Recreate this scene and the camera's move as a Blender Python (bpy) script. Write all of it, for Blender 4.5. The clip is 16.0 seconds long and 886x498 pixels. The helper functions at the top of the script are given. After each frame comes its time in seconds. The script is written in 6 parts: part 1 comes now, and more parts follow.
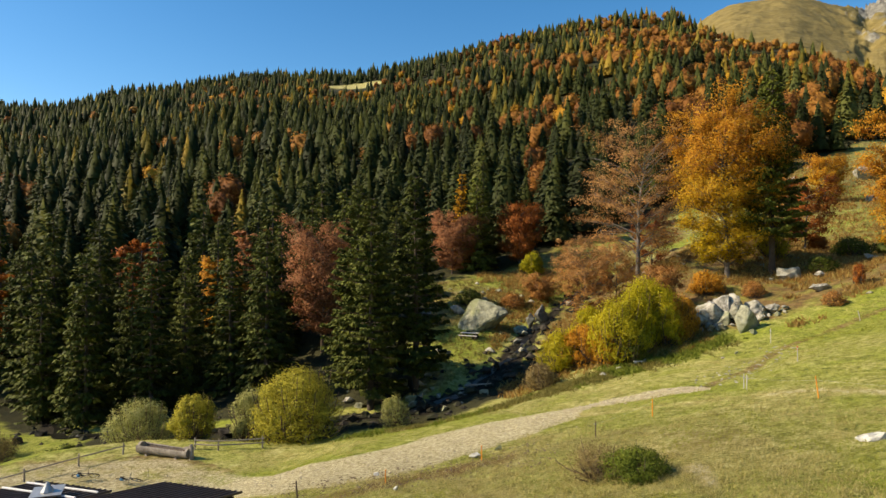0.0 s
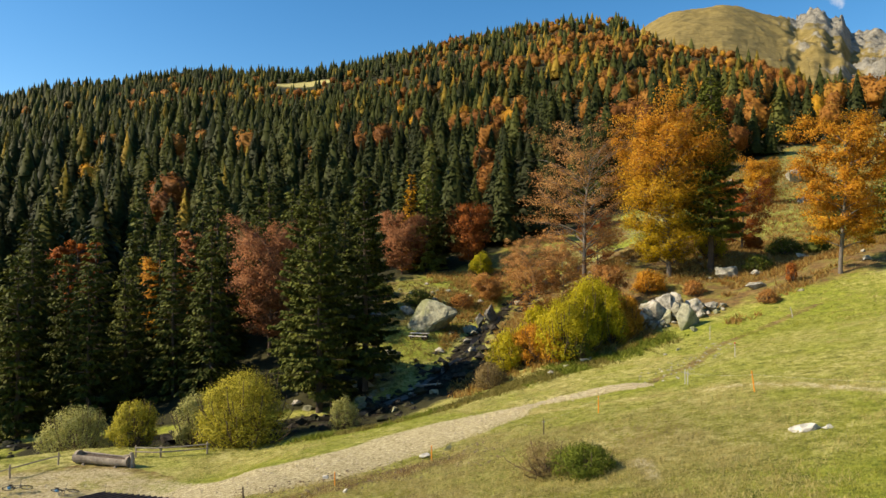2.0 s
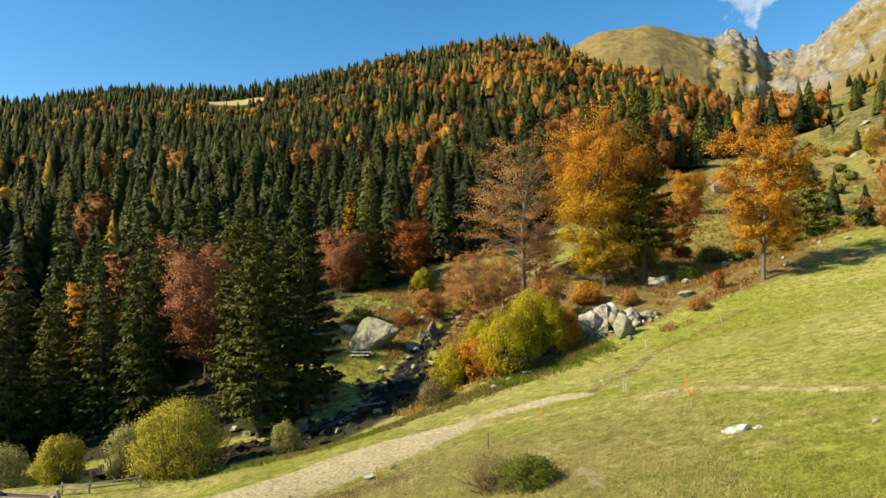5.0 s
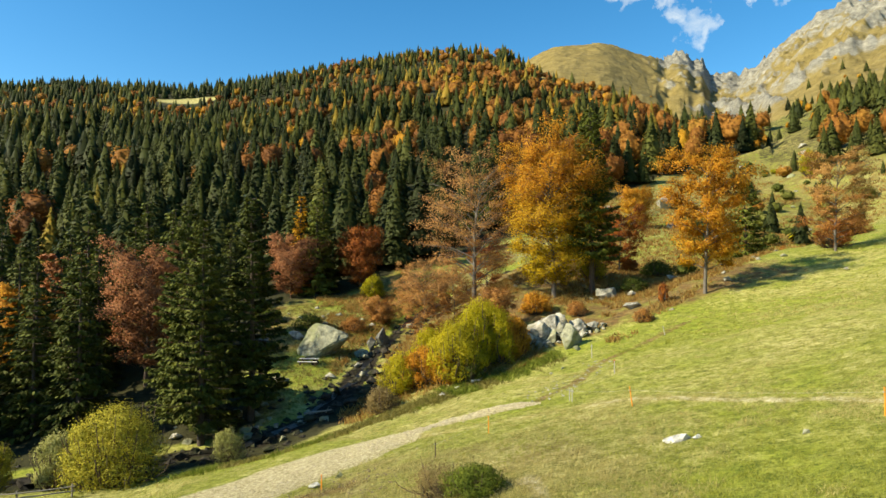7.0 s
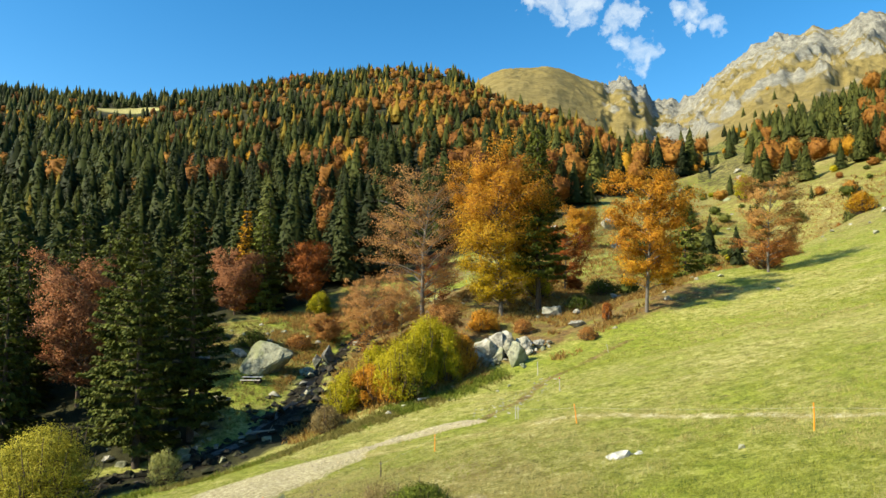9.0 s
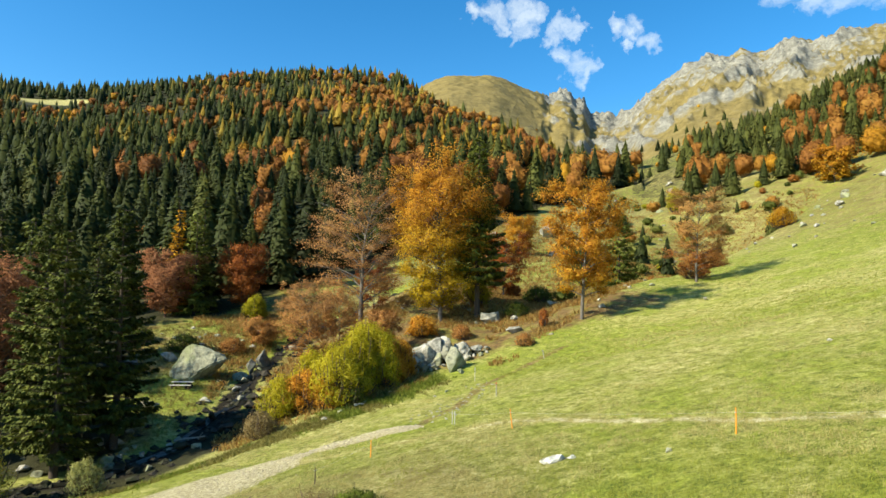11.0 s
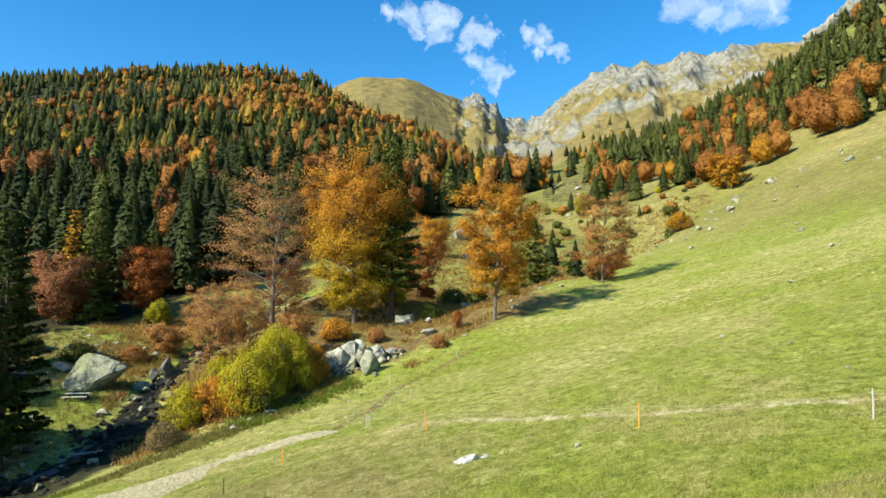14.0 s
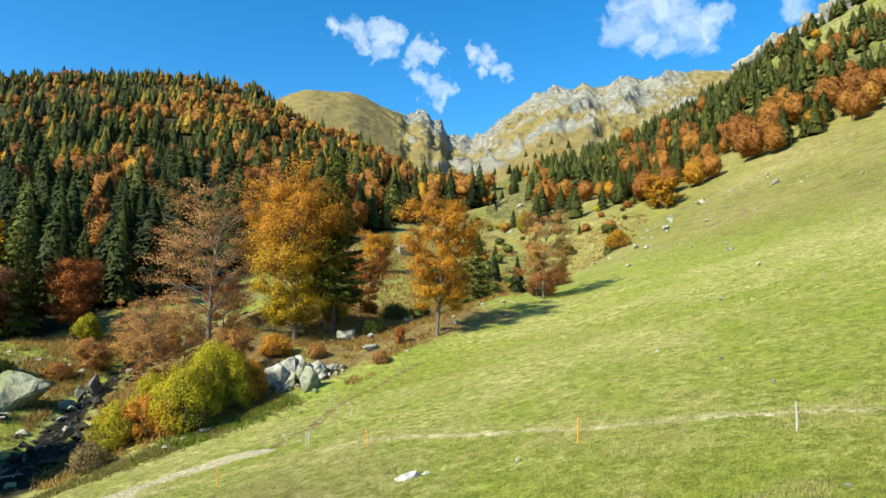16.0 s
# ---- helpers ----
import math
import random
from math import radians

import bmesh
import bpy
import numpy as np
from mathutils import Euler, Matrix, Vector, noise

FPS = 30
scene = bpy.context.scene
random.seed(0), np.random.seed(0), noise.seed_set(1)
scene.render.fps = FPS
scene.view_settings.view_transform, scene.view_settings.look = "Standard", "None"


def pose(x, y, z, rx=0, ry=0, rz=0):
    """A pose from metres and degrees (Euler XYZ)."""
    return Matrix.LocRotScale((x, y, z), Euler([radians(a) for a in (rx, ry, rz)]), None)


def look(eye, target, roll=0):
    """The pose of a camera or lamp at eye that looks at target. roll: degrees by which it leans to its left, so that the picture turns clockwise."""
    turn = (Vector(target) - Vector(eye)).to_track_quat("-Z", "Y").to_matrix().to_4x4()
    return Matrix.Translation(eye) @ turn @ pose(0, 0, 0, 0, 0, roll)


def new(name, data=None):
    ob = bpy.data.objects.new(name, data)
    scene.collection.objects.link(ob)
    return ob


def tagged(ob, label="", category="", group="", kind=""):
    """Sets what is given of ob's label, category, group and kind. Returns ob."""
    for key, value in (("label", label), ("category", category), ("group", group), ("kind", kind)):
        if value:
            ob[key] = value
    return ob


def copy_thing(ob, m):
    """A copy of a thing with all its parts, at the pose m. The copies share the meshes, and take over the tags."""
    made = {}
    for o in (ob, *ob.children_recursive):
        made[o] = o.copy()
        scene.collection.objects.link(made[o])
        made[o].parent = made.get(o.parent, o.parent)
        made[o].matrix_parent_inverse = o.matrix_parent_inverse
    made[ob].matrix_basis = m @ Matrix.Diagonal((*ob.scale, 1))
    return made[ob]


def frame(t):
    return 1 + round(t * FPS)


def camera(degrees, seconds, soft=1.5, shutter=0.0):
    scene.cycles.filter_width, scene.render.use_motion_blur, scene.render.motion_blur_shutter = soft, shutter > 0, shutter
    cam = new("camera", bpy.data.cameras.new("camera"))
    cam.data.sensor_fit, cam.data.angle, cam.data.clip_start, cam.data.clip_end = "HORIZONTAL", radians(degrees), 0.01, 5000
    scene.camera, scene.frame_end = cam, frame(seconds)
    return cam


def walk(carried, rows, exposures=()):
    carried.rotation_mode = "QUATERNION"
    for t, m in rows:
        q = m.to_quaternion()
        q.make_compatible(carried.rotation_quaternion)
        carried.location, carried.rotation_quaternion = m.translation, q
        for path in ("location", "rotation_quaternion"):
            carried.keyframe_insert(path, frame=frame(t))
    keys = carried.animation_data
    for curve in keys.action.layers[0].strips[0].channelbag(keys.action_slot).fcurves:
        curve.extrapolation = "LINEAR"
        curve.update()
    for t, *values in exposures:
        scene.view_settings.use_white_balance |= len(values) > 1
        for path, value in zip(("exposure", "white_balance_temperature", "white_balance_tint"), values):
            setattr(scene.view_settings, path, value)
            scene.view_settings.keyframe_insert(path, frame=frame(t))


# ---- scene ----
cam = camera(68.57, 16.0)
PATH = [
    (0.0, pose(0, 0, 16, 90.00, 0.00, 0.00)),
    (0.5, pose(0, 0, 16, 90.26, -0.01, -0.98)),
    (1.0, pose(0, 0, 16, 90.29, -0.07, -2.11)),
    (1.5, pose(0, 0, 16, 90.24, -0.01, -3.37)),
    (2.0, pose(0, 0, 16, 90.03, 0.12, -4.44)),
    (2.5, pose(0, 0, 16, 89.88, 0.47, -5.41)),
    (3.0, pose(0, 0, 16, 89.91, 0.80, -6.19)),
    (3.5, pose(0, 0, 16, 90.39, 1.27, -6.84)),
    (4.0, pose(0, 0, 16, 90.89, 1.70, -7.70)),
    (6.5, pose(0, 0, 16, 91.84, 0.48, -12.88)),
    (7.0, pose(0, 0, 16, 92.02, 0.31, -13.96)),
    (7.5, pose(0, 0, 16, 92.37, 0.22, -15.01)),
    (8.0, pose(0, 0, 16, 92.76, 0.03, -16.18)),
    (8.5, pose(0, 0, 16, 93.15, -0.08, -17.37)),
    (9.0, pose(0, 0, 16, 93.54, -0.16, -18.53)),
    (11.5, pose(0, 0, 16, 94.12, -1.05, -25.04)),
    (12.0, pose(0, 0, 16, 94.19, -1.02, -26.10)),
    (12.5, pose(0, 0, 16, 94.11, -0.95, -27.29)),
    (13.0, pose(0, 0, 16, 94.04, -0.73, -28.66)),
    (13.5, pose(0, 0, 16, 94.13, -0.57, -29.98)),
    (14.0, pose(0, 0, 16, 94.35, -0.38, -31.35)),
    (14.5, pose(0, 0, 16, 94.85, -0.19, -32.60)),
    (15.0, pose(0, 0, 16, 95.36, -0.19, -33.88)),
    (15.5, pose(0, 0, 16, 95.67, -0.26, -35.20)),
    (16.0, pose(0, 0, 16, 95.74, -0.58, -36.37)),
]
walk(cam, PATH, [(0.0, 0.62, 7900, 13), (4.0, 0.78, 8100, 13), (6.5, 0.90, 7900, 4), (9.0, 0.95, 7300, 3), (12.0, 0.95, 6800, 3), (16.0, 0.95, 6500, 1)])

# ---- world, sun ----
SUN_AZ, SUN_EL = -93.0, 35.0     # degrees: clockwise from +y, above the horizon
world = bpy.data.worlds.new("sky")
scene.world = world
world.use_nodes = True
wn, wl = world.node_tree.nodes, world.node_tree.links
wn.clear()
w_out = wn.new("ShaderNodeOutputWorld")
w_bg = wn.new("ShaderNodeBackground")
w_sky = wn.new("ShaderNodeTexSky")
w_sky.sky_type = "NISHITA"
w_sky.sun_disc = False
w_sky.sun_elevation = radians(SUN_EL)
w_sky.sun_rotation = radians(SUN_AZ)
w_sky.altitude = 1500
w_sky.air_density, w_sky.dust_density, w_sky.ozone_density = 1.0, 1.0, 3.0
w_bg.inputs["Strength"].default_value = 0.132
w_hue = wn.new("ShaderNodeHueSaturation")
w_hue.inputs["Saturation"].default_value = 1.34
w_hue.inputs["Hue"].default_value = 0.498
wl.new(w_sky.outputs[0], w_hue.inputs["Color"])


def w_math(op, a, b=0.0, clamp=False):
    n = wn.new("ShaderNodeMath")
    n.operation, n.use_clamp = op, clamp
    for sock, v in ((n.inputs[0], a), (n.inputs[1], b)):
        if isinstance(v, (int, float)):
            sock.default_value = v
        else:
            wl.new(v, sock)
    return n.outputs[0]


# a few fair-weather clouds: azimuth, elevation, half-width in degrees
CLOUDS = [(26.3, 24.1, 0.7), (27.6, 24.05, 0.95), (28.8, 23.9, 0.9), (29.15, 23.1, 0.7), (30.35, 24.6, 0.75), (30.9, 23.8, 0.95), (31.8, 23.8, 0.8), (30.7, 22.7, 0.9), (30.0, 22.2, 0.6),
          (34.4, 23.0, 1.0), (35.2, 22.7, 0.75), (33.5, 21.9, 0.85), (32.9, 21.7, 0.6), (34.0, 20.3, 0.95), (35.2, 19.8, 1.05), (36.2, 18.9, 0.8),
          (39.0, 22.5, 0.7), (40.6, 22.6, 0.8), (40.2, 21.7, 0.75), (41.5, 20.8, 0.85), (39.6, 20.7, 0.5),
          (52.5, 24.4, 1.9), (54.0, 22.9, 1.5), (55.6, 22.2, 1.3), (57.0, 23.4, 2.0), (58.8, 22.6, 1.5), (59.6, 23.8, 1.3), (55.8, 25.2, 2.6), (66.2, 23.8, 1.4), (76, 21, 5), (-120, 30, 9), (150, 26, 8)]
w_geo = wn.new("ShaderNodeTexCoord")
w_curl = wn.new("ShaderNodeTexNoise")
w_curl.inputs["Scale"].default_value, w_curl.inputs["Detail"].default_value, w_curl.inputs["Roughness"].default_value = 26.0, 5.0, 0.6
wl.new(w_geo.outputs["Generated"], w_curl.inputs["Vector"])
w_centred = wn.new("ShaderNodeVectorMath")
w_centred.operation = "SUBTRACT"
wl.new(w_curl.outputs["Color"], w_centred.inputs[0])
w_centred.inputs[1].default_value = (0.5, 0.5, 0.5)
w_pull = wn.new("ShaderNodeVectorMath")
w_pull.operation = "MULTIPLY_ADD"
wl.new(w_centred.outputs[0], w_pull.inputs[0])
w_pull.inputs[1].default_value = (0.075, 0.075, 0.06)
wl.new(w_geo.outputs["Generated"], w_pull.inputs[2])
w_unit = wn.new("ShaderNodeVectorMath")
w_unit.operation = "NORMALIZE"
wl.new(w_pull.outputs[0], w_unit.inputs[0])
w_dir = w_unit.outputs[0]
cover = 0.0
for c_az, c_el, c_w in CLOUDS:
    ca, ce = radians(c_az), radians(c_el)
    dot = wn.new("ShaderNodeVectorMath")
    dot.operation = "DOT_PRODUCT"
    dot.inputs[1].default_value = (math.sin(ca) * math.cos(ce), math.cos(ca) * math.cos(ce), math.sin(ce))
    wl.new(w_dir, dot.inputs[0])
    edge = math.cos(radians(c_w * 1.35))
    blob = w_math("DIVIDE", w_math("SUBTRACT", dot.outputs["Value"], edge), 1 - edge, True)
    cover = w_math("MAXIMUM", cover, blob)
w_noise = wn.new("ShaderNodeTexNoise")
w_noise.inputs["Scale"].default_value, w_noise.inputs["Detail"].default_value, w_noise.inputs["Roughness"].default_value = 34.0, 9.0, 0.58
w_map = wn.new("ShaderNodeMapping")
w_map.inputs["Rotation"].default_value = (0.25, 0.2, 0.0)
w_map.inputs["Scale"].default_value = (1.0, 1.0, 1.3)
wl.new(w_dir, w_map.inputs["Vector"])
wl.new(w_map.outputs[0], w_noise.inputs["Vector"])
w_thick = w_math("ADD", w_math("MULTIPLY", cover, 1.0), w_math("MULTIPLY", w_math("SUBTRACT", w_noise.outputs[0], 0.5), 2.0))
w_thick = w_math("MULTIPLY", w_math("SUBTRACT", w_thick, 0.24, True), 0.56, True)
w_thick = w_math("MULTIPLY", w_thick, w_math("MULTIPLY", cover, 4.0, True))
w_mix = wn.new("ShaderNodeMix")
w_mix.data_type = "RGBA"
wl.new(w_thick, w_mix.inputs[0])
wl.new(w_hue.outputs[0], w_mix.inputs[6])
w_mix.inputs[7].default_value = (4.6, 4.9, 5.3, 1)
wl.new(w_mix.outputs[2], w_bg.inputs["Color"])
wl.new(w_bg.outputs[0], w_out.inputs["Surface"])

sun_lamp = bpy.data.lights.new("sun", "SUN")
sun_lamp.energy = 5.0
sun_lamp.angle = radians(0.55)
sun_lamp.color = (1.0, 0.93, 0.80)
sun = new("sun", sun_lamp)
sa, se = radians(SUN_AZ), radians(SUN_EL)
sun_dir = Vector((math.sin(sa) * math.cos(se), math.cos(sa) * math.cos(se), math.sin(se)))
sun.matrix_world = look(sun_dir * 300, (0, 0, 0))

# ---- materials ----
def material(name, rough=0.8, spec=0.3):
    m = bpy.data.materials.new(name)
    m.use_nodes = True
    nt = m.node_tree
    b = nt.nodes["Principled BSDF"]
    b.inputs["Roughness"].default_value = rough
    b.inputs["Specular IOR Level"].default_value = spec
    return m, nt, b


def node(nt, kind, **values):
    n = nt.nodes.new(kind)
    for k, v in values.items():
        n.inputs[k].default_value = v
    return n


def noise_tex(nt, scale, detail=4.0, rough=0.6, coord=None, kind="fac"):
    n = node(nt, "ShaderNodeTexNoise", Scale=scale, Detail=detail, Roughness=rough)
    if coord is not None:
        nt.links.new(coord, n.inputs["Vector"])
    return n.outputs[0] if kind == "fac" else n.outputs[1]


def ramp(nt, fac, stops):
    r = nt.nodes.new("ShaderNodeValToRGB")
    e = r.color_ramp.elements
    while len(e) < len(stops):
        e.new(0.5)
    for el, (p, c) in zip(e, stops):
        el.position = p
        el.color = (*c, 1) if len(c) == 3 else c
    nt.links.new(fac, r.inputs[0])
    return r.outputs[0]


def mixc(nt, fac, a, b, how="MIX"):
    n = nt.nodes.new("ShaderNodeMix")
    n.data_type, n.blend_type = "RGBA", how
    for sock, v in ((n.inputs[0], fac), (n.inputs[6], a), (n.inputs[7], b)):
        if isinstance(v, (int, float)):
            sock.default_value = v
        elif isinstance(v, tuple):
            sock.default_value = (*v, 1)
        else:
            nt.links.new(v, sock)
    return n.outputs[2]


def calc(nt, op, a, b=0.0, clamp=False):
    n = nt.nodes.new("ShaderNodeMath")
    n.operation, n.use_clamp = op, clamp
    for sock, v in ((n.inputs[0], a), (n.inputs[1], b)):
        if isinstance(v, (int, float)):
            sock.default_value = v
        else:
            nt.links.new(v, sock)
    return n.outputs[0]


def bump(nt, b, height, strength, dist):
    n = node(nt, "ShaderNodeBump", Strength=strength, Distance=dist)
    nt.links.new(height, n.inputs["Height"])
    nt.links.new(n.outputs[0], b.inputs["Normal"])


def where(nt):
    return nt.nodes.new("ShaderNodeNewGeometry").outputs["Position"]


def plain_material(name, dark, light, scale=6.0, rough=0.8, relief=0.3, spec=0.3, metal=0.0):
    """A surface whose colour wanders between two tones at two scales."""
    m, nt, b = material(name, rough, spec)
    co = nt.nodes.new("ShaderNodeTexCoord").outputs["Object"]
    f = calc(nt, "ADD", calc(nt, "MULTIPLY", noise_tex(nt, scale, 6, 0.7, co), 0.6),
             calc(nt, "MULTIPLY", noise_tex(nt, scale * 0.17, 3, 0.6, co), 0.4))
    nt.links.new(ramp(nt, f, [(0.32, dark), (0.68, light)]), b.inputs["Base Color"])
    b.inputs["Metallic"].default_value = metal
    bump(nt, b, f, relief, 0.05)
    return m


def leaf_material(name, tones, through_light=0.35, tint=True, vary=0.35, rough=0.65):
    """Leaves and needles: tones from dark to light, a shift of tone for each tree and each leaf, and light through the blade."""
    m, nt, b = material(name, rough, 0.10)
    geo = nt.nodes.new("ShaderNodeNewGeometry")
    leaf = geo.outputs["Random Per Island"]
    obj = nt.nodes.new("ShaderNodeObjectInfo").outputs["Random"]
    if tint:
        at = nt.nodes.new("ShaderNodeAttribute")
        at.attribute_name = "tint"
        obj = at.outputs["Fac"]
    big = noise_tex(nt, 0.45, 2, 0.5, geo.outputs["Position"])
    f = calc(nt, "ADD", calc(nt, "MULTIPLY", leaf, vary), calc(nt, "MULTIPLY", obj, 0.75 - vary))
    f = calc(nt, "ADD", f, calc(nt, "MULTIPLY", big, 0.25))
    fine = noise_tex(nt, 1.6, 3, 0.7, geo.outputs["Position"])
    f = calc(nt, "ADD", f, calc(nt, "MULTIPLY", calc(nt, "SUBTRACT", fine, 0.5), 0.5))
    n = len(tones)
    col = ramp(nt, f, [(0.12 + 0.76 * i / (n - 1), c) for i, c in enumerate(tones)])
    nt.links.new(col, b.inputs["Base Color"])
    tr = nt.nodes.new("ShaderNodeBsdfTranslucent")
    nt.links.new(col, tr.inputs["Color"])
    mx = nt.nodes.new("ShaderNodeMixShader")
    mx.inputs[0].default_value = through_light
    out = nt.nodes["Material Output"]
    nt.links.new(b.outputs[0], mx.inputs[1])
    nt.links.new(tr.outputs[0], mx.inputs[2])
    nt.links.new(mx.outputs[0], out.inputs["Surface"])
    return m


NEEDLE = [(0.030, 0.040, 0.008), (0.052, 0.066, 0.012), (0.085, 0.100, 0.018), (0.140, 0.150, 0.030)]
NEEDLE_WOOD = [(0.018, 0.024, 0.008), (0.030, 0.039, 0.011), (0.052, 0.062, 0.015), (0.092, 0.098, 0.022)]
RUST = [(0.155, 0.044, 0.014), (0.265, 0.080, 0.020), (0.37, 0.128, 0.026), (0.45, 0.205, 0.034)]
GOLD = [(0.24, 0.105, 0.010), (0.44, 0.215, 0.015), (0.57, 0.325, 0.026), (0.60, 0.41, 0.046)]
DUN = [(0.150, 0.062, 0.030), (0.26, 0.108, 0.048), (0.36, 0.155, 0.066), (0.44, 0.21, 0.086)]
WILLOW = [(0.18, 0.165, 0.020), (0.36, 0.325, 0.040), (0.52, 0.455, 0.070), (0.60, 0.54, 0.125)]
LIME = [(0.16, 0.17, 0.012), (0.32, 0.29, 0.016), (0.44, 0.37, 0.02), (0.48, 0.42, 0.05)]
M_NEEDLE = leaf_material("spruce_needles", NEEDLE, 0.22, False, 0.40)
# spruce tones raised by half: sunlight on a few trees put into the colour
M_SUNLIT_NEEDLE = leaf_material("sunlit_spruce_needles", [(0.045, 0.060, 0.010), (0.080, 0.100, 0.016), (0.130, 0.150, 0.025), (0.20, 0.215, 0.040)], 0.25, False, 0.40)
M_RUST = leaf_material("rust_beech_leaves", RUST, 0.35, False, 0.40)
M_GOLD = leaf_material("golden_leaves", GOLD, 0.38, False, 0.40)
M_DUN = leaf_material("dry_brown_leaves", DUN, 0.25, False, 0.40)
M_WILLOW = leaf_material("willow_leaves", WILLOW, 0.35, False, 0.40)
M_LIME = leaf_material("yellow_green_leaves", LIME, 0.38, False, 0.40)
W_NEEDLE = leaf_material("wood_needles", NEEDLE_WOOD, 0.15, True, 0.12)
W_RUST = leaf_material("wood_rust_leaves", [(0.135, 0.051, 0.015), (0.225, 0.090, 0.021), (0.31, 0.142, 0.028), (0.39, 0.230, 0.038)], 0.22, True, 0.32)
W_GOLD = leaf_material("wood_golden_leaves", [(0.20, 0.085, 0.010), (0.36, 0.170, 0.016), (0.47, 0.255, 0.024), (0.52, 0.34, 0.042)], 0.22, True, 0.32)
M_BARK = plain_material("spruce_bark", (0.035, 0.026, 0.020), (0.11, 0.085, 0.065), 9, 0.95, 0.8)
M_BEECH = plain_material("beech_bark", (0.065, 0.056, 0.047), (0.19, 0.168, 0.142), 5, 0.9, 0.4)
M_TWIG = plain_material("brown_twigs", (0.06, 0.040, 0.030), (0.15, 0.105, 0.075), 6, 0.95, 0.3)


def rock_material(name, dark, light, lichen):
    m, nt, b = material(name, 0.92, 0.2)
    co = where(nt)
    f = noise_tex(nt, 1.6, 8, 0.68, co)
    g = noise_tex(nt, 0.35, 4, 0.6, co)
    col = ramp(nt, f, [(0.38, dark), (0.60, light)])
    col = mixc(nt, ramp(nt, g, [(0.48, (0, 0, 0)), (0.62, (0.75, 0.75, 0.75))]), col, lichen)
    nt.links.new(col, b.inputs["Base Color"])
    bump(nt, b, f, 0.9, 0.25)
    return m


M_ROCK = rock_material("grey_rock", (0.14, 0.140, 0.095), (0.34, 0.34, 0.235), (0.24, 0.26, 0.12))
M_PALE = rock_material("pale_stone", (0.14, 0.132, 0.105), (0.44, 0.42, 0.35), (0.27, 0.26, 0.17))
M_WHITE = rock_material("white_stone", (0.28, 0.275, 0.24), (0.68, 0.665, 0.60), (0.48, 0.47, 0.39))
M_CRAG = rock_material("grey_crag", (0.095, 0.090, 0.075), (0.40, 0.385, 0.33), (0.17, 0.155, 0.075))
M_DARKROCK = rock_material("dark_grey_rock", (0.045, 0.044, 0.040), (0.19, 0.185, 0.16), (0.10, 0.105, 0.06))
# wet stone, darkened further: the gully's shade is put into the colour
M_WET_SHADED = rock_material("wet_shaded_stream_stone", (0.012, 0.010, 0.008), (0.060, 0.052, 0.038), (0.026, 0.032, 0.010))

# ---- lie of the land: heights in metres, azimuth in degrees clockwise from +y ----
def value_noise(x, y, seed=0):
    xi, yi = np.floor(x), np.floor(y)
    fx, fy = x - xi, y - yi
    fx, fy = fx * fx * (3 - 2 * fx), fy * fy * (3 - 2 * fy)

    def h(a, b):
        v = np.sin(a * 127.1 + b * 311.7 + seed * 74.7) * 43758.5453
        return v - np.floor(v)
    return ((h(xi, yi) * (1 - fx) + h(xi + 1, yi) * fx) * (1 - fy)
            + (h(xi, yi + 1) * (1 - fx) + h(xi + 1, yi + 1) * fx) * fy) * 2 - 1


def fbm(x, y, octaves=4, seed=0, gain=0.5):
    total, amp = 0.0, 1.0
    for o in range(octaves):
        total = total + amp * value_noise(x * 2 ** o + 17.3 * o, y * 2 ** o - 9.1 * o, seed + o)
        amp *= gain
    return total


def ridged(x, y, octaves=5, seed=0, gain=0.55):
    """Sharp ribs and clefts, about 0 to 1."""
    total, amp, norm, keep = 0.0, 1.0, 0.0, 1.0
    for o in range(octaves):
        s = (1 - np.abs(value_noise(x, y, seed + 3 * o))) ** 2
        total = total + amp * s * keep
        norm += amp
        keep = np.clip(s * 1.6, 0, 1)
        amp *= gain
        x, y = 1.62 * x + 1.18 * y + 5.2, -1.18 * x + 1.62 * y - 3.1
    return total / norm * 1.5


def smooth(a, b, x):
    t = np.clip((x - a) / (b - a), 0, 1)
    return t * t * (3 - 2 * t)


def soft_max(a, b, k):
    h = np.clip(0.5 + 0.5 * (a - b) / k, 0, 1)
    return b + (a - b) * h + k * h * (1 - h)


STREAM = np.array([(-220, 230, -22), (-78, 122, -9), (-54, 88, -6.2), (-41, 70, -4.3), (-20, 66, -2.4), (-4, 65, -0.6), (3, 69, 0.8),
                   (8, 77, 2.6), (12, 88, 4.6), (22, 104, 9), (46, 125, 16), (86, 150, 28), (150, 215, 52), (250, 325, 92)], float)
ROAD = np.array([(-40, 44, 2.2), (-31, 45.5, 4.6), (-23, 46, 5.6), (-16, 42.2, 4.6), (-9, 38.9, 3.4), (-4, 39.2, 3.7), (0, 41.3, 4.0), (4, 43.8, 4.2), (7.0, 45.3, 3.2), (9.2, 46.6, 1.3), (10.9, 47.1, 0.6), (12.7, 47.2, 1.1), (15.4, 46.4, 1.5), (17.0, 45.2, 1.1), (17.8, 44.4, 0.4)], float)
LIP = np.array([(-60, 52, 0), (10, 56, 0), (26, 56, 0.5), (51, 70, 2.5), (102, 97, 9), (166, 114, 9), (240, 110, 4)], float)
TRACK = np.array([(17.8, 44.6, 0.5), (19.7, 46.8, 0.7), (23.1, 48.5, 0.8), (28.7, 56, 0.8), (33.8, 59, 0.8), (39.3, 61.2, 0.7), (43.4, 62.4, 0.5)], float)
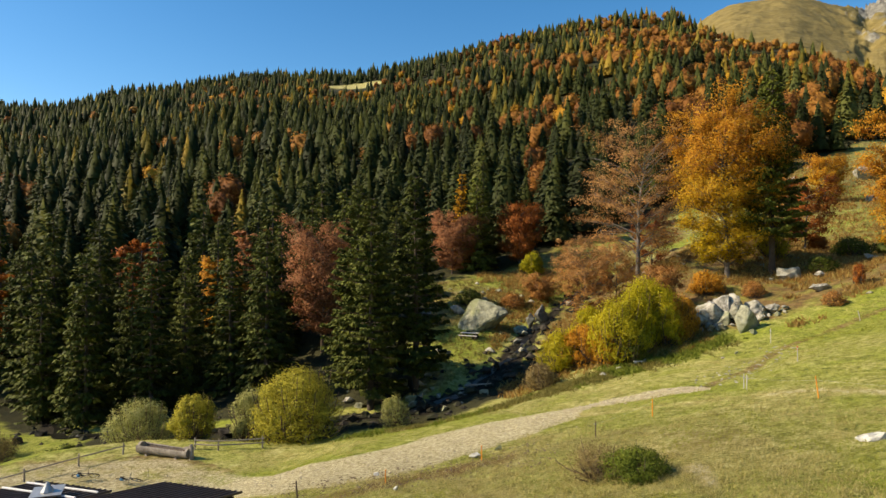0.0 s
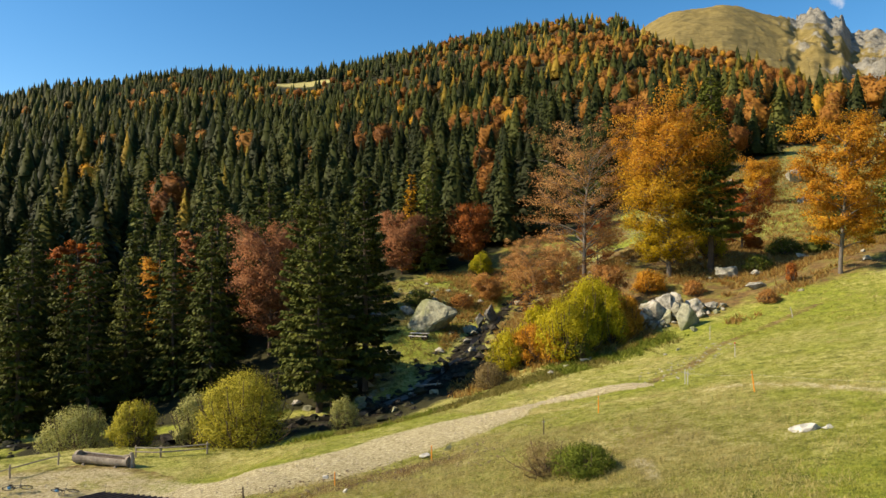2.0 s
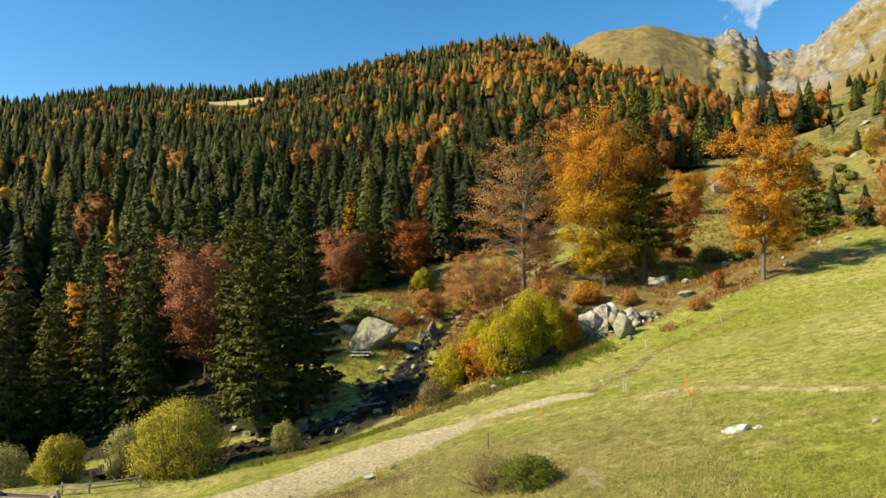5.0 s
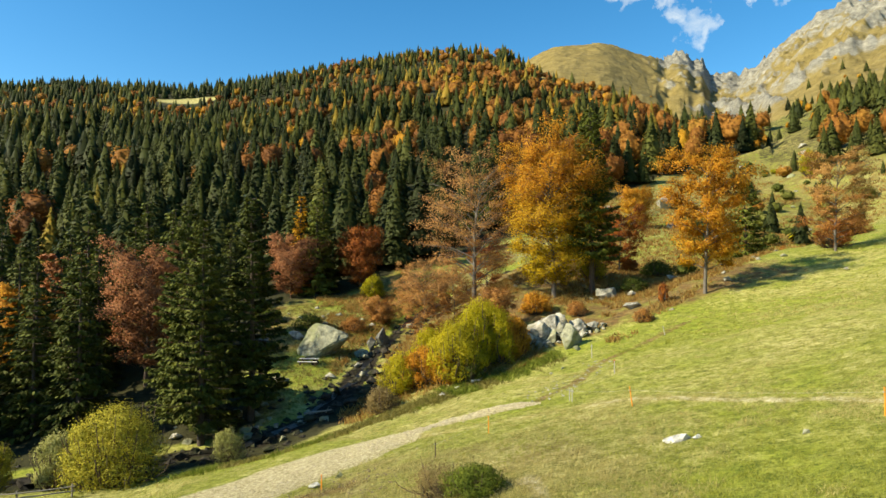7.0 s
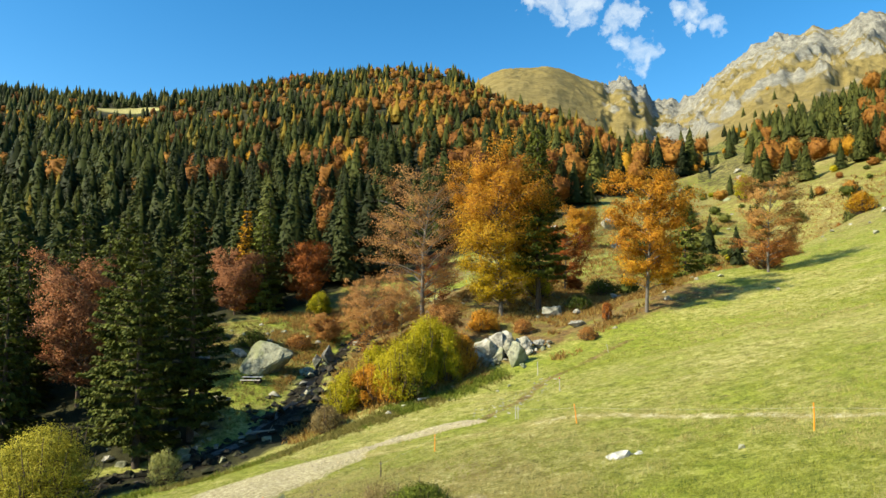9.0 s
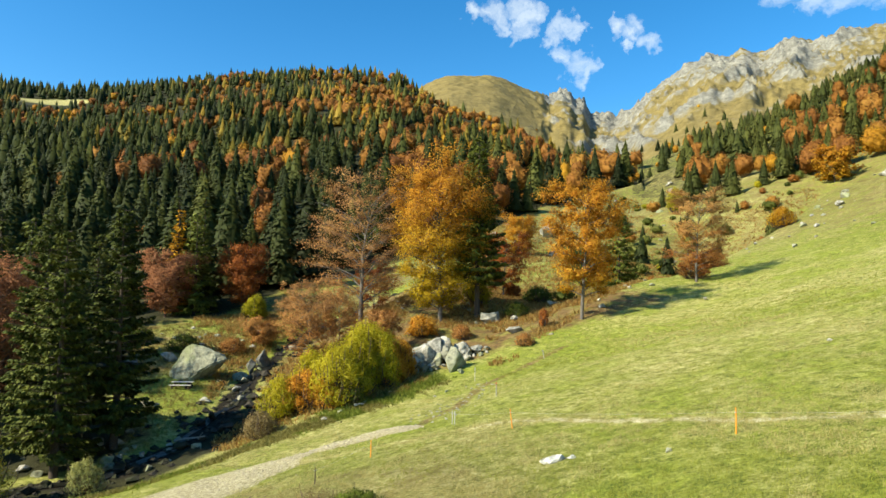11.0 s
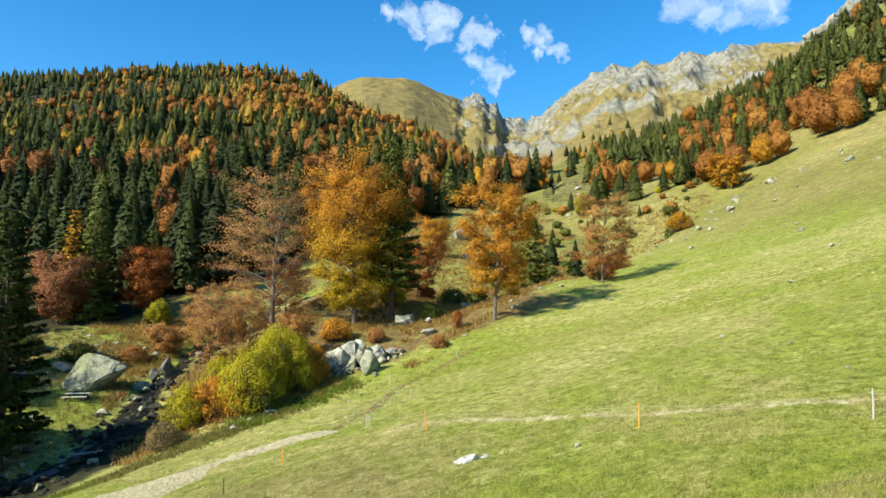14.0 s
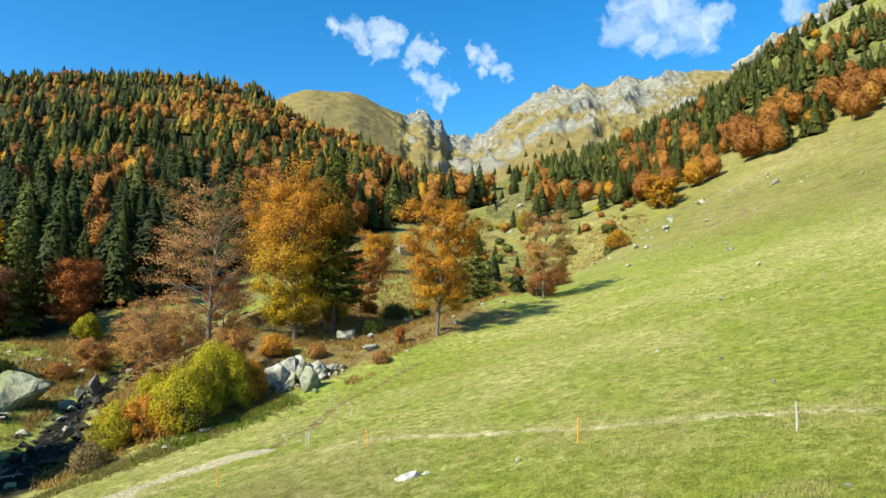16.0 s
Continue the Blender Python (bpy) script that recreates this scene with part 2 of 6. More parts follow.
RIDGE_AZ = [-70, -45, -34.3, -30, -26.9, -17.6, -11, -7.1, 0, 5.8, 10.6, 15.8, 19.9, 22.9, 27.8, 32.9, 35.9, 38.1, 41]
RIDGE_EL = [5.6, 8.8, 10.1, 10.5, 11.8, 13.9, 14.5, 14.8, 16.3, 17.6, 18.3, 18.95, 18.3, 16.7, 15.1, 12.7, 10.8, 8.6, 5]
RIDGE_R = [1500, 1500, 1460, 1430, 1400, 1330, 1300, 1280, 1240, 1200, 1180, 1150, 1100, 1030, 870, 680, 560, 460, 400]
FOOT_AZ = [-70, -30, -10, 5, 15, 25, 29, 33, 41]
FOOT_R = [110, 100, 96, 112, 140, 168, 205, 250, 330]
FOOT_Z = [-10, -2, 3, 6, 16, 24, 32, 44, 68]
FAR_AZ = [-60, 15, 19, 21.9, 24, 26.4, 28.1, 29, 29.9, 31, 32.5, 33, 33.7, 34.2, 34.9, 35.3, 36, 36.2, 36.6, 37.3, 37.9, 38.8, 39.8, 40.9, 41.7, 42.1, 43.2, 44.7, 46.3, 47.8, 48.9, 49.8, 50.6, 51.4, 52.3, 53.1, 53.5, 54.8, 56.1, 59.5, 75, 100]
FAR_EL = [2, 10, 16, 18.3, 19.1, 19.0, 19.1, 18.8, 18.3, 17.9, 17.4, 17.2, 17.5, 17.7, 17.3, 16.7, 16.6, 16.2, 15.3, 15.3, 15.4, 15.1, 15.6, 16.2, 17.1, 17.4, 18.1, 18.9, 19.5, 19.4, 19.7, 19.2, 19.25, 19.7, 19.9, 19.8, 19.5, 19.7, 19.9, 19.75, 17, 10]
FAR_R_AZ = [-60, 15, 19, 24, 29.9, 32.3, 33.2, 36.4, 37, 43, 60, 100]
FAR_R = [2000, 2000, 1700, 1660, 1800, 1950, 2180, 2200, 2200, 2050, 2200, 2000]
RIGHT_AZ = [33, 38, 40.1, 44.6, 48.5, 54.3, 60.6, 63.2, 66.1, 71.7, 85, 110]
RIGHT_EL = [6, 9.5, 10.9, 12.4, 13.5, 15.8, 19.0, 20.8, 22.4, 23.6, 25, 18]
RIGHT_R = [420, 480, 520, 580, 620, 640, 640, 640, 640, 640, 640, 640]
EDGE_AZ = [33, 42, 47, 52, 56.4, 60.8, 64.9, 71.2, 85, 110]
EDGE_R = [330, 235, 215, 215, 220, 225, 230, 240, 250, 260]
EDGE_EL = [5.5, 6.8, 7.8, 8.9, 9.7, 11.2, 12.4, 14.2, 17, 14]


def along(line, x, y):
    """Distance to a line of points, its side (right of it positive), and its third value thereabouts."""
    best = np.full(np.shape(x), 1e9)
    side = np.zeros(np.shape(x))
    val, total = np.zeros(np.shape(x)), np.zeros(np.shape(x))
    for (ax, ay, az), (bx, by, bz) in zip(line[:-1], line[1:]):
        dx, dy = bx - ax, by - ay
        t = np.clip(((x - ax) * dx + (y - ay) * dy) / (dx * dx + dy * dy), 0, 1)
        px, py = x - ax - t * dx, y - ay - t * dy
        d = np.hypot(px, py)
        near = d < best
        best = np.where(near, d, best)
        side = np.where(near, np.sign(px * dy - py * dx), side)
        w = np.hypot(dx, dy) / (d * d + 0.5) ** 2
        val = val + w * (az + t * (bz - az))
        total = total + w
    return best, side, val / total


def rise(r, r0, z0, r1, z1, bend, behind):
    """A slope from its foot to its crest, then falling away behind it."""
    t = np.clip((r - r0) / (r1 - r0), 0, 1)
    z = z0 + (z1 - z0) * t ** bend
    return np.where(r > r1, z1 - (r - r1) * behind, np.where(r < r0, z0 - (r0 - r) * 0.6, z))


def tan_el(deg):
    return np.tan(np.radians(deg))


def ground_height(x, y, rough=True):
    x, y = np.asarray(x, float), np.asarray(y, float)
    r = np.hypot(x, y)
    az = np.degrees(np.arctan2(x, y))
    az = np.where(az < -150, az + 360, az)
    xc = np.clip(x, -60, 215)
    meadow = 8.2 + 0.171 * xc - 0.116 * np.clip(y, -150, 150) + 0.000812 * xc * xc
    meadow = meadow + 0.04 * (np.minimum(x, -60) + 60) + 0.3 * (np.clip(x, 215, 330) - 215)
    up = np.maximum(y - 58, 0)
    knoll = 0.40 * up * up / (up + 8) / (1 + np.exp((x - 72) / 10.0))
    d, side, zs = along(STREAM, x, y)
    d_lip, s_lip, fall = along(LIP, x, y)
    meadow = meadow - fall * np.where(s_lip < 0, smooth(0, 16, d_lip), 0)
    bank_r = zs + (meadow + knoll - zs) * smooth(1.5, 15, d)
    bank_l = zs + 0.6 * smooth(1.5, 5, d) + 0.13 * np.maximum(d - 4, 0)
    bank_r = np.where(x > 12, soft_max(bank_r, zs - 0.11 * d - 0.4, 2.5), bank_r)
    near = np.where(side >= 0, bank_r, bank_l)
    near = np.where(side >= 0, near, np.minimum(near, zs + 14))
    level = 1 - smooth(6.5, 13.5, np.hypot((x + 23.5) * 0.75, y - 49.0))
    near = near + (-0.4 - near) * level
    hill = rise(r, np.interp(az, FOOT_AZ, FOOT_R), np.interp(az, FOOT_AZ, FOOT_Z), np.interp(az, RIDGE_AZ, RIDGE_R),
                16 + np.interp(az, RIDGE_AZ, RIDGE_R) * tan_el(np.interp(az, RIDGE_AZ, RIDGE_EL)), 1.22, 0.45)
    hill = np.where((az < -69.5) | (az > 40.9), -40, hill)
    er = np.interp(az, EDGE_AZ, EDGE_R)
    rr = np.interp(az, RIGHT_AZ, RIGHT_R)
    right = rise(r, er, 16 + er * tan_el(np.interp(az, EDGE_AZ, EDGE_EL)), rr, 16 + rr * tan_el(np.interp(az, RIGHT_AZ, RIGHT_EL)), 1.0, 0.4)
    right = np.where((az < 33.1) | (az > 109), -40, right)
    fr = np.interp(az, FAR_R_AZ, FAR_R)
    f_el = sum(np.interp(az + o, FAR_AZ, FAR_EL) for o in (-0.8, -0.4, 0, 0.4, 0.8)) / 5 * (1 - smooth(31, 33, az)) + np.interp(az, FAR_AZ, FAR_EL) * smooth(31, 33, az)
    far = rise(r, 400.0, 78.0, fr, 16 + fr * tan_el(f_el), 1.18, 0.5)
    far = np.where((az < 10) | (az > 99), -60, far)
    if rough:
        near = near + 0.16 * fbm(x * 0.11, y * 0.11, 3, 1) + 0.05 * fbm(x * 0.7, y * 0.7, 2, 5)
        hill = hill + smooth(100, 400, r) * (10 * fbm(x * 0.0065, y * 0.0065, 3, 11)) * (1 - smooth(0.8, 1.0, r / np.interp(az, RIDGE_AZ, RIDGE_R)) * 0.6)
        right = right + smooth(240, 400, r) * 7 * fbm(x * 0.012, y * 0.012, 4, 21)
        warp = fbm(x * 0.004, y * 0.004, 3, 33)
        wild = 0.22 + 0.78 * smooth(31, 33.5, az)
        rib = ridged(az * 0.26 + 0.5 * warp, r * 0.0048 + 0.6 * warp, 6, 31, 0.58)
        calm = 1 - 0.6 * np.exp(-((az - 34.8) / 2.4) ** 2)
        crack = ridged(x * 0.017, y * 0.017, 4, 41, 0.6)
        teeth = smooth(32.6, 33.3, az) * (1 - smooth(36.6, 37.4, az)) * smooth(0.86, 0.97, r / fr)
        far = far + teeth * (20 * ridged(az * 1.9, r * 0.012, 5, 51, 0.65) - 8)
        far = far + smooth(650, 1400, r) * wild * ((44 * calm * (rib - 0.55)) * (1 - 0.85 * smooth(0.90, 1.0, r / fr)) + 15 * (crack - 0.5) + 6 * (ridged(x * 0.05, y * 0.05, 3, 43, 0.6) - 0.5))
    z = soft_max(near, hill, 6.0)
    z = soft_max(z, right, 5.0)
    z = soft_max(z, far, 12.0)
    return np.maximum(z, -45)


def gz(x, y):
    return float(ground_height(np.array([x]), np.array([y]))[0])


def mesh_from(name, verts, faces, mats, smooth_shade=False, tint=None, mat_index=None, normals=None):
    """A mesh out of arrays; faces: (n, 3) or (n, 4)."""
    me = bpy.data.meshes.new(name)
    verts = np.asarray(verts, np.float32)
    faces = np.asarray(faces, np.int32)
    n, k = faces.shape
    if normals is not None:
        normals = np.asarray(normals, np.float32)
        c = verts[faces[:, :3]]
        turned = (np.cross(c[:, 1] - c[:, 0], c[:, 2] - c[:, 0]) * normals[faces[:, 0]]).sum(1) < 0
        faces = faces.copy()
        faces[turned] = faces[turned][:, ::-1]
    me.vertices.add(len(verts))
    me.vertices.foreach_set("co", verts.ravel())
    me.loops.add(n * k)
    me.loops.foreach_set("vertex_index", faces.ravel())
    me.polygons.add(n)
    me.polygons.foreach_set("loop_start", np.arange(0, n * k, k, dtype=np.int32))
    if smooth_shade:
        me.polygons.foreach_set("use_smooth", np.ones(n, bool))
    else:
        me.polygons.foreach_set("use_smooth", np.zeros(n, bool))
    for m in mats:
        me.materials.append(m)
    if mat_index is not None:
        me.polygons.foreach_set("material_index", np.asarray(mat_index, np.int32))
    if tint is not None:
        at = me.attributes.new("tint", "FLOAT", "POINT")
        at.data.foreach_set("value", np.asarray(tint, np.float32))
    me.update(calc_edges=True)
    me.validate()
    if normals is not None:          # foliage shades as the rounded mass that it forms
        me.polygons.foreach_set("use_smooth", np.ones(n, bool))
        me.normals_split_custom_set_from_vertices(np.asarray(normals, np.float32).tolist())
    return me


# ---- ground: one sheet out to the mountains ----
def ground_material():
    m, nt, b = material("alpine_ground", 0.95, 0.15)
    co = where(nt)

    def mask(name):
        at = nt.nodes.new("ShaderNodeAttribute")
        at.attribute_name = name
        return at.outputs["Fac"]
    lay = nt.nodes.new("ShaderNodeMapping")
    lay.inputs["Rotation"].default_value = (0, 0, 0.45)
    lay.inputs["Scale"].default_value = (0.9, 1.12, 1.0)
    nt.links.new(co, lay.inputs["Vector"])
    combed = lay.outputs["Vector"]
    fine = noise_tex(nt, 5.0, 7, 0.75, combed)
    clump = noise_tex(nt, 1.3, 6, 0.75, co)
    blade = noise_tex(nt, 15.0, 4, 0.8, combed)
    mid = noise_tex(nt, 0.45, 5, 0.65, co)
    wide = noise_tex(nt, 0.055, 5, 0.65, combed)
    tone = calc(nt, "ADD", calc(nt, "ADD", calc(nt, "MULTIPLY", fine, 0.42), calc(nt, "MULTIPLY", blade, 0.18)), calc(nt, "MULTIPLY", clump, 0.40))
    green = ramp(nt, tone, [(0.41, (0.070, 0.094, 0.013)), (0.49, (0.200, 0.222, 0.034)), (0.58, (0.39, 0.385, 0.10))])
    straw = ramp(nt, tone, [(0.41, (0.125, 0.108, 0.034)), (0.49, (0.345, 0.30, 0.100)), (0.58, (0.62, 0.55, 0.27))])
    dry = calc(nt, "ADD", calc(nt, "MULTIPLY", mid, 0.30), calc(nt, "MULTIPLY", wide, 0.36))
    dry = calc(nt, "ADD", dry, calc(nt, "MULTIPLY", clump, 0.34))
    dry = calc(nt, "ADD", dry, calc(nt, "MULTIPLY", mask("dry"), 0.42))
    grass = mixc(nt, ramp(nt, dry, [(0.42, (0.04, 0.04, 0.04)), (0.53, (0.45, 0.45, 0.45)), (0.68, (0.95, 0.95, 0.95))]), green, straw)
    lush = ramp(nt, calc(nt, "ADD", calc(nt, "MULTIPLY", noise_tex(nt, 0.16, 5, 0.7, combed), 0.7), calc(nt, "MULTIPLY", clump, 0.3)), [(0.48, (0, 0, 0)), (0.57, (0.85, 0.85, 0.85))])
    lush = calc(nt, "MULTIPLY", lush, calc(nt, "SUBTRACT", 1.0, calc(nt, "MULTIPLY", mask("dry"), 2.2), True), True)
    grass = mixc(nt, lush, grass, ramp(nt, tone, [(0.41, (0.070, 0.108, 0.010)), (0.57, (0.30, 0.335, 0.042))]))
    litter = ramp(nt, noise_tex(nt, 1.3, 6, 0.75, co), [(0.30, (0.050, 0.036, 0.018)), (0.52, (0.17, 0.105, 0.040)), (0.72, (0.30, 0.22, 0.085))])
    gravel = ramp(nt, noise_tex(nt, 4.5, 8, 0.8, co), [(0.37, (0.16, 0.135, 0.062)), (0.48, (0.36, 0.31, 0.17)), (0.60, (0.58, 0.52, 0.33))])
    scree = ramp(nt, noise_tex(nt, 0.06, 10, 0.8, co), [(0.36, (0.11, 0.106, 0.086)), (0.50, (0.215, 0.206, 0.168)), (0.64, (0.34, 0.327, 0.272))])
    alp = ramp(nt, noise_tex(nt, 0.05, 10, 0.8, co), [(0.34, (0.105, 0.080, 0.025)), (0.64, (0.265, 0.205, 0.074))])

    def eaten(name, lo=0.35, hi=0.65, amp=0.9, src=mid):
        f = calc(nt, "ADD", mask(name), calc(nt, "MULTIPLY", calc(nt, "SUBTRACT", src, 0.5), amp))
        return ramp(nt, f, [(lo, (0, 0, 0)), (hi, (1, 1, 1))])
    col = mixc(nt, eaten("alpine"), grass, alp)
    col = mixc(nt, eaten("bleach", 0.45, 0.75, 1.2, clump), col, ramp(nt, tone, [(0.39, (0.30, 0.255, 0.13)), (0.60, (0.66, 0.60, 0.40))]))
    col = mixc(nt, eaten("litter"), col, litter)
    # wood floor kept near black: the shade between the trees is put into its colour
    shaded_floor = ramp(nt, noise_tex(nt, 0.25, 6, 0.7, co), [(0.35, (0.016, 0.018, 0.008)), (0.65, (0.048, 0.046, 0.018))])
    col = mixc(nt, eaten("wood"), col, shaded_floor)
    col = mixc(nt, eaten("rock", 0.40, 0.62, 1.0, noise_tex(nt, 0.022, 11, 0.78, co)), col, scree)
    col = mixc(nt, eaten("gravel", 0.36, 0.66, 1.7, calc(nt, "ADD", calc(nt, "MULTIPLY", mid, 0.5), calc(nt, "MULTIPLY", noise_tex(nt, 2.6, 6, 0.75, co), 0.5))), col, gravel)
    # bed tones close to black, with the gully's shade painted in
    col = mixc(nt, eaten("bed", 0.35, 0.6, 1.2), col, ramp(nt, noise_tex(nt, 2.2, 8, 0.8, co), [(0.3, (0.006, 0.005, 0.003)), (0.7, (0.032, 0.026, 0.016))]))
    nt.links.new(col, b.inputs["Base Color"])
    bump(nt, b, tone, 1.0, 0.28)
    crag = node(nt, "ShaderNodeBump", Strength=1.0, Distance=5.0)
    wild = calc(nt, "MAXIMUM", mask("rock"), calc(nt, "MULTIPLY", mask("alpine"), 0.35), True)
    nt.links.new(calc(nt, "MULTIPLY", noise_tex(nt, 0.07, 12, 0.8, co), wild), crag.inputs["Height"])
    nt.links.new(crag.outputs[0], [n for n in nt.nodes if n.bl_idname == "ShaderNodeBump"][0].inputs["Normal"])
    return m


az_fine = np.concatenate([np.linspace(-46, 16, 190, endpoint=False), np.linspace(16, 64, 380, endpoint=False), np.linspace(64, 84, 36)])
az_rest = np.linspace(84, 314, 60)[1:-1]
AZS = np.radians(np.concatenate([az_fine, az_rest]))
RS = np.concatenate([np.linspace(0.004, 24, 25), np.geomspace(24.6, 140, 150), np.geomspace(142, 1300, 120), np.geomspace(1312, 2500, 100), np.geomspace(2540, 4600, 14)])
ga, gr = np.meshgrid(AZS, RS, indexing="ij")
gx, gy = gr * np.sin(ga) + 0.37 * np.exp(-gr / 6), gr * np.cos(ga) - 0.29 * np.exp(-gr / 6)
gzs = ground_height(gx, gy)
na, nr = gx.shape
idx = np.arange(na * nr).reshape(na, nr)
nxt = np.roll(idx, -1, axis=0)
quads = np.stack([idx[:, :-1], idx[:, 1:], nxt[:, 1:], nxt[:, :-1]], -1).reshape(-1, 4)[:, ::-1]
gverts = np.stack([gx, gy, gzs], -1).reshape(-1, 3)
ground_me = mesh_from("ground", gverts, quads, [ground_material()], True)
deg = np.degrees(ga)
deg = np.where(deg > 180, deg - 360, deg)
d_road, _, w_road = along(ROAD, gx, gy)
d_track, _, w_track = along(TRACK, gx, gy)
d_str, s_str, _ = along(STREAM, gx, gy)
m_gravel = np.maximum(1 - smooth(0.75, 1.25, d_road / w_road), 0.30 * (1 - smooth(0.5, 1.5, d_track / w_track)))
m_gravel = np.maximum(m_gravel, 0.62 * np.exp(-((gx - 10.4) / 0.7) ** 2 - ((gy - 26.3) / 1.5) ** 2))
m_gravel = np.maximum(m_gravel, 0.55 * np.exp(-((gx - 10.2 - 0.27 * (gy - 25.0)) / 0.5) ** 2 - ((gy - 25.0) / 2.6) ** 2))
m_litter_track = 0.58 * (1 - smooth(0.4, 1.4, d_track / w_track))
yard = 1 - smooth(-18, -9, gx)
m_gravel = m_gravel * (1 - 0.46 * yard * (gr < 70))
m_shaded_bed = 0.85 * (1 - smooth(0.5, 2.6, d_str)) * (1 - smooth(92, 108, gr))
foot = np.interp(deg, FOOT_AZ, FOOT_R)
# wood floor, with the shade under its trees painted in
m_wood_shade = np.where((deg > -70) & (deg < 40.5), smooth(0, 14, gr - foot), 0)
m_litter = np.maximum(m_litter_track, 0.52 * yard * (d_road < w_road * 1.1) * (gr < 70))
m_litter = np.maximum(m_litter, np.where(s_str > 0, smooth(63, 70, gy) * (1 - smooth(60, 74, gx)) * smooth(2, 8, gx) * 0.60, 0))
m_litter = np.maximum(m_litter, np.where(s_str < 0, 0.62 * smooth(2, 5, d_str) * smooth(-46, -34, gx) * (1 - 0.25 * smooth(-2, 3, gx)) * (gr < 200), 0))
# both stream banks by the spruces take the same painted shade
m_wood_shade = np.maximum(m_wood_shade, np.where(s_str > 0, 0.85 * (1 - smooth(4, 8, d_str)) * (1 - smooth(8, 13, gx)) * (gr < 110), 0))
m_wood_shade = np.maximum(m_wood_shade, np.where(s_str < 0, 0.95 * smooth(1.5, 5, d_str) * (1 - smooth(-6, 1, gx)) * (gr < 200), 0))
lawn = np.maximum(np.exp(-(np.hypot((gx - 3.5) / 9.0, (gy - 82.5) / 6.0)) ** 4), np.exp(-(np.hypot((gx - 13.0) / 6.5, (gy - 111) / 7.0)) ** 4))
lawn = np.maximum(lawn, (1 - smooth(-40, -34, gx)) * smooth(46, 52, gy) * (1 - smooth(68, 76, gy + 0.4 * (gx + 45))) * smooth(-75, -60, gx))
m_shaded_bed = m_shaded_bed * (1 - lawn * (gx < -30))
m_wood_shade, m_litter = m_wood_shade * (1 - lawn), m_litter * (1 - 0.95 * lawn)
m_wood_shade = np.maximum(m_wood_shade, np.where(deg > 40, 0.5 * smooth(22, 60, gr - np.interp(deg, EDGE_AZ, EDGE_R)), 0))
m_alp = np.where(deg > 15, smooth(600, 800, gr), 0) * smooth(0, 1, (gr > np.interp(deg, RIDGE_AZ, RIDGE_R) + 60) | (deg > 38))
m_litter = m_litter * (1 - m_alp)
glade = np.exp(-((deg + 7.5) / 2.6) ** 2 - ((gr - 1120) / 50) ** 2)
m_wood_shade = m_wood_shade * (1 - m_alp) * (1 - np.minimum(glade * 1.6, 1))
m_alp = np.maximum(m_alp, np.where((deg > 20) & (deg < 41), 0.5 * smooth(120, 200, gr), 0))
d_lp, s_lp, _ = along(LIP, gx, gy)
m_alp = np.maximum(m_alp, np.where((s_lp < 0) & (deg > 26) & (deg < 62), 0.46 * smooth(4, 16, d_lp) * smooth(60, 100, gr), 0))
m_alp = np.maximum(m_alp, 0.52 * smooth(50, 140, gx) * (deg > 30) * (gr < 400))
m_alp = np.maximum(m_alp, np.where(s_lp > 0, 0.40 * (1 - smooth(22, 44, deg)) * smooth(-14, -4, gx) * (1 - smooth(36, 46, gr)), 0))
earth = np.exp(-((gx + 1) / 6.5) ** 2 - ((gy - 34.3 - 0.25 * gx) / 1.9) ** 2) * 0.85
m_litter = np.maximum(m_litter, earth)
slope = np.abs(np.gradient(gzs, axis=1) / np.maximum(np.gradient(gr, axis=1), 1e-6))
rib_m = ridged(deg * 0.26 + 0.5 * fbm(gx * 0.004, gy * 0.004, 3, 33), gr * 0.0048 + 0.6 * fbm(gx * 0.004, gy * 0.004, 3, 33), 6, 31, 0.58)
m_rock = np.where((gr > 600) & (deg > 31), 0.12 + 0.22 * np.exp(-((deg - 38) / 4) ** 2) * smooth(600, 900, gr) + 0.34 * smooth(0.45, 1.0, slope) + 0.26 * smooth(1300, 1900, gr) * (deg > 38) + 0.5 * (rib_m - 0.5) + 0.2 * fbm(gx * 0.006, gy * 0.006, 3, 88), 0)
m_rock = np.where((deg > 32.6) & (deg < 37.2) & (gr > 1850), 1.0, m_rock)
m_rock = np.maximum(m_rock, np.where((deg > 57) & (gr > 480) & (gr < 700), smooth(500, 600, gr), 0))
BLEACHED = np.array([(9, 44, 0), (14, 41.5, 0), (21.6, 37.4, 0), (25.6, 23.2, 0), (28.6, 13.6, 0), (30, 3, 0)], float)
d_bl, _, _ = along(BLEACHED, gx, gy)
m_bleach = 0.64 * np.exp(-(d_bl / 0.7) ** 2) * smooth(16, 21, gx)
m_dry = 0.25 * fbm(gx * 0.05, gy * 0.05, 3, 61) - 0.06 + 0.55 * np.exp(-(d_bl / 0.55) ** 2) * (0.75 + 0.5 * fbm(gx * 0.5, gy * 0.5, 2, 62))
m_dry = m_dry + 0.42 * (1 - smooth(22, 44, deg)) * (1 - smooth(34, 44, gr)) + 0.14 * smooth(90, 170, gx) + 0.7 * np.exp(-((deg + 7.5) / 4) ** 2 - ((gr - 1120) / 100) ** 2)
for nm, arr in (("bleach", m_bleach), ("gravel", m_gravel), ("litter", m_litter), ("alpine", m_alp), ("rock", m_rock), ("dry", m_dry), ("bed", m_shaded_bed), ("wood", m_wood_shade)):
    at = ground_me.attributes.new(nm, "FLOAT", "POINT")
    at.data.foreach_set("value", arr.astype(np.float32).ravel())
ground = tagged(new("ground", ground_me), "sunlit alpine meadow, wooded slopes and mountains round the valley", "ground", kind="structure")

# ---- trees ----
rng = np.random.default_rng(7)


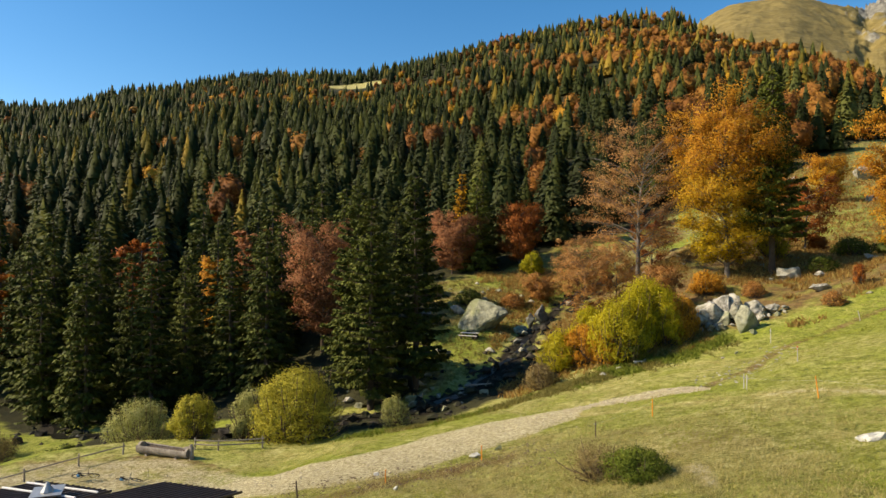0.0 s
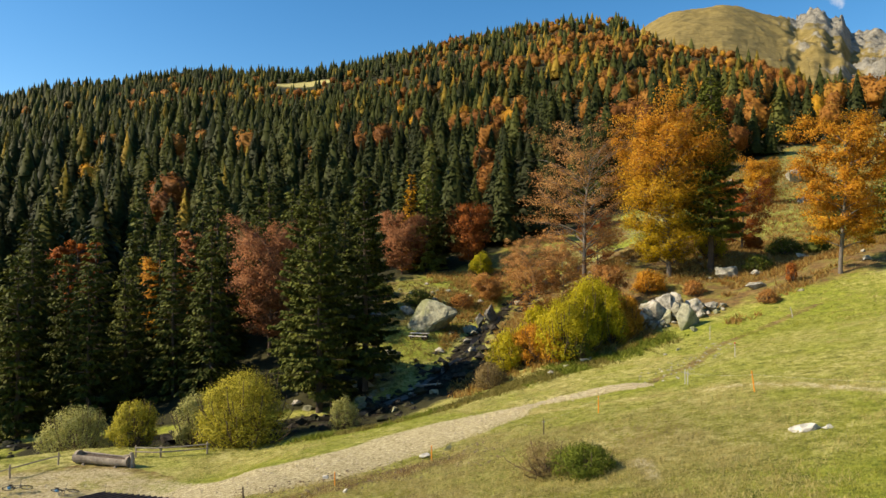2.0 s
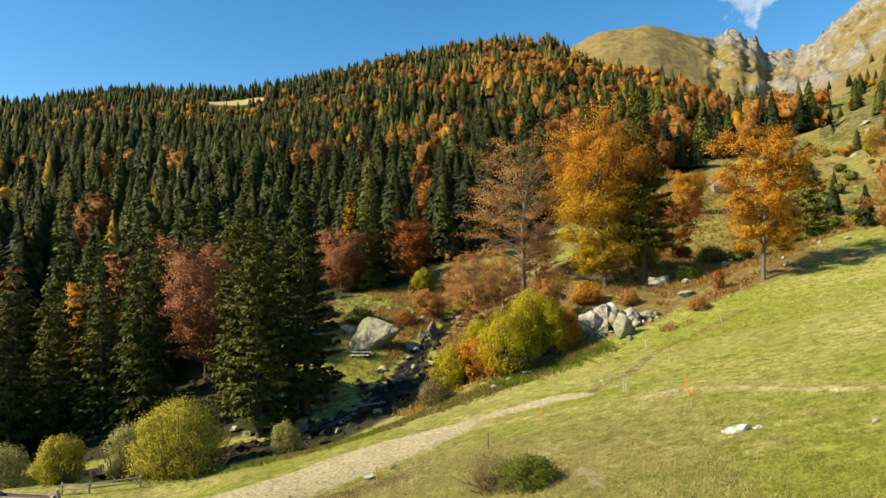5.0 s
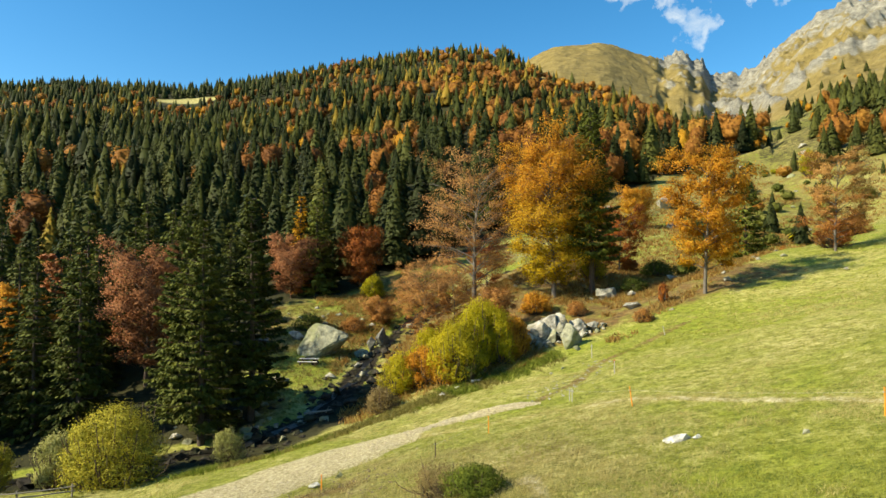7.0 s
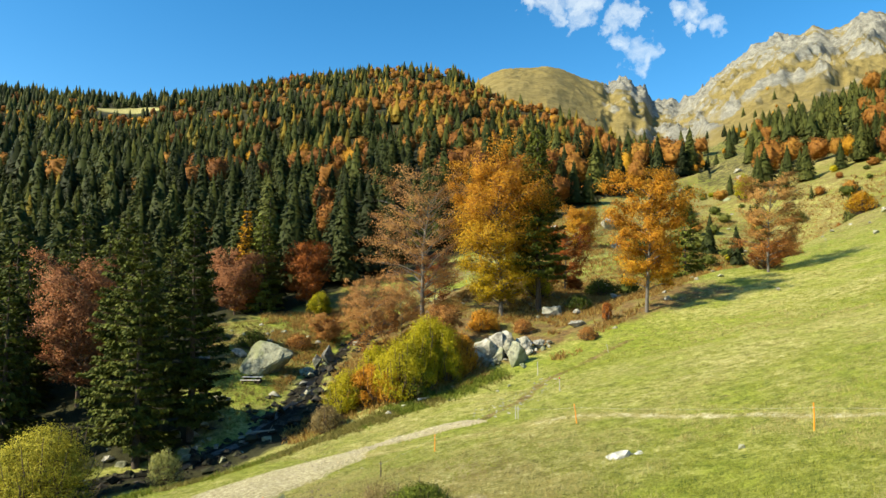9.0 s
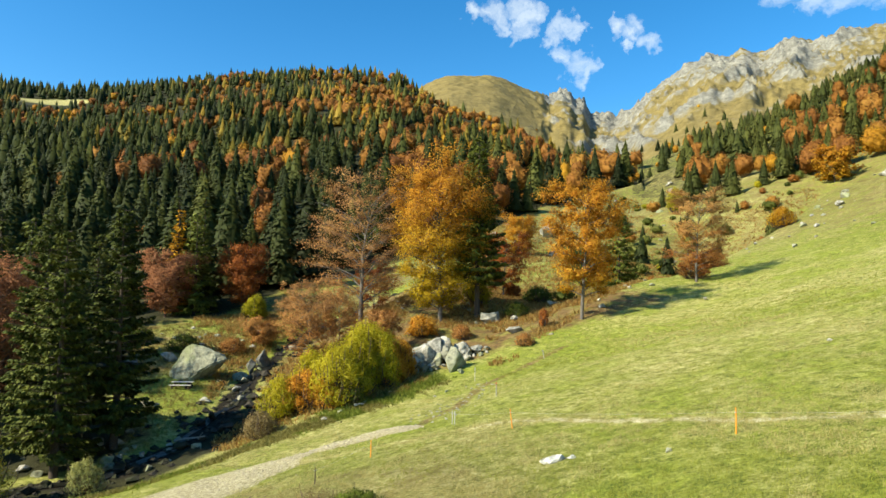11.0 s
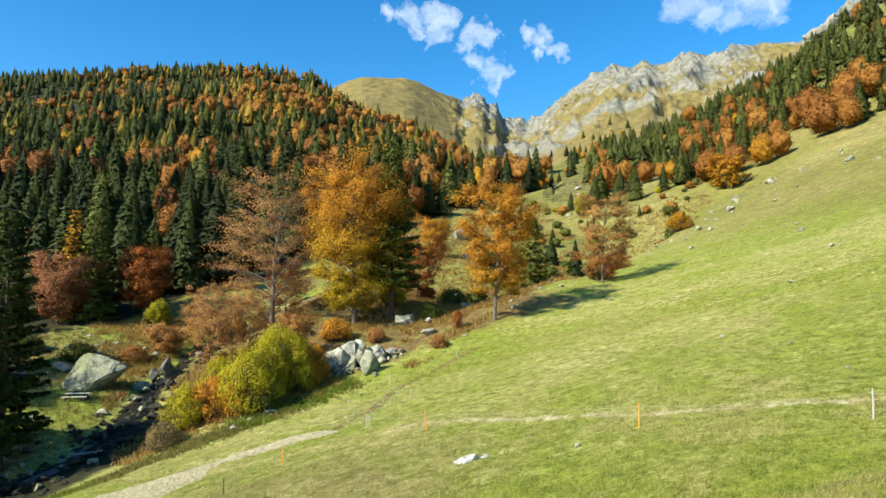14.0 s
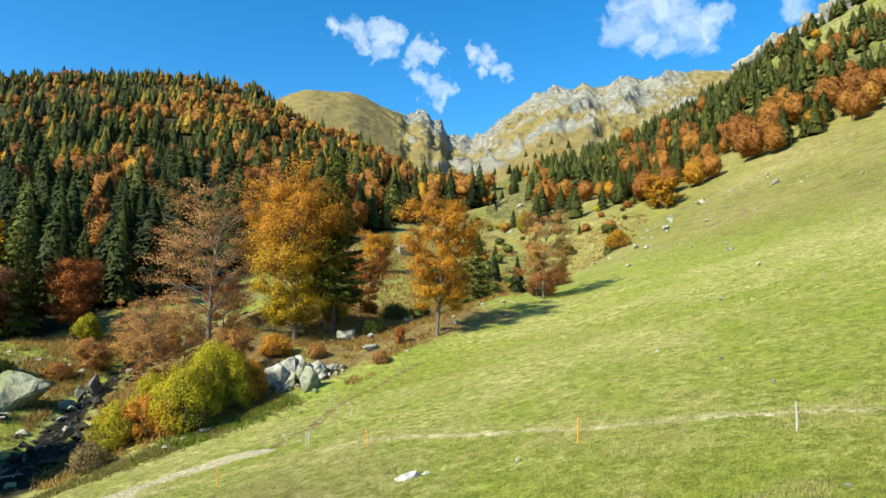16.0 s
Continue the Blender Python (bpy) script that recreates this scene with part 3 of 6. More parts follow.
class Bag:
    """Gathers triangles of one mesh."""
    def __init__(self):
        self.v, self.f, self.n = [], [], 0

    def add(self, v, f):
        self.v.append(np.asarray(v, float))
        self.f.append(np.asarray(f, int) + self.n)
        self.n += len(v)

    def arrays(self):
        return np.concatenate(self.v), np.concatenate(self.f)


def spruce_far(h, n, size, g, fat=1.0):
    """A small spruce: a dense narrow cone of short drooping boughs round a dark core, longest at the foot."""
    b = Bag()
    R = fat * h * g.uniform(0.155, 0.215)
    bend = g.uniform(0.74, 0.95)
    tiers = int(g.integers(9, 14))
    t = 1 - (1 - g.uniform(0.0, 0.995, n)) ** 0.56
    t = np.clip((np.floor(t * tiers) + 0.5 + g.normal(0, 0.32, n)) / tiers, 0, 0.99)
    a = g.uniform(0, 2 * math.pi, n)
    lump = 1 + 0.10 * np.sin(3 * a + g.uniform(0, 6) + 9 * t) + 0.08 * np.sin(2 * a - 17 * t + g.uniform(0, 6))
    out = R * (1 - t) ** bend * lump * g.uniform(0.80, 1.10, n) + 0.16
    ln = np.minimum(size * g.uniform(0.7, 1.3, n), out)
    ca, sa = np.cos(a), np.sin(a)
    z = h * (0.05 + 0.94 * t)
    tip = np.column_stack([out * ca, out * sa, z - ln * g.uniform(0.15, 0.75, n)])
    root = np.column_stack([(out - ln) * ca, (out - ln) * sa, z + 0.25 * ln])
    acr = np.column_stack([-sa, ca, g.uniform(-0.4, 0.3, n)]) * (ln * g.uniform(0.30, 0.55, n))[:, None]
    mid_p = root * 0.5 + tip * 0.5 - np.array([0, 0, 0.10]) * ln[:, None]
    if n > 250:
        v = np.stack([root, mid_p - acr, tip, mid_p + acr], 1).reshape(-1, 3)
        i = np.arange(n) * 4
        b.add(v, np.concatenate([np.stack([i, i + 1, i + 2], 1), np.stack([i, i + 2, i + 3], 1)]))
    else:
        v = np.stack([root - acr, tip, root + acr], 1).reshape(-1, 3)
        b.add(v, np.arange(3 * n).reshape(-1, 3))
    N = [np.repeat(np.column_stack([ca, sa, np.full(n, 0.28)]) + g.normal(0, 0.26, (n, 3)), len(v) // n, axis=0)]
    k = np.arange(7)
    w = k * 2 * math.pi / 7
    for q0, q1, rad in ((0.04, 0.55, 0.74), (0.30, 0.97, 0.56)):
        ringed = np.column_stack([rad * R * np.cos(w), rad * R * np.sin(w), np.full(7, h * q0)]) * np.column_stack([g.uniform(0.85, 1.15, (7, 2)), np.ones(7)])
        b.add(np.concatenate([[[0, 0, h * q1]], ringed]), np.stack([0 * k, k + 1, (k + 1) % 7 + 1], 1))
        N.append(np.concatenate([[[0, 0, 1.0]], np.column_stack([np.cos(w), np.sin(w), np.full(7, 0.25)])]))
    return (*b.arrays(), np.concatenate(N))


def cards(centres, normals, size, g, aspect=1.0):
    """Small four-cornered blades about the given centres."""
    n = len(centres)
    ref = g.normal(size=(n, 3))
    u = np.cross(normals, ref)
    u /= np.linalg.norm(u, axis=1)[:, None] + 1e-9
    w = np.cross(normals, u)
    s = (size * g.uniform(0.6, 1.3, n))[:, None]
    j = g.uniform(0.6, 1.2, (4, n, 1))
    fold = normals * s * g.uniform(-0.25, 0.25, (n, 1))
    v = np.stack([centres - u * s * j[0], centres + w * s * aspect * j[1] + fold, centres + u * s * j[2], centres - w * s * aspect * j[3] + fold], 1).reshape(-1, 3)
    i = np.arange(n) * 4
    f = np.concatenate([np.stack([i, i + 2, i + 1], 1), np.stack([i, i + 3, i + 2], 1)])
    return v, f


def crown_far(h, n, size, g, wide=0.32, low=0.12):
    """A small broadleaf crown: leafy billows over a rounded, lumpy mass."""
    lobes = int(g.integers(13, 19))
    q = (np.arange(lobes) + 0.5) / lobes
    lz = 1 - 1.7 * q + g.uniform(-0.08, 0.08, lobes)
    la = np.arange(lobes) * 2.399 + g.uniform(-0.4, 0.4, lobes)
    lr = np.sqrt(np.clip(1 - lz ** 2, 0, 1))
    cen = np.column_stack([lr * np.cos(la), lr * np.sin(la), lz])
    cen /= np.linalg.norm(cen, axis=1)[:, None]
    big = g.uniform(0.16, 0.34, lobes)

    def billow(d):
        near = np.exp((d @ cen.T - 1) / 0.075) * big
        k = near.argmax(1)
        return 0.78 + near.max(1), d * 0.75 + (d - cen[k]) * 1.5
    egg = np.array([wide * h, wide * h, h * (0.95 - low) / 2])
    mid = np.array([0, 0, h * (0.95 + low) / 2])
    d = g.normal(size=(n, 3))
    d /= np.linalg.norm(d, axis=1)[:, None]
    R, nor = billow(d)
    p = mid + d * egg * (R * g.uniform(0.90, 1.06, n))[:, None]
    nor = nor + g.normal(size=(n, 3)) * 0.25
    flat = nor + g.normal(size=(n, 3)) * 0.35
    v, f = cards(p, flat / np.linalg.norm(flat, axis=1)[:, None], np.full(n, size), g)
    rows, cols = (9, 14) if n > 200 else (6, 9)
    th, ph = np.meshgrid(np.linspace(0.06, math.pi - 0.06, rows), np.arange(cols) * 2 * math.pi / cols, indexing="ij")
    cd = np.stack([np.sin(th) * np.cos(ph), np.sin(th) * np.sin(ph), np.cos(th)], -1).reshape(-1, 3)
    cR, cn = billow(cd)
    cv = mid + cd * egg * (0.86 * cR * g.uniform(0.92, 1.04, len(cd)))[:, None]
    i = (np.arange(rows - 1)[:, None] * cols + np.arange(cols)[None]).ravel()
    j = (np.arange(rows - 1)[:, None] * cols + (np.arange(cols)[None] + 1) % cols).ravel()
    cf = np.concatenate([np.stack([i, i + cols, j + cols], 1), np.stack([i, j + cols, j], 1)])
    return np.concatenate([v, cv]), np.concatenate([f, cf + len(v)]), np.concatenate([np.repeat(nor, 4, axis=0), cn])


def scatter_many(name, protos, xs, ys, scale, tint, mats, label, category):
    """One object out of many small trees (too many to count)."""
    g = np.random.default_rng(len(xs))
    zs = ground_height(xs, ys) - 0.4
    V, F, T, N = [], [], [], []
    base = 0
    which = g.integers(0, len(protos), len(xs))
    for k, (pv, pf, pn) in enumerate(protos):
        sel = np.where(which == k)[0]
        if not len(sel):
            continue
        a = g.uniform(0, 2 * math.pi, len(sel))
        ca, sn, s = np.cos(a), np.sin(a), scale[sel]
        x = pv[None, :, 0] * ca[:, None] - pv[None, :, 1] * sn[:, None]
        y = pv[None, :, 0] * sn[:, None] + pv[None, :, 1] * ca[:, None]
        wide = g.uniform(0.85, 1.2, len(sel))
        v = np.stack([x * (s * wide)[:, None] + xs[sel][:, None], y * (s * wide)[:, None] + ys[sel][:, None], pv[None, :, 2] * s[:, None] + zs[sel][:, None]], -1)
        f = pf[None] + (np.arange(len(sel)) * len(pv))[:, None, None] + base
        nx = pn[None, :, 0] * ca[:, None] - pn[None, :, 1] * sn[:, None]
        ny = pn[None, :, 0] * sn[:, None] + pn[None, :, 1] * ca[:, None]
        nv = np.stack([nx, ny, np.broadcast_to(pn[None, :, 2], nx.shape)], -1).reshape(-1, 3)
        N.append(nv / (np.linalg.norm(nv, axis=1)[:, None] + 1e-6))
        V.append(v.reshape(-1, 3))
        F.append(f.reshape(-1, 3))
        T.append(np.repeat(tint[sel], len(pv)))
        base += len(sel) * len(pv)
    me = mesh_from(name, np.concatenate(V), np.concatenate(F), mats, False, np.concatenate(T), None, np.concatenate(N))
    return tagged(new(name, me), label, category, kind="stuff")


# far woods on the big mountain and on the other slope
def wood_sites(az0, az1, r0, r1, gap0, gap1, g, rows_apart=0.9):
    xs, ys = [], []
    r = r0
    while r < r1:
        gap = gap0 + gap1 * r
        apart = 0.9 + (rows_apart - 0.9) * float(smooth(140, 520, r))
        n = int(radians(az1 - az0) * r / gap)
        a = np.radians(az0 + (np.arange(n) + g.uniform(0, 1, n)) * (az1 - az0) / n)
        rr = r + g.uniform(-0.5, 0.5, n) * gap * apart
        xs.append(rr * np.sin(a))
        ys.append(rr * np.cos(a))
        r += gap * apart
    return np.concatenate(xs), np.concatenate(ys)


def slope_sites(az0, az1, r0, r1, side, up, g):
    """Trees stood in ranks up a slope, closer together where it is steeper."""
    xs, ys = [], []
    r = r0
    test = np.radians(np.linspace(az0, az1, 24))
    while r < r1:
        z0 = ground_height(r * np.sin(test), r * np.cos(test), False)
        z1 = ground_height((r + 20) * np.sin(test), (r + 20) * np.cos(test), False)
        steep = np.clip((z1 - z0) / 20 - (z0 - 16) / r, 0.04, 1)
        step = float(np.clip(up / np.median(steep), 7, 24))
        n = int(radians(az1 - az0) * r / side)
        a = np.radians(az0 + (np.arange(n) + g.uniform(0, 1, n)) * (az1 - az0) / n)
        rr = r + g.uniform(-0.5, 0.5, n) * step
        xs.append(rr * np.sin(a))
        ys.append(rr * np.cos(a))
        r += step
    return np.concatenate(xs), np.concatenate(ys)


wx, wy = wood_sites(-52, 40.5, 104, 138, 7.4, 0.0058, rng, 1.25)
w2 = slope_sites(-46, 40.5, 140, 1480, 8.2, 3.0, rng)
wx, wy = np.concatenate([wx, w2[0]]), np.concatenate([wy, w2[1]])
waz = np.degrees(np.arctan2(wx, wy))
wr = np.hypot(wx, wy)
foot_r, crest_r = np.interp(waz, FOOT_AZ, FOOT_R), np.interp(waz, RIDGE_AZ, RIDGE_R)
keep = (wr > foot_r + 6) & (wr < crest_r + 25)
keep &= ~((waz > 29) & (wr < 235))
keep &= ~((np.abs(waz + 7.8) < 2.4) & (wr > 985) & (wr < 1170))
keep &= rng.uniform(0, 1, len(wx)) < 0.96 - 0.15 * smooth(-6, 8, waz) * (wr > 250)
wx, wy, waz, wr, foot_r, crest_r = wx[keep], wy[keep], waz[keep], wr[keep], foot_r[keep], crest_r[keep]
up_t = (wr - foot_r) / (crest_r - foot_r)
patch = fbm(wx * 0.012, wy * 0.012, 3, 71) * 0.5
p_leaf = 0.07 + 0.44 * smooth(-4, 15, waz) * smooth(0.10, 0.36, up_t) + 0.12 * smooth(12, 20, waz) * smooth(0.0, 0.15, up_t) + 0.62 * np.exp(-((waz + 10) / 7) ** 2 - ((up_t - 0.66) / 0.12) ** 2) + 0.10 * smooth(17, 24, waz)
p_leaf = np.clip(p_leaf + patch * 0.75 * (p_leaf > 0.15) + 0.12 * patch, 0, 0.93)
pick = rng.uniform(0, 1, len(wx))
leafy = pick < p_leaf
golden = leafy & (rng.uniform(0, 1, len(wx)) < 0.16 + 0.34 * (waz < -5))
larch_more = ~leafy & (rng.uniform(0, 1, len(wx)) < 0.03 + 0.32 * smooth(2, 17, waz) * smooth(0.2, 0.5, (wr - foot_r) / (crest_r - foot_r)))
larch = golden & (rng.uniform(0, 1, len(wx)) < 0.55)
golden = golden & ~larch
larch = larch | larch_more
leafy = leafy | larch_more
W_LARCH = leaf_material("wood_larch_needles", [(0.10, 0.085, 0.014), (0.17, 0.135, 0.022), (0.25, 0.18, 0.030), (0.34, 0.225, 0.036)], 0.25, True, 0.25)
tint = np.clip(rng.normal(0.42, 0.30, len(wx)) + 0.32 * smooth(0, 18, waz) * smooth(0.05, 0.4, up_t), 0, 1)

PC = [spruce_far(20, 760, 0.92, rng, 1.36) for _ in range(8)]
PN = [spruce_far(20, 480, 1.12, rng, 1.40) for _ in range(10)]
PF = [spruce_far(20, 230, 1.7, rng, 1.46) for _ in range(10)]
PV = [spruce_far(20, 90, 2.6, rng, 1.55) for _ in range(10)]
LC = [crown_far(16, 640, 0.35, rng, 0.33) for _ in range(6)]
LN = [crown_far(16, 540, 0.36, rng, 0.33) for _ in range(8)]
LF = [crown_far(15, 280, 0.46, rng, 0.36) for _ in range(8)]
LV = [crown_far(15, 70, 0.9, rng, 0.38) for _ in range(8)]


def wood(nm, x, y, sel, protos, mats, label, lo, hi, tones):
    if sel.sum():
        scatter_many(nm, protos, x[sel], y[sel], rng.uniform(lo, hi, sel.sum()), tones[sel], mats, label, "trees")


clearing = (wx > -16) & (wx < 14) & (wy < 121)
close = (wr < 128) & ~clearing          # these stand as single trees further down
frontwood = (wr < 230) & ~close & ~clearing
nearwood = (wr >= 230) & (wr < 340)
farwood = (wr >= 340) & (wr < 760)
crestwood = wr >= 760
SP, BE, LA, MA = "spruce wood covering the mountain slope", "autumn beech wood on the mountain slope", "larches scattered over the mountain slope", "trees scattered over the mountain slope"
for tier, zone, cone_set, ball_set, lo, hi in (("lowest", frontwood, PC, LC, 0.62, 1.3), ("lower", nearwood, PN, LN, 0.62, 1.42), ("middle", farwood, PF, LF, 0.62, 1.48), ("upper", crestwood, PV, LV, 0.6, 1.3)):
    wood("spruce_wood", wx, wy, ~leafy & zone, cone_set, [W_NEEDLE], "dark green " + SP.replace("the mountain", "the " + tier + " mountain"), lo, hi, tint)
    wood("larch_wood", wx, wy, larch & zone, cone_set, [W_LARCH], "yellow-green " + LA.replace("the mountain", "the " + tier + " mountain"), lo, hi * 0.9, tint)
    wood("beech_wood", wx, wy, leafy & ~golden & ~larch & zone, ball_set, [W_RUST], "rust-brown " + BE.replace("the mountain", "the " + tier + " mountain"), lo * 0.95, hi * 0.9, np.clip(tint - 0.22, 0, 1))
    wood("maple_wood", wx, wy, golden & zone, ball_set, [W_GOLD], "golden-brown " + MA.replace("the mountain", "the " + tier + " mountain"), lo * 0.9, hi * 0.85, tint * 0.7)

# the other slope, above the meadow, and the basin at the valley's head
sx, sy = slope_sites(38, 84, 232, 640, 6.4, 2.2, rng)
saz, sr = np.degrees(np.arctan2(sx, sy)), np.hypot(sx, sy)
edge_r = np.interp(saz, EDGE_AZ, EDGE_R)
top_r = np.interp(saz, RIGHT_AZ, RIGHT_R)
st = (sr - edge_r) / (top_r - edge_r)
dens = np.where(saz < 50, smooth(41, 50, saz) * 0.75, 0.94) * (1 - 0.75 * smooth(0.70, 0.98, st) * (saz > 60))
dens = dens * (1 - 0.8 * smooth(0.25, 0.5, fbm(sx * 0.012, sy * 0.012, 3, 91)) * (saz > 62))
sk = (st > 0.01) & (st < 1.02) & (rng.uniform(0, 1, len(sx)) < dens)
sx, sy, st, saz = sx[sk], sy[sk], st[sk], saz[sk]
s_leaf = rng.uniform(0, 1, len(sx)) < np.clip(0.72 - 3.0 * st, 0.05, 0.9) + 0.26 * fbm(sx * 0.02, sy * 0.02, 2, 95)
s_gold = s_leaf & (rng.uniform(0, 1, len(sx)) < 0.06)
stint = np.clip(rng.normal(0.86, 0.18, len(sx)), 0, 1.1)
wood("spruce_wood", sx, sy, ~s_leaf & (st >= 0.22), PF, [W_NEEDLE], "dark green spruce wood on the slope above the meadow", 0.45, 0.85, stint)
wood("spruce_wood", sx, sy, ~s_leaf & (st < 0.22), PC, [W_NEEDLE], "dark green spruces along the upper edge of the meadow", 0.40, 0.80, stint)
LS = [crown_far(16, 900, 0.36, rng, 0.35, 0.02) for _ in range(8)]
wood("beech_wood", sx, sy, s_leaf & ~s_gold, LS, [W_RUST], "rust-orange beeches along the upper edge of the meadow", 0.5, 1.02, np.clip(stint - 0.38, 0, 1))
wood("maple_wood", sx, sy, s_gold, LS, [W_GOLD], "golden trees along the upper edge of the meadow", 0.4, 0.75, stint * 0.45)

bx, by = wood_sites(27, 58, 330, 1150, 13, 0.014, rng)
baz, br = np.degrees(np.arctan2(bx, by)), np.hypot(bx, by)
b_keep = (br > np.interp(baz, RIDGE_AZ, RIDGE_R) + 60) | (baz > 38.5)
b_keep &= (baz < 46) | (br > np.interp(baz, RIGHT_AZ, RIGHT_R) + 120)
b_keep &= rng.uniform(0, 1, len(bx)) < (0.55 - 0.5 * smooth(500, 1100, br)) * (0.5 + 0.8 * (fbm(bx * 0.01, by * 0.01, 2, 97) > 0))
bx, by = bx[b_keep], by[b_keep]
b_leaf = rng.uniform(0, 1, len(bx)) < 0.35
btint = rng.uniform(0, 1, len(bx))
wood("spruce_wood", bx, by, ~b_leaf, PF, [W_NEEDLE], "scattered spruces in the high basin", 0.35, 0.85, btint)
wood("larch_wood", bx, by, b_leaf, LF, [W_GOLD], "scattered golden trees in the high basin", 0.3, 0.7, btint)

# scrub over the valley pasture
vx, vy = wood_sites(27, 56, 112, 420, 4.2, 0.010, rng, 1.0)
v_lip, v_side, _ = along(LIP, vx, vy)
v_az, v_r = np.degrees(np.arctan2(vx, vy)), np.hypot(vx, vy)
v_keep = (v_side < 0) & (v_lip > 8) & (v_r < np.interp(v_az, EDGE_AZ, EDGE_R) + 30) & (rng.uniform(0, 1, len(vx)) < 0.55)
v_keep &= (fbm(vx * 0.03, vy * 0.03, 2, 15) > -0.25)
vx, vy = vx[v_keep], vy[v_keep]
v_kind = rng.uniform(0, 1, len(vx))
v_tint = rng.uniform(0, 1, len(vx))
VS = [crown_far(4, 200, 0.26, rng, 0.50, 0.05) for _ in range(6)]
W_LIME = leaf_material("wood_yellow_green_leaves", LIME, 0.3, True, 0.2)
W_OLIVE = leaf_material("wood_olive_leaves", [(0.05, 0.065, 0.012), (0.09, 0.105, 0.02), (0.15, 0.155, 0.035), (0.20, 0.20, 0.05)], 0.25, True, 0.2)
wood("beech_scrub", vx, vy, v_kind < 0.3, VS, [W_RUST], "low rust-brown scrub scattered over the valley pasture", 0.4, 1.2, v_tint)
wood("green_scrub", vx, vy, (v_kind >= 0.3) & (v_kind < 0.82), VS, [W_OLIVE], "low olive-green scrub scattered over the valley pasture", 0.35, 1.0, v_tint)
wood("yellow_scrub", vx, vy, (v_kind >= 0.82) & (v_kind < 0.88), VS, [W_LIME], "yellow-green bushes scattered over the valley pasture", 0.4, 0.8, v_tint * 0.6)
wood("young_spruces", vx, vy, v_kind >= 0.88, PF, [W_NEEDLE], "young spruces scattered over the valley pasture", 0.15, 0.5, v_tint)

# ---- single trees and shrubs ----
def thing(name, x, y, z, label, category, group="", turn=0.0):
    ob = new(name)
    ob.empty_display_size = 0.3
    ob.matrix_world = pose(x, y, z, 0, 0, turn)
    return tagged(ob, label, category, group)


def part_mesh(name, me, parent, label=""):
    ob = new(name, me)
    ob.parent = parent
    if label:
        ob["label"] = label
    return ob


def part(name, bm, mat, parent, label=""):
    me = bpy.data.meshes.new(name)
    bm.to_mesh(me)
    bm.free()
    me.materials.append(mat)
    return part_mesh(name, me, parent, label)


def tube(points, radii, sides=6):
    """A tapered tube through the points."""
    pts = np.asarray(points, float)
    n = len(pts)
    tang = np.gradient(pts, axis=0)
    tang /= np.linalg.norm(tang, axis=1)[:, None] + 1e-9
    ref = np.where(np.abs(tang[:, 2:3]) > 0.9, np.array([[1.0, 0, 0]]), np.array([[0, 0, 1.0]]))
    u = np.cross(tang, ref)
    u /= np.linalg.norm(u, axis=1)[:, None] + 1e-9
    w = np.cross(tang, u)
    a = np.arange(sides) * 2 * math.pi / sides
    ringv = pts[:, None] + np.asarray(radii)[:, None, None] * (u[:, None] * np.cos(a)[None, :, None] + w[:, None] * np.sin(a)[None, :, None])
    i = np.arange(n - 1)[:, None] * sides
    k = np.arange(sides)[None]
    p, q = (i + k), (i + (k + 1) % sides)
    f = np.concatenate([np.stack([p, q, q + sides], -1).reshape(-1, 3), np.stack([p, q + sides, p + sides], -1).reshape(-1, 3)])
    return ringv.reshape(-1, 3), f


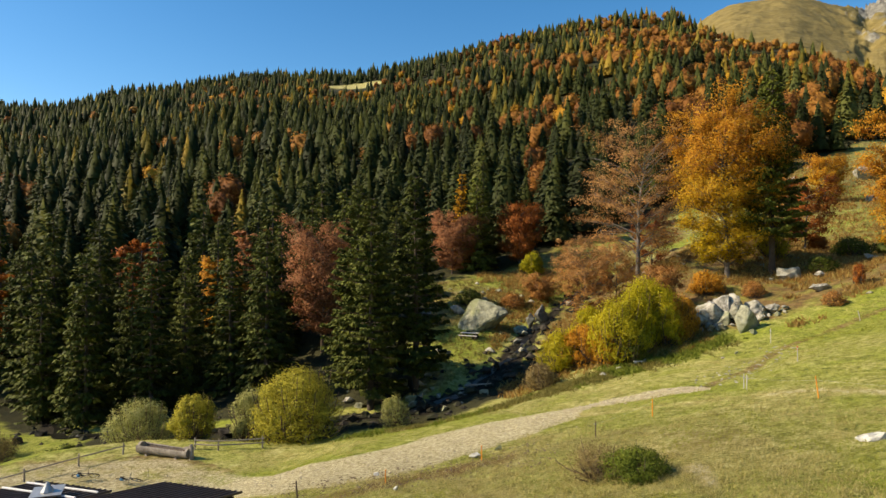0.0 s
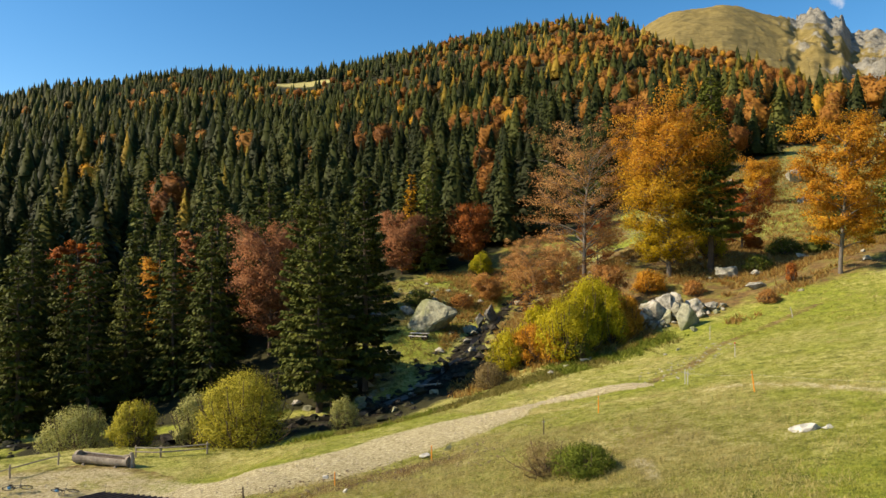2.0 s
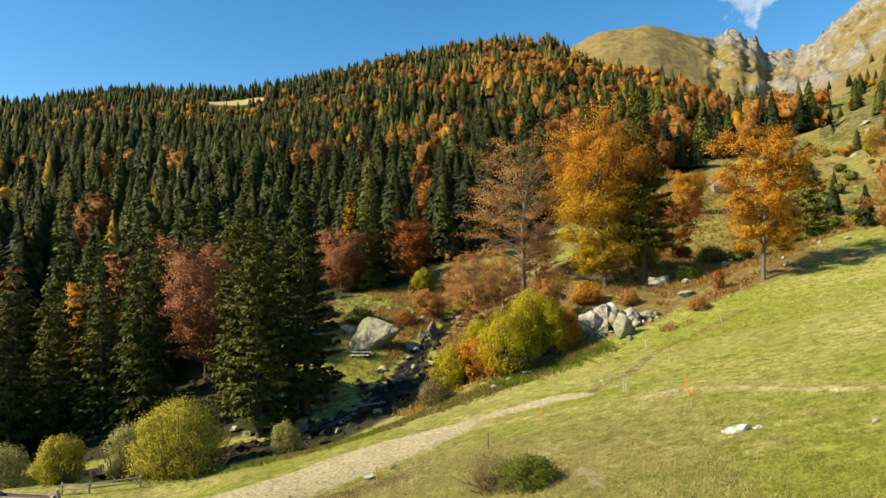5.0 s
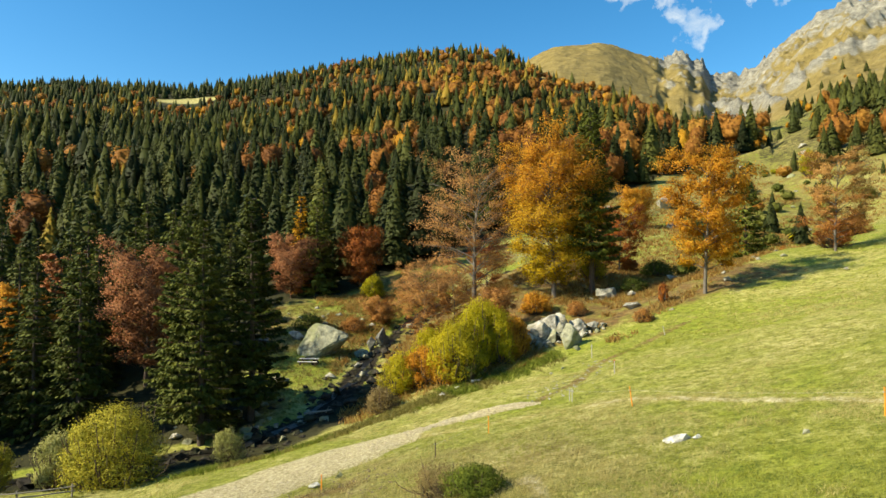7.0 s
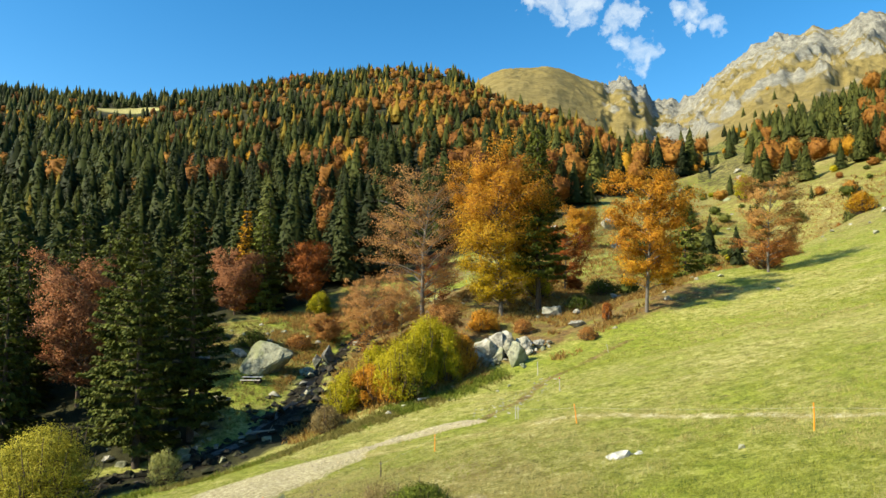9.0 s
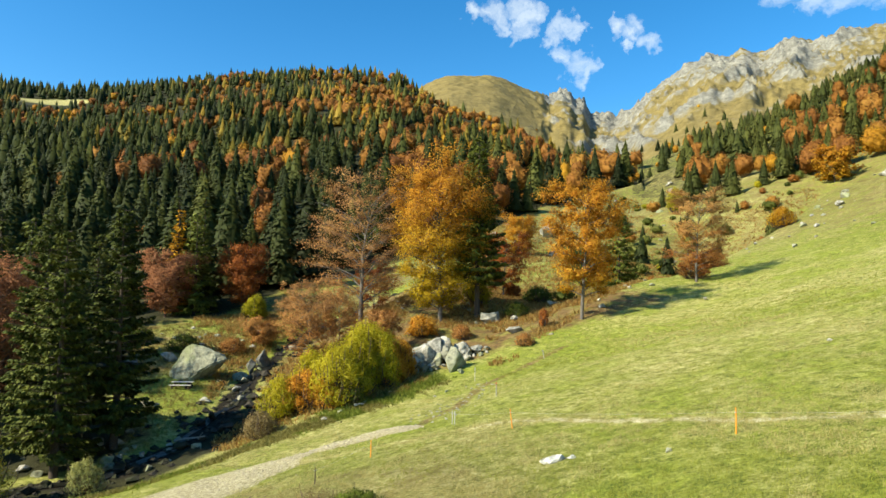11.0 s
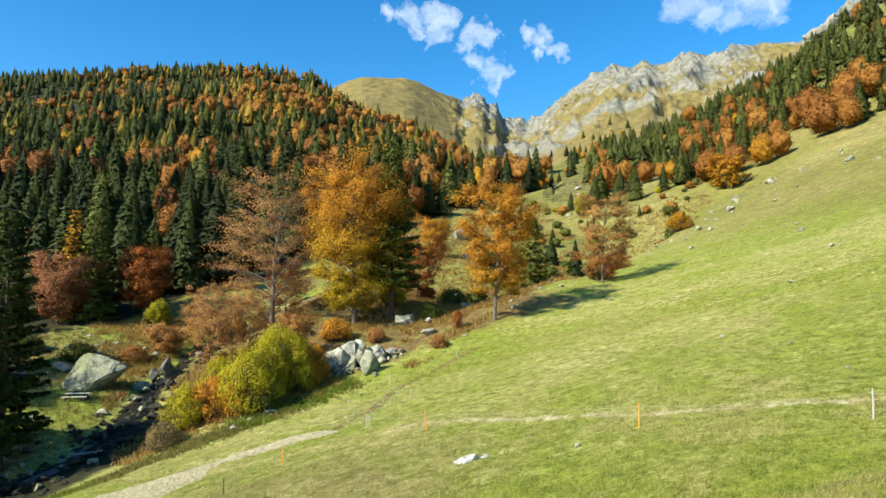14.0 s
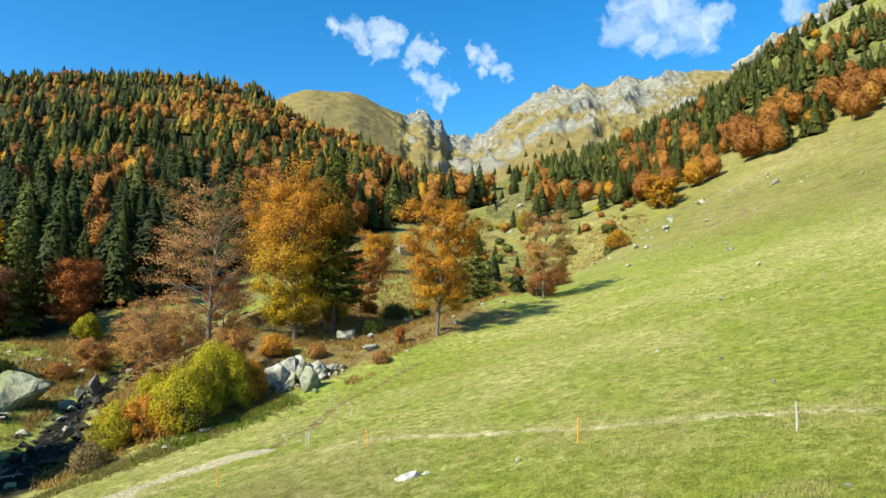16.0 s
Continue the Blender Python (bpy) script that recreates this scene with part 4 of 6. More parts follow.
def spruce_meshes(h, wide, seed, bare=0.06, dense=1.0, fine=14.0, needles=None):
    """Trunk and crown of a spruce: whorls of drooping boughs, each set with hanging sprays."""
    g = np.random.default_rng(seed)
    tb = Bag()
    zz = np.linspace(-0.4, h * 0.97, 9)
    off = np.cumsum(g.normal(0, 0.03, (9, 2)), axis=0)
    tb.add(*tube(np.column_stack([off, zz]), 0.016 * h * (1 - np.linspace(0, 0.97, 9)) + 0.02, 8))
    whorls = int(h * 2.0 * dense)
    cb, nb = Bag(), []
    for k in range(whorls):
        t = bare + (1 - bare) * (k + g.uniform(-0.3, 0.3)) / whorls
        z = h * min(max(t, 0.02), 0.985)
        prof = (1 - t) ** 0.66 * (0.80 + 0.20 * min(1, t * 5))
        for j in range(int(5 + 3 * (1 - t))):
            L = wide * prof * g.uniform(0.62, 1.18) + 0.25
            a = g.uniform(0, 2 * math.pi)
            dx, dy = math.cos(a), math.sin(a)
            droop = g.uniform(0.15, 0.42) * (1 - 0.75 * t) - 0.25 * t
            s = np.linspace(0, 1, 4)
            bz = z - droop * L * s + 0.16 * L * s ** 3
            pts = np.column_stack([dx * L * s, dy * L * s, bz])
            tb.add(*tube(pts, 0.035 * (1 - 0.8 * s) + 0.006, 3))
            m = max(6, int(L * fine))
            u = g.uniform(0.18, 1.04, m) ** 0.8
            side = g.choice([-1, 1], m) * g.uniform(0.05, 0.30, m) * L * (1.1 - u)
            px = dx * L * u - dy * side
            py = dy * L * u + dx * side
            pz = np.interp(u, s, bz) - g.uniform(0.0, 0.22, m)
            out_x = dx * 0.8 - dy * np.sign(side) * 0.6
            out_y = dy * 0.8 + dx * np.sign(side) * 0.6
            ln = g.uniform(0.42, 0.80, m) * (7.0 / fine) ** 0.5 * (0.85 + 0.3 * (1 - t))
            wd = ln * g.uniform(0.20, 0.34, m)
            base = np.column_stack([px, py, pz])
            tip = base + np.column_stack([out_x * ln, out_y * ln, -ln * g.uniform(0.25, 0.9, m)])
            acr = np.column_stack([-out_y * wd, out_x * wd, g.uniform(-0.12, 0.12, m)])
            v = np.stack([base - 0.25 * (tip - base), base * 0.6 + tip * 0.4 + acr, tip, base * 0.6 + tip * 0.4 - acr], 1).reshape(-1, 3)
            i = np.arange(m) * 4
            cb.add(v, np.concatenate([np.stack([i, i + 1, i + 2], 1), np.stack([i, i + 2, i + 3], 1)]))
            rd = np.hypot(px, py) + 0.3
            nv = np.column_stack([px / rd, py / rd, np.full(m, 0.30)]) + g.normal(0, 0.30, (m, 3))
            nb.append(np.repeat(nv / np.linalg.norm(nv, axis=1)[:, None], 4, axis=0))
    return mesh_from("trunk", *tb.arrays(), [M_BARK], True), mesh_from("crown", *cb.arrays(), [needles or M_NEEDLE], normals=np.concatenate(nb))


def broadleaf_meshes(h, wide, seed, leaf_mat, bark, low=0.22, limbs=20, leaves=6000, leaf=0.26, thin=0.0, flat=0.35, stout=0.018, lean=0.0, steep=0.0):
    """Trunk with limbs and twigs, and a crown of leaves in plates along the outer twigs."""
    g = np.random.default_rng(seed)
    tb = Bag()
    wide = wide * 0.70
    n = 9
    zz = np.linspace(-0.4, h * 0.9, n)
    off = np.cumsum(g.normal(0, 0.012 * h, (n, 2)), axis=0) * np.linspace(0, 1, n)[:, None]
    off[:, 0] += lean * np.linspace(0, 1, n) ** 1.5
    axis = np.column_stack([off, zz])
    tb.add(*tube(axis, stout * h * (1 - 0.9 * np.linspace(0, 1, n)) + 0.015, 8))
    tips, weight = [], []
    for k in range(limbs):
        t = low + (0.93 - low) * (k + g.uniform(0, 0.8)) / limbs
        q = (t - low) / (1 - low)
        prof = math.sin(math.pi * (0.13 + 0.69 * q)) ** 0.65
        L = wide * 0.5 * prof * g.uniform(0.72, 1.15)
        a = k * 2.399 + g.uniform(-0.35, 0.35)
        start = np.array([np.interp(t * h, zz, axis[:, 0]), np.interp(t * h, zz, axis[:, 1]), t * h])
        up = g.uniform(0.12, 0.45) + 0.9 * q ** 2 + steep * (1 - 0.5 * q)
        s = np.linspace(0, 1, 5)
        wob = np.cumsum(g.normal(0, 0.035 * L, (5, 3)), axis=0) * s[:, None]
        pts = start + np.column_stack([math.cos(a) * L * s, math.sin(a) * L * s, up * L * (s - 0.42 * s ** 2)]) + wob
        rad = stout * h * 0.36 * (1 - 0.75 * t)
        tb.add(*tube(pts, rad * (1 - 0.85 * s) + 0.010, 5))
        for j in range(7):
            u = g.uniform(0.28, 1.0)
            b0 = np.array([np.interp(u, s, pts[:, c]) for c in range(3)])
            a2 = a + g.choice([-1, 1]) * g.uniform(0.35, 1.15)
            l2 = L * g.uniform(0.22, 0.48)
            s2 = np.linspace(0, 1, 4)
            p2 = b0 + np.column_stack([math.cos(a2) * l2 * s2, math.sin(a2) * l2 * s2, g.uniform(-0.25, 0.80) * l2 * s2]) + np.cumsum(g.normal(0, 0.02 * L, (4, 3)), axis=0) * s2[:, None]
            tb.add(*tube(p2, 0.35 * rad * (1 - 0.85 * s2) + 0.006, 3))
            if g.uniform() > thin:
                for w_ in (0.35, 0.7, 1.0):
                    tips.append(np.array([np.interp(w_, s2, p2[:, c]) for c in range(3)]))
                    weight.append(l2)
    tips, weight = np.array(tips), np.array(weight)
    which = g.choice(len(tips), leaves, p=weight / weight.sum())
    spread = 0.22 * weight[which][:, None] + 0.10
    p = tips[which] + g.normal(size=(leaves, 3)) * spread * np.array([1, 1, flat])
    nor = np.column_stack([p[:, 0] * 1.3 / wide, p[:, 1] * 1.3 / wide, np.full(leaves, 0.5)]) + g.normal(size=(leaves, 3)) * 0.5
    nor /= np.linalg.norm(nor, axis=1)[:, None]
    v, f = cards(p, nor, np.full(leaves, leaf), g, 0.7)
    off = (p - tips[which]) / spread
    soft = 0.7 * (p - np.array([0, 0, h * 0.45])) / np.array([wide * 0.6, wide * 0.6, h * 0.5]) + 0.42 * off + np.array([0, 0, 0.25]) + 0.30 * nor
    soft = np.repeat(soft / (np.linalg.norm(soft, axis=1)[:, None] + 1e-6), 4, axis=0)
    return mesh_from("trunk", *tb.arrays(), [bark], True), mesh_from("crown", v, f, [leaf_mat], normals=soft)


def shrub_meshes(h, wide, seed, leaf_mat, leaves=2600, leaf=0.16, bark=None, deep=0.70):
    """Many stems from one stool, leaves over uneven domes."""
    g = np.random.default_rng(seed)
    tb = Bag()
    tips = []
    lobes = int(40 + wide * 8.0)
    for k in range(lobes):
        a, q = g.uniform(0, 2 * math.pi), (k + 0.5) / lobes
        rr = math.sqrt(max(0.0, 1 - (q - 0.22) ** 2 / 0.62)) * math.sqrt(g.uniform(0.25, 1))
        top = np.array([math.cos(a) * rr * wide * 0.36, math.sin(a) * rr * wide * 0.36, h * (0.14 + 0.70 * q) * g.uniform(0.88, 1.06)])
        tips.append(top)
        for j in range(1):
            s = np.linspace(0, 1, 5)
            end = top + g.normal(0, 0.09 * wide, 3)
            base = np.array([g.normal(0, 0.05 * wide), g.normal(0, 0.05 * wide), -0.15])
            pts = base + (end - base) * s[:, None] + np.column_stack([(end[:2] - base[:2])[None] * (0.25 * np.sin(math.pi * s))[:, None], np.zeros(5)])
            tb.add(*tube(pts, (0.012 * h + 0.012) * (1 - 0.85 * s) + 0.004, 4))
    tips = np.array(tips)
    which = g.integers(0, lobes, leaves)
    d = g.normal(size=(leaves, 3))
    d /= np.linalg.norm(d, axis=1)[:, None]
    rad = wide * g.uniform(0.075, 0.135, lobes)[which] * g.uniform(deep, 1.12, leaves) * np.where(g.uniform(0, 1, leaves) < 0.15, g.uniform(1.0, 1.5, leaves), 1.0)
    p = tips[which] + d * rad[:, None] * np.array([1, 1, 0.62 * h / wide + 0.42])
    ok = p[:, 2] > 0.05
    p, d = p[ok], d[ok]
    nor = d + np.array([0, 0, 0.4]) + g.normal(size=d.shape) * 0.5
    nor /= np.linalg.norm(nor, axis=1)[:, None]
    v, f = cards(p, nor, np.full(len(p), leaf), g, 0.6)
    soft = 0.45 * (p - np.array([0, 0, h * 0.3])) / np.array([wide * 0.5, wide * 0.5, h * 0.6]) + 0.5 * d + 0.5 * nor
    soft = np.repeat(soft / np.linalg.norm(soft, axis=1)[:, None], 4, axis=0)
    return mesh_from("branchwork", *tb.arrays(), [bark or M_TWIG], True), mesh_from("foliage", v, f, [leaf_mat], normals=soft)


def plant(name, meshes, x, y, label, category, group="", names=("trunk", "crown"), sink=0.1, turn=0.0):
    ob = thing(name, x, y, gz(x, y) - sink, label, category, group, turn)
    for nm, me in zip(names, meshes):
        part_mesh(nm, me, ob)
    return ob


def scaled(x, y, s, turn, sink=0.15, fat=1.0):
    return pose(x, y, gz(x, y) - sink, 0, 0, turn) @ Matrix.Diagonal((s * fat, s * fat, s, 1))


def two_tone(name, lower, upper, z0, z1, through_light=0.5):
    """Leaves that turn from one colour low in the crown to another at its top."""
    m, nt, b = material(name, 0.65, 0.10)
    geo = nt.nodes.new("ShaderNodeNewGeometry")
    co = nt.nodes.new("ShaderNodeTexCoord").outputs["Object"]
    sep = nt.nodes.new("ShaderNodeSeparateXYZ")
    nt.links.new(co, sep.inputs[0])
    leaf = geo.outputs["Random Per Island"]
    big = noise_tex(nt, 0.5, 2, 0.5, co)
    f = calc(nt, "ADD", calc(nt, "MULTIPLY", leaf, 0.55), calc(nt, "MULTIPLY", big, 0.45))
    lo = ramp(nt, f, [(0.15 + 0.23 * i, c) for i, c in enumerate(lower)])
    hi = ramp(nt, f, [(0.15 + 0.23 * i, c) for i, c in enumerate(upper)])
    h = calc(nt, "DIVIDE", calc(nt, "SUBTRACT", sep.outputs[2], z0), z1 - z0)
    h = calc(nt, "ADD", h, calc(nt, "MULTIPLY", calc(nt, "SUBTRACT", noise_tex(nt, 0.35, 3, 0.6, co), 0.5), 1.6), True)
    col = mixc(nt, h, lo, hi)
    nt.links.new(col, b.inputs["Base Color"])
    tr = nt.nodes.new("ShaderNodeBsdfTranslucent")
    nt.links.new(col, tr.inputs["Color"])
    mx = nt.nodes.new("ShaderNodeMixShader")
    mx.inputs[0].default_value = through_light
    nt.links.new(b.outputs[0], mx.inputs[1])
    nt.links.new(tr.outputs[0], mx.inputs[2])
    nt.links.new(mx.outputs[0], nt.nodes["Material Output"].inputs["Surface"])
    return m


YELLOWISH = [(0.20, 0.135, 0.010), (0.36, 0.245, 0.014), (0.52, 0.36, 0.020), (0.60, 0.46, 0.035)]
ORANGE = [(0.27, 0.112, 0.014), (0.44, 0.192, 0.022), (0.56, 0.275, 0.032), (0.63, 0.37, 0.050)]
M_BIG = two_tone("turning_beech_leaves", YELLOWISH, ORANGE, 5.0, 17.0)
M_PEACH = two_tone("orange_beech_leaves", GOLD, ORANGE, 2.0, 9.0)
M_WARM = two_tone("peach_beech_leaves", RUST, [(0.20, 0.10, 0.035), (0.32, 0.165, 0.05), (0.42, 0.23, 0.07), (0.48, 0.30, 0.10)], 1.0, 9.0, 0.3)
M_FADED = two_tone("faded_beech_leaves", [(0.20, 0.086, 0.026), (0.32, 0.140, 0.040), (0.42, 0.200, 0.055), (0.50, 0.28, 0.075)],
                   [(0.20, 0.100, 0.042), (0.32, 0.160, 0.060), (0.42, 0.222, 0.080), (0.49, 0.30, 0.105)], 2.0, 9.0, 0.3)

# spruces
S1 = spruce_meshes(22.4, 3.9, 11, 0.11, 1.0, 32)
S2 = spruce_meshes(23.5, 4.2, 12, 0.12, 1.0, 28)
S3 = spruce_meshes(20.0, 3.4, 13, 0.04, 0.9, 15)
S4 = spruce_meshes(27.2, 4.8, 14, 0.20, 1.0, 18, M_SUNLIT_NEEDLE)
SPRUCE = "tall dark green spruce with drooping boughs beside the stream"
hero = plant("spruce", S1, -7.6, 67.9, SPRUCE, "spruce", "spruces by the stream")
plant("spruce", S2, -3.0, 71.0, SPRUCE, "spruce", "spruces by the stream", turn=40)
plant("spruce", S2, -9.6, 73.6, SPRUCE, "spruce", "spruces by the stream", turn=170)
s3 = plant("spruce", S3, -20.6, 75.5, "dense green spruce at the edge of the wood", "spruce", "spruces at the wood's edge")
for x, y, s, a, ft in ((-40.8, 74.0, 1.03, 50, 0.95), (-37.9, 79.3, 0.98, 120, 0.85), (-32.6, 82.5, 0.9, 200, 0.85), (-48.7, 79.0, 0.86, 280, 1.0), (-27.5, 84.5, 0.95, 330, 0.9), (-56.0, 86.0, 0.9, 10, 1.0), (-44.5, 84, 1.0, 15, 0.9)):
    copy_thing(s3, scaled(x, y, s, a, 0.15, ft))
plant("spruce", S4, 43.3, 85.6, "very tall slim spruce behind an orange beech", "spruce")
plant("spruce", spruce_meshes(17.5, 4.4, 15, 0.03, 1.0, 14, M_SUNLIT_NEEDLE), 80.8, 99.8, "green spruce standing among orange trees in the pasture", "spruce")

plant("spruce", spruce_meshes(18.0, 3.6, 16, 0.03, 0.9, 12, M_SUNLIT_NEEDLE), 6.3, 121.0, "light green spruce beside a golden larch", "spruce")
plant("larch", spruce_meshes(18.5, 2.2, 17, 0.05, 0.9, 14, M_GOLD), 3.6, 122.5, "narrow golden larch before dark spruces", "larch")
# small spruce added only to throw shade behind and left of the huge boulder
copy_thing(s3, scaled(-11.5, 92.5, 0.62, 20, 0.15, 1.0))

# broadleaf trees
plant("beech", broadleaf_meshes(20.6, 17.4, 21, M_BIG, M_BEECH, 0.07, 84, 60000, 0.135, 0.08, 0.75, 0.018, 0, 0.40), 38.1, 87.0, "large beech with orange top and yellow lower leaves", "beech")
plant("beech", broadleaf_meshes(19.0, 24.0, 22, M_FADED, M_BEECH, 0.14, 40, 30000, 0.10, 0.30, 0.36, 0.019, 0, 0.45), 29.0, 96.5, "half-bare grey beech with thin pinkish-brown leaves", "beech")
plant("beech", broadleaf_meshes(16.8, 12.5, 23, M_PEACH, M_BEECH, 0.16, 38, 30000, 0.13, 0.10, 0.8, 0.014, 0, 0.35), 50.2, 69.4, "slender beech with bright orange leaves at the meadow's edge", "beech")
plant("beech", broadleaf_meshes(13.0, 11.5, 24, M_WARM, M_BEECH, 0.07, 40, 24000, 0.10, 0.25, 0.45, 0.013, 0, 0.35), 73.5, 73.2, "low broad beech with faded peach-brown leaves", "beech")
plant("beech", broadleaf_meshes(9.2, 10.0, 25, M_RUST, M_BEECH, 0.10, 34, 14000, 0.13, 0, 0.8, 0.018, 0, 0.4), 55.2, 99.0, "small dark rust-coloured beech in the pasture", "beech")
plant("maple", broadleaf_meshes(9.2, 11.0, 26, M_PEACH, M_BEECH, 0.04, 36, 13000, 0.16, 0, 0.9, 0.018, 0, 0.4), 84.0, 143.0, "round golden-orange tree in the pasture", "tree")
plant("beech", broadleaf_meshes(15.6, 13.0, 27, M_DUN, M_TWIG, 0.10, 60, 32000, 0.12, 0, 0.85, 0.018, 0, 0.5), -16.2, 87.2, "purplish-brown beech with withered leaves between spruces", "beech")
plant("beech", broadleaf_meshes(9.6, 11.5, 28, M_DUN, M_TWIG, 0.05, 50, 20000, 0.13, 0, 0.8, 0.018, 0, 0.5), 1.7, 119.2, "withered brown beech at the foot of the wood", "beech")
plant("beech", broadleaf_meshes(13.5, 7.0, 29, M_PEACH, M_BEECH, 0.10, 34, 18000, 0.13, 0, 0.5), -31.5, 93.0, "bright rust-orange beech between dark spruces", "beech")
plant("beech", broadleaf_meshes(10.2, 11.0, 30, M_RUST, M_BEECH, 0.04, 56, 22000, 0.13, 0, 0.9, 0.018, 0, 0.5), 14.3, 121.2, "rounded rust-red beech at the edge of the wood", "beech")
plant("maple", broadleaf_meshes(8.8, 13.5, 31, M_PEACH, M_BEECH, 0.04, 28, 6000, 0.34, 0, 0.6), 175.7, 122.8, "broad golden-orange tree on the meadow's upper edge", "tree")

for k, (x, y, h, w, m) in enumerate(((19.0, 87.0, 7.6, 9.0, M_FADED), (24.0, 90.0, 6.0, 8.5, M_FADED), (21.5, 104.0, 7.6, 10.0, M_FADED), (15.0, 100.0, 2.8, 7.0, M_FADED), (26.5, 78.5, 4.4, 6.0, M_FADED), (33.0, 103.0, 8.0, 9.0, M_RUST))):
    plant("young_beech", broadleaf_meshes(h, w, 300 + k, m, M_BEECH, 0.03, 30, 12000, 0.09, 0.2, 0.75, 0.012, 0, 0.5), x, y, "withered red-brown young beech on the rough slope", "beech", "young beeches on the slope")

# single trees along the foot of the wood
e_spruce = [spruce_meshes(20, 3.5, 41, 0.04, 0.72, 10), spruce_meshes(20, 3.1, 42, 0.05, 0.72, 10), spruce_meshes(20, 3.9, 43, 0.04, 0.72, 10)]
e_leaf = [broadleaf_meshes(16, 9, 44, M_RUST, M_BEECH, 0.08, 26, 5200, 0.32, 0, 0.55), broadleaf_meshes(16, 9, 45, M_DUN, M_TWIG, 0.08, 26, 5200, 0.30, 0, 0.55)]
made = {}
for i in np.where(close)[0]:
    x, y = float(wx[i]), float(wy[i])
    k = int(rng.integers(0, 3)) if not leafy[i] else 3 + int(rng.integers(0, 2))
    m = scaled(x, y, float(rng.uniform(0.75, 1.2)), float(rng.uniform(0, 360)), 0.2)
    if k in made:
        copy_thing(made[k], m)
        continue
    if k < 3:
        ob = plant("spruce", e_spruce[k], x, y, "dark green spruce in the front of the wood", "spruce", "spruces at the foot of the wood")
    else:
        ob = plant("beech", e_leaf[k - 3], x, y, "autumn-brown beech in the front of the wood", "beech", "beeches at the foot of the wood")
    made[k] = ob

# more spruces; those at (-14.5, 95) and (-10.5, 98) are added to cast shade
for x, y, s in ((-22.5, 90.5, 0.9), (-14.5, 95.0, 1.0), (-10.5, 98.0, 0.9), (-26.0, 79.5, 0.85), (-34.0, 75.5, 0.9), (-31.0, 90.0, 1.0), (-38.5, 88.0, 1.05), (-52.0, 82.0, 1.0), (-25.0, 96.0, 1.1)):
    copy_thing(made[0], scaled(x, y, s, 57 * x, 0.2))

# shrubs: x, y, height, width, leaves, label
ST = ("branchwork", "foliage")
M_ORANGE = leaf_material("orange_shrub_leaves", ORANGE, 0.38, False, 0.45)
M_SILVER = leaf_material("pale_willow_leaves", [(0.16, 0.17, 0.045), (0.28, 0.285, 0.085), (0.39, 0.38, 0.14), (0.47, 0.46, 0.20)], 0.35, False, 0.45)
M_BUSH = leaf_material("dark_bush_leaves", [(0.035, 0.055, 0.008), (0.07, 0.10, 0.014), (0.13, 0.15, 0.022), (0.20, 0.20, 0.04)], 0.3, False, 0.45)
M_BRIAR = leaf_material("briar_leaves", [(0.06, 0.085, 0.012), (0.12, 0.155, 0.020), (0.20, 0.23, 0.035), (0.30, 0.30, 0.06)], 0.35, False, 0.45)
M_STRAWY = leaf_material("dry_shrub_twigs", [(0.10, 0.075, 0.03), (0.18, 0.13, 0.05), (0.26, 0.19, 0.08), (0.32, 0.25, 0.12)], 0.25, False, 0.45)
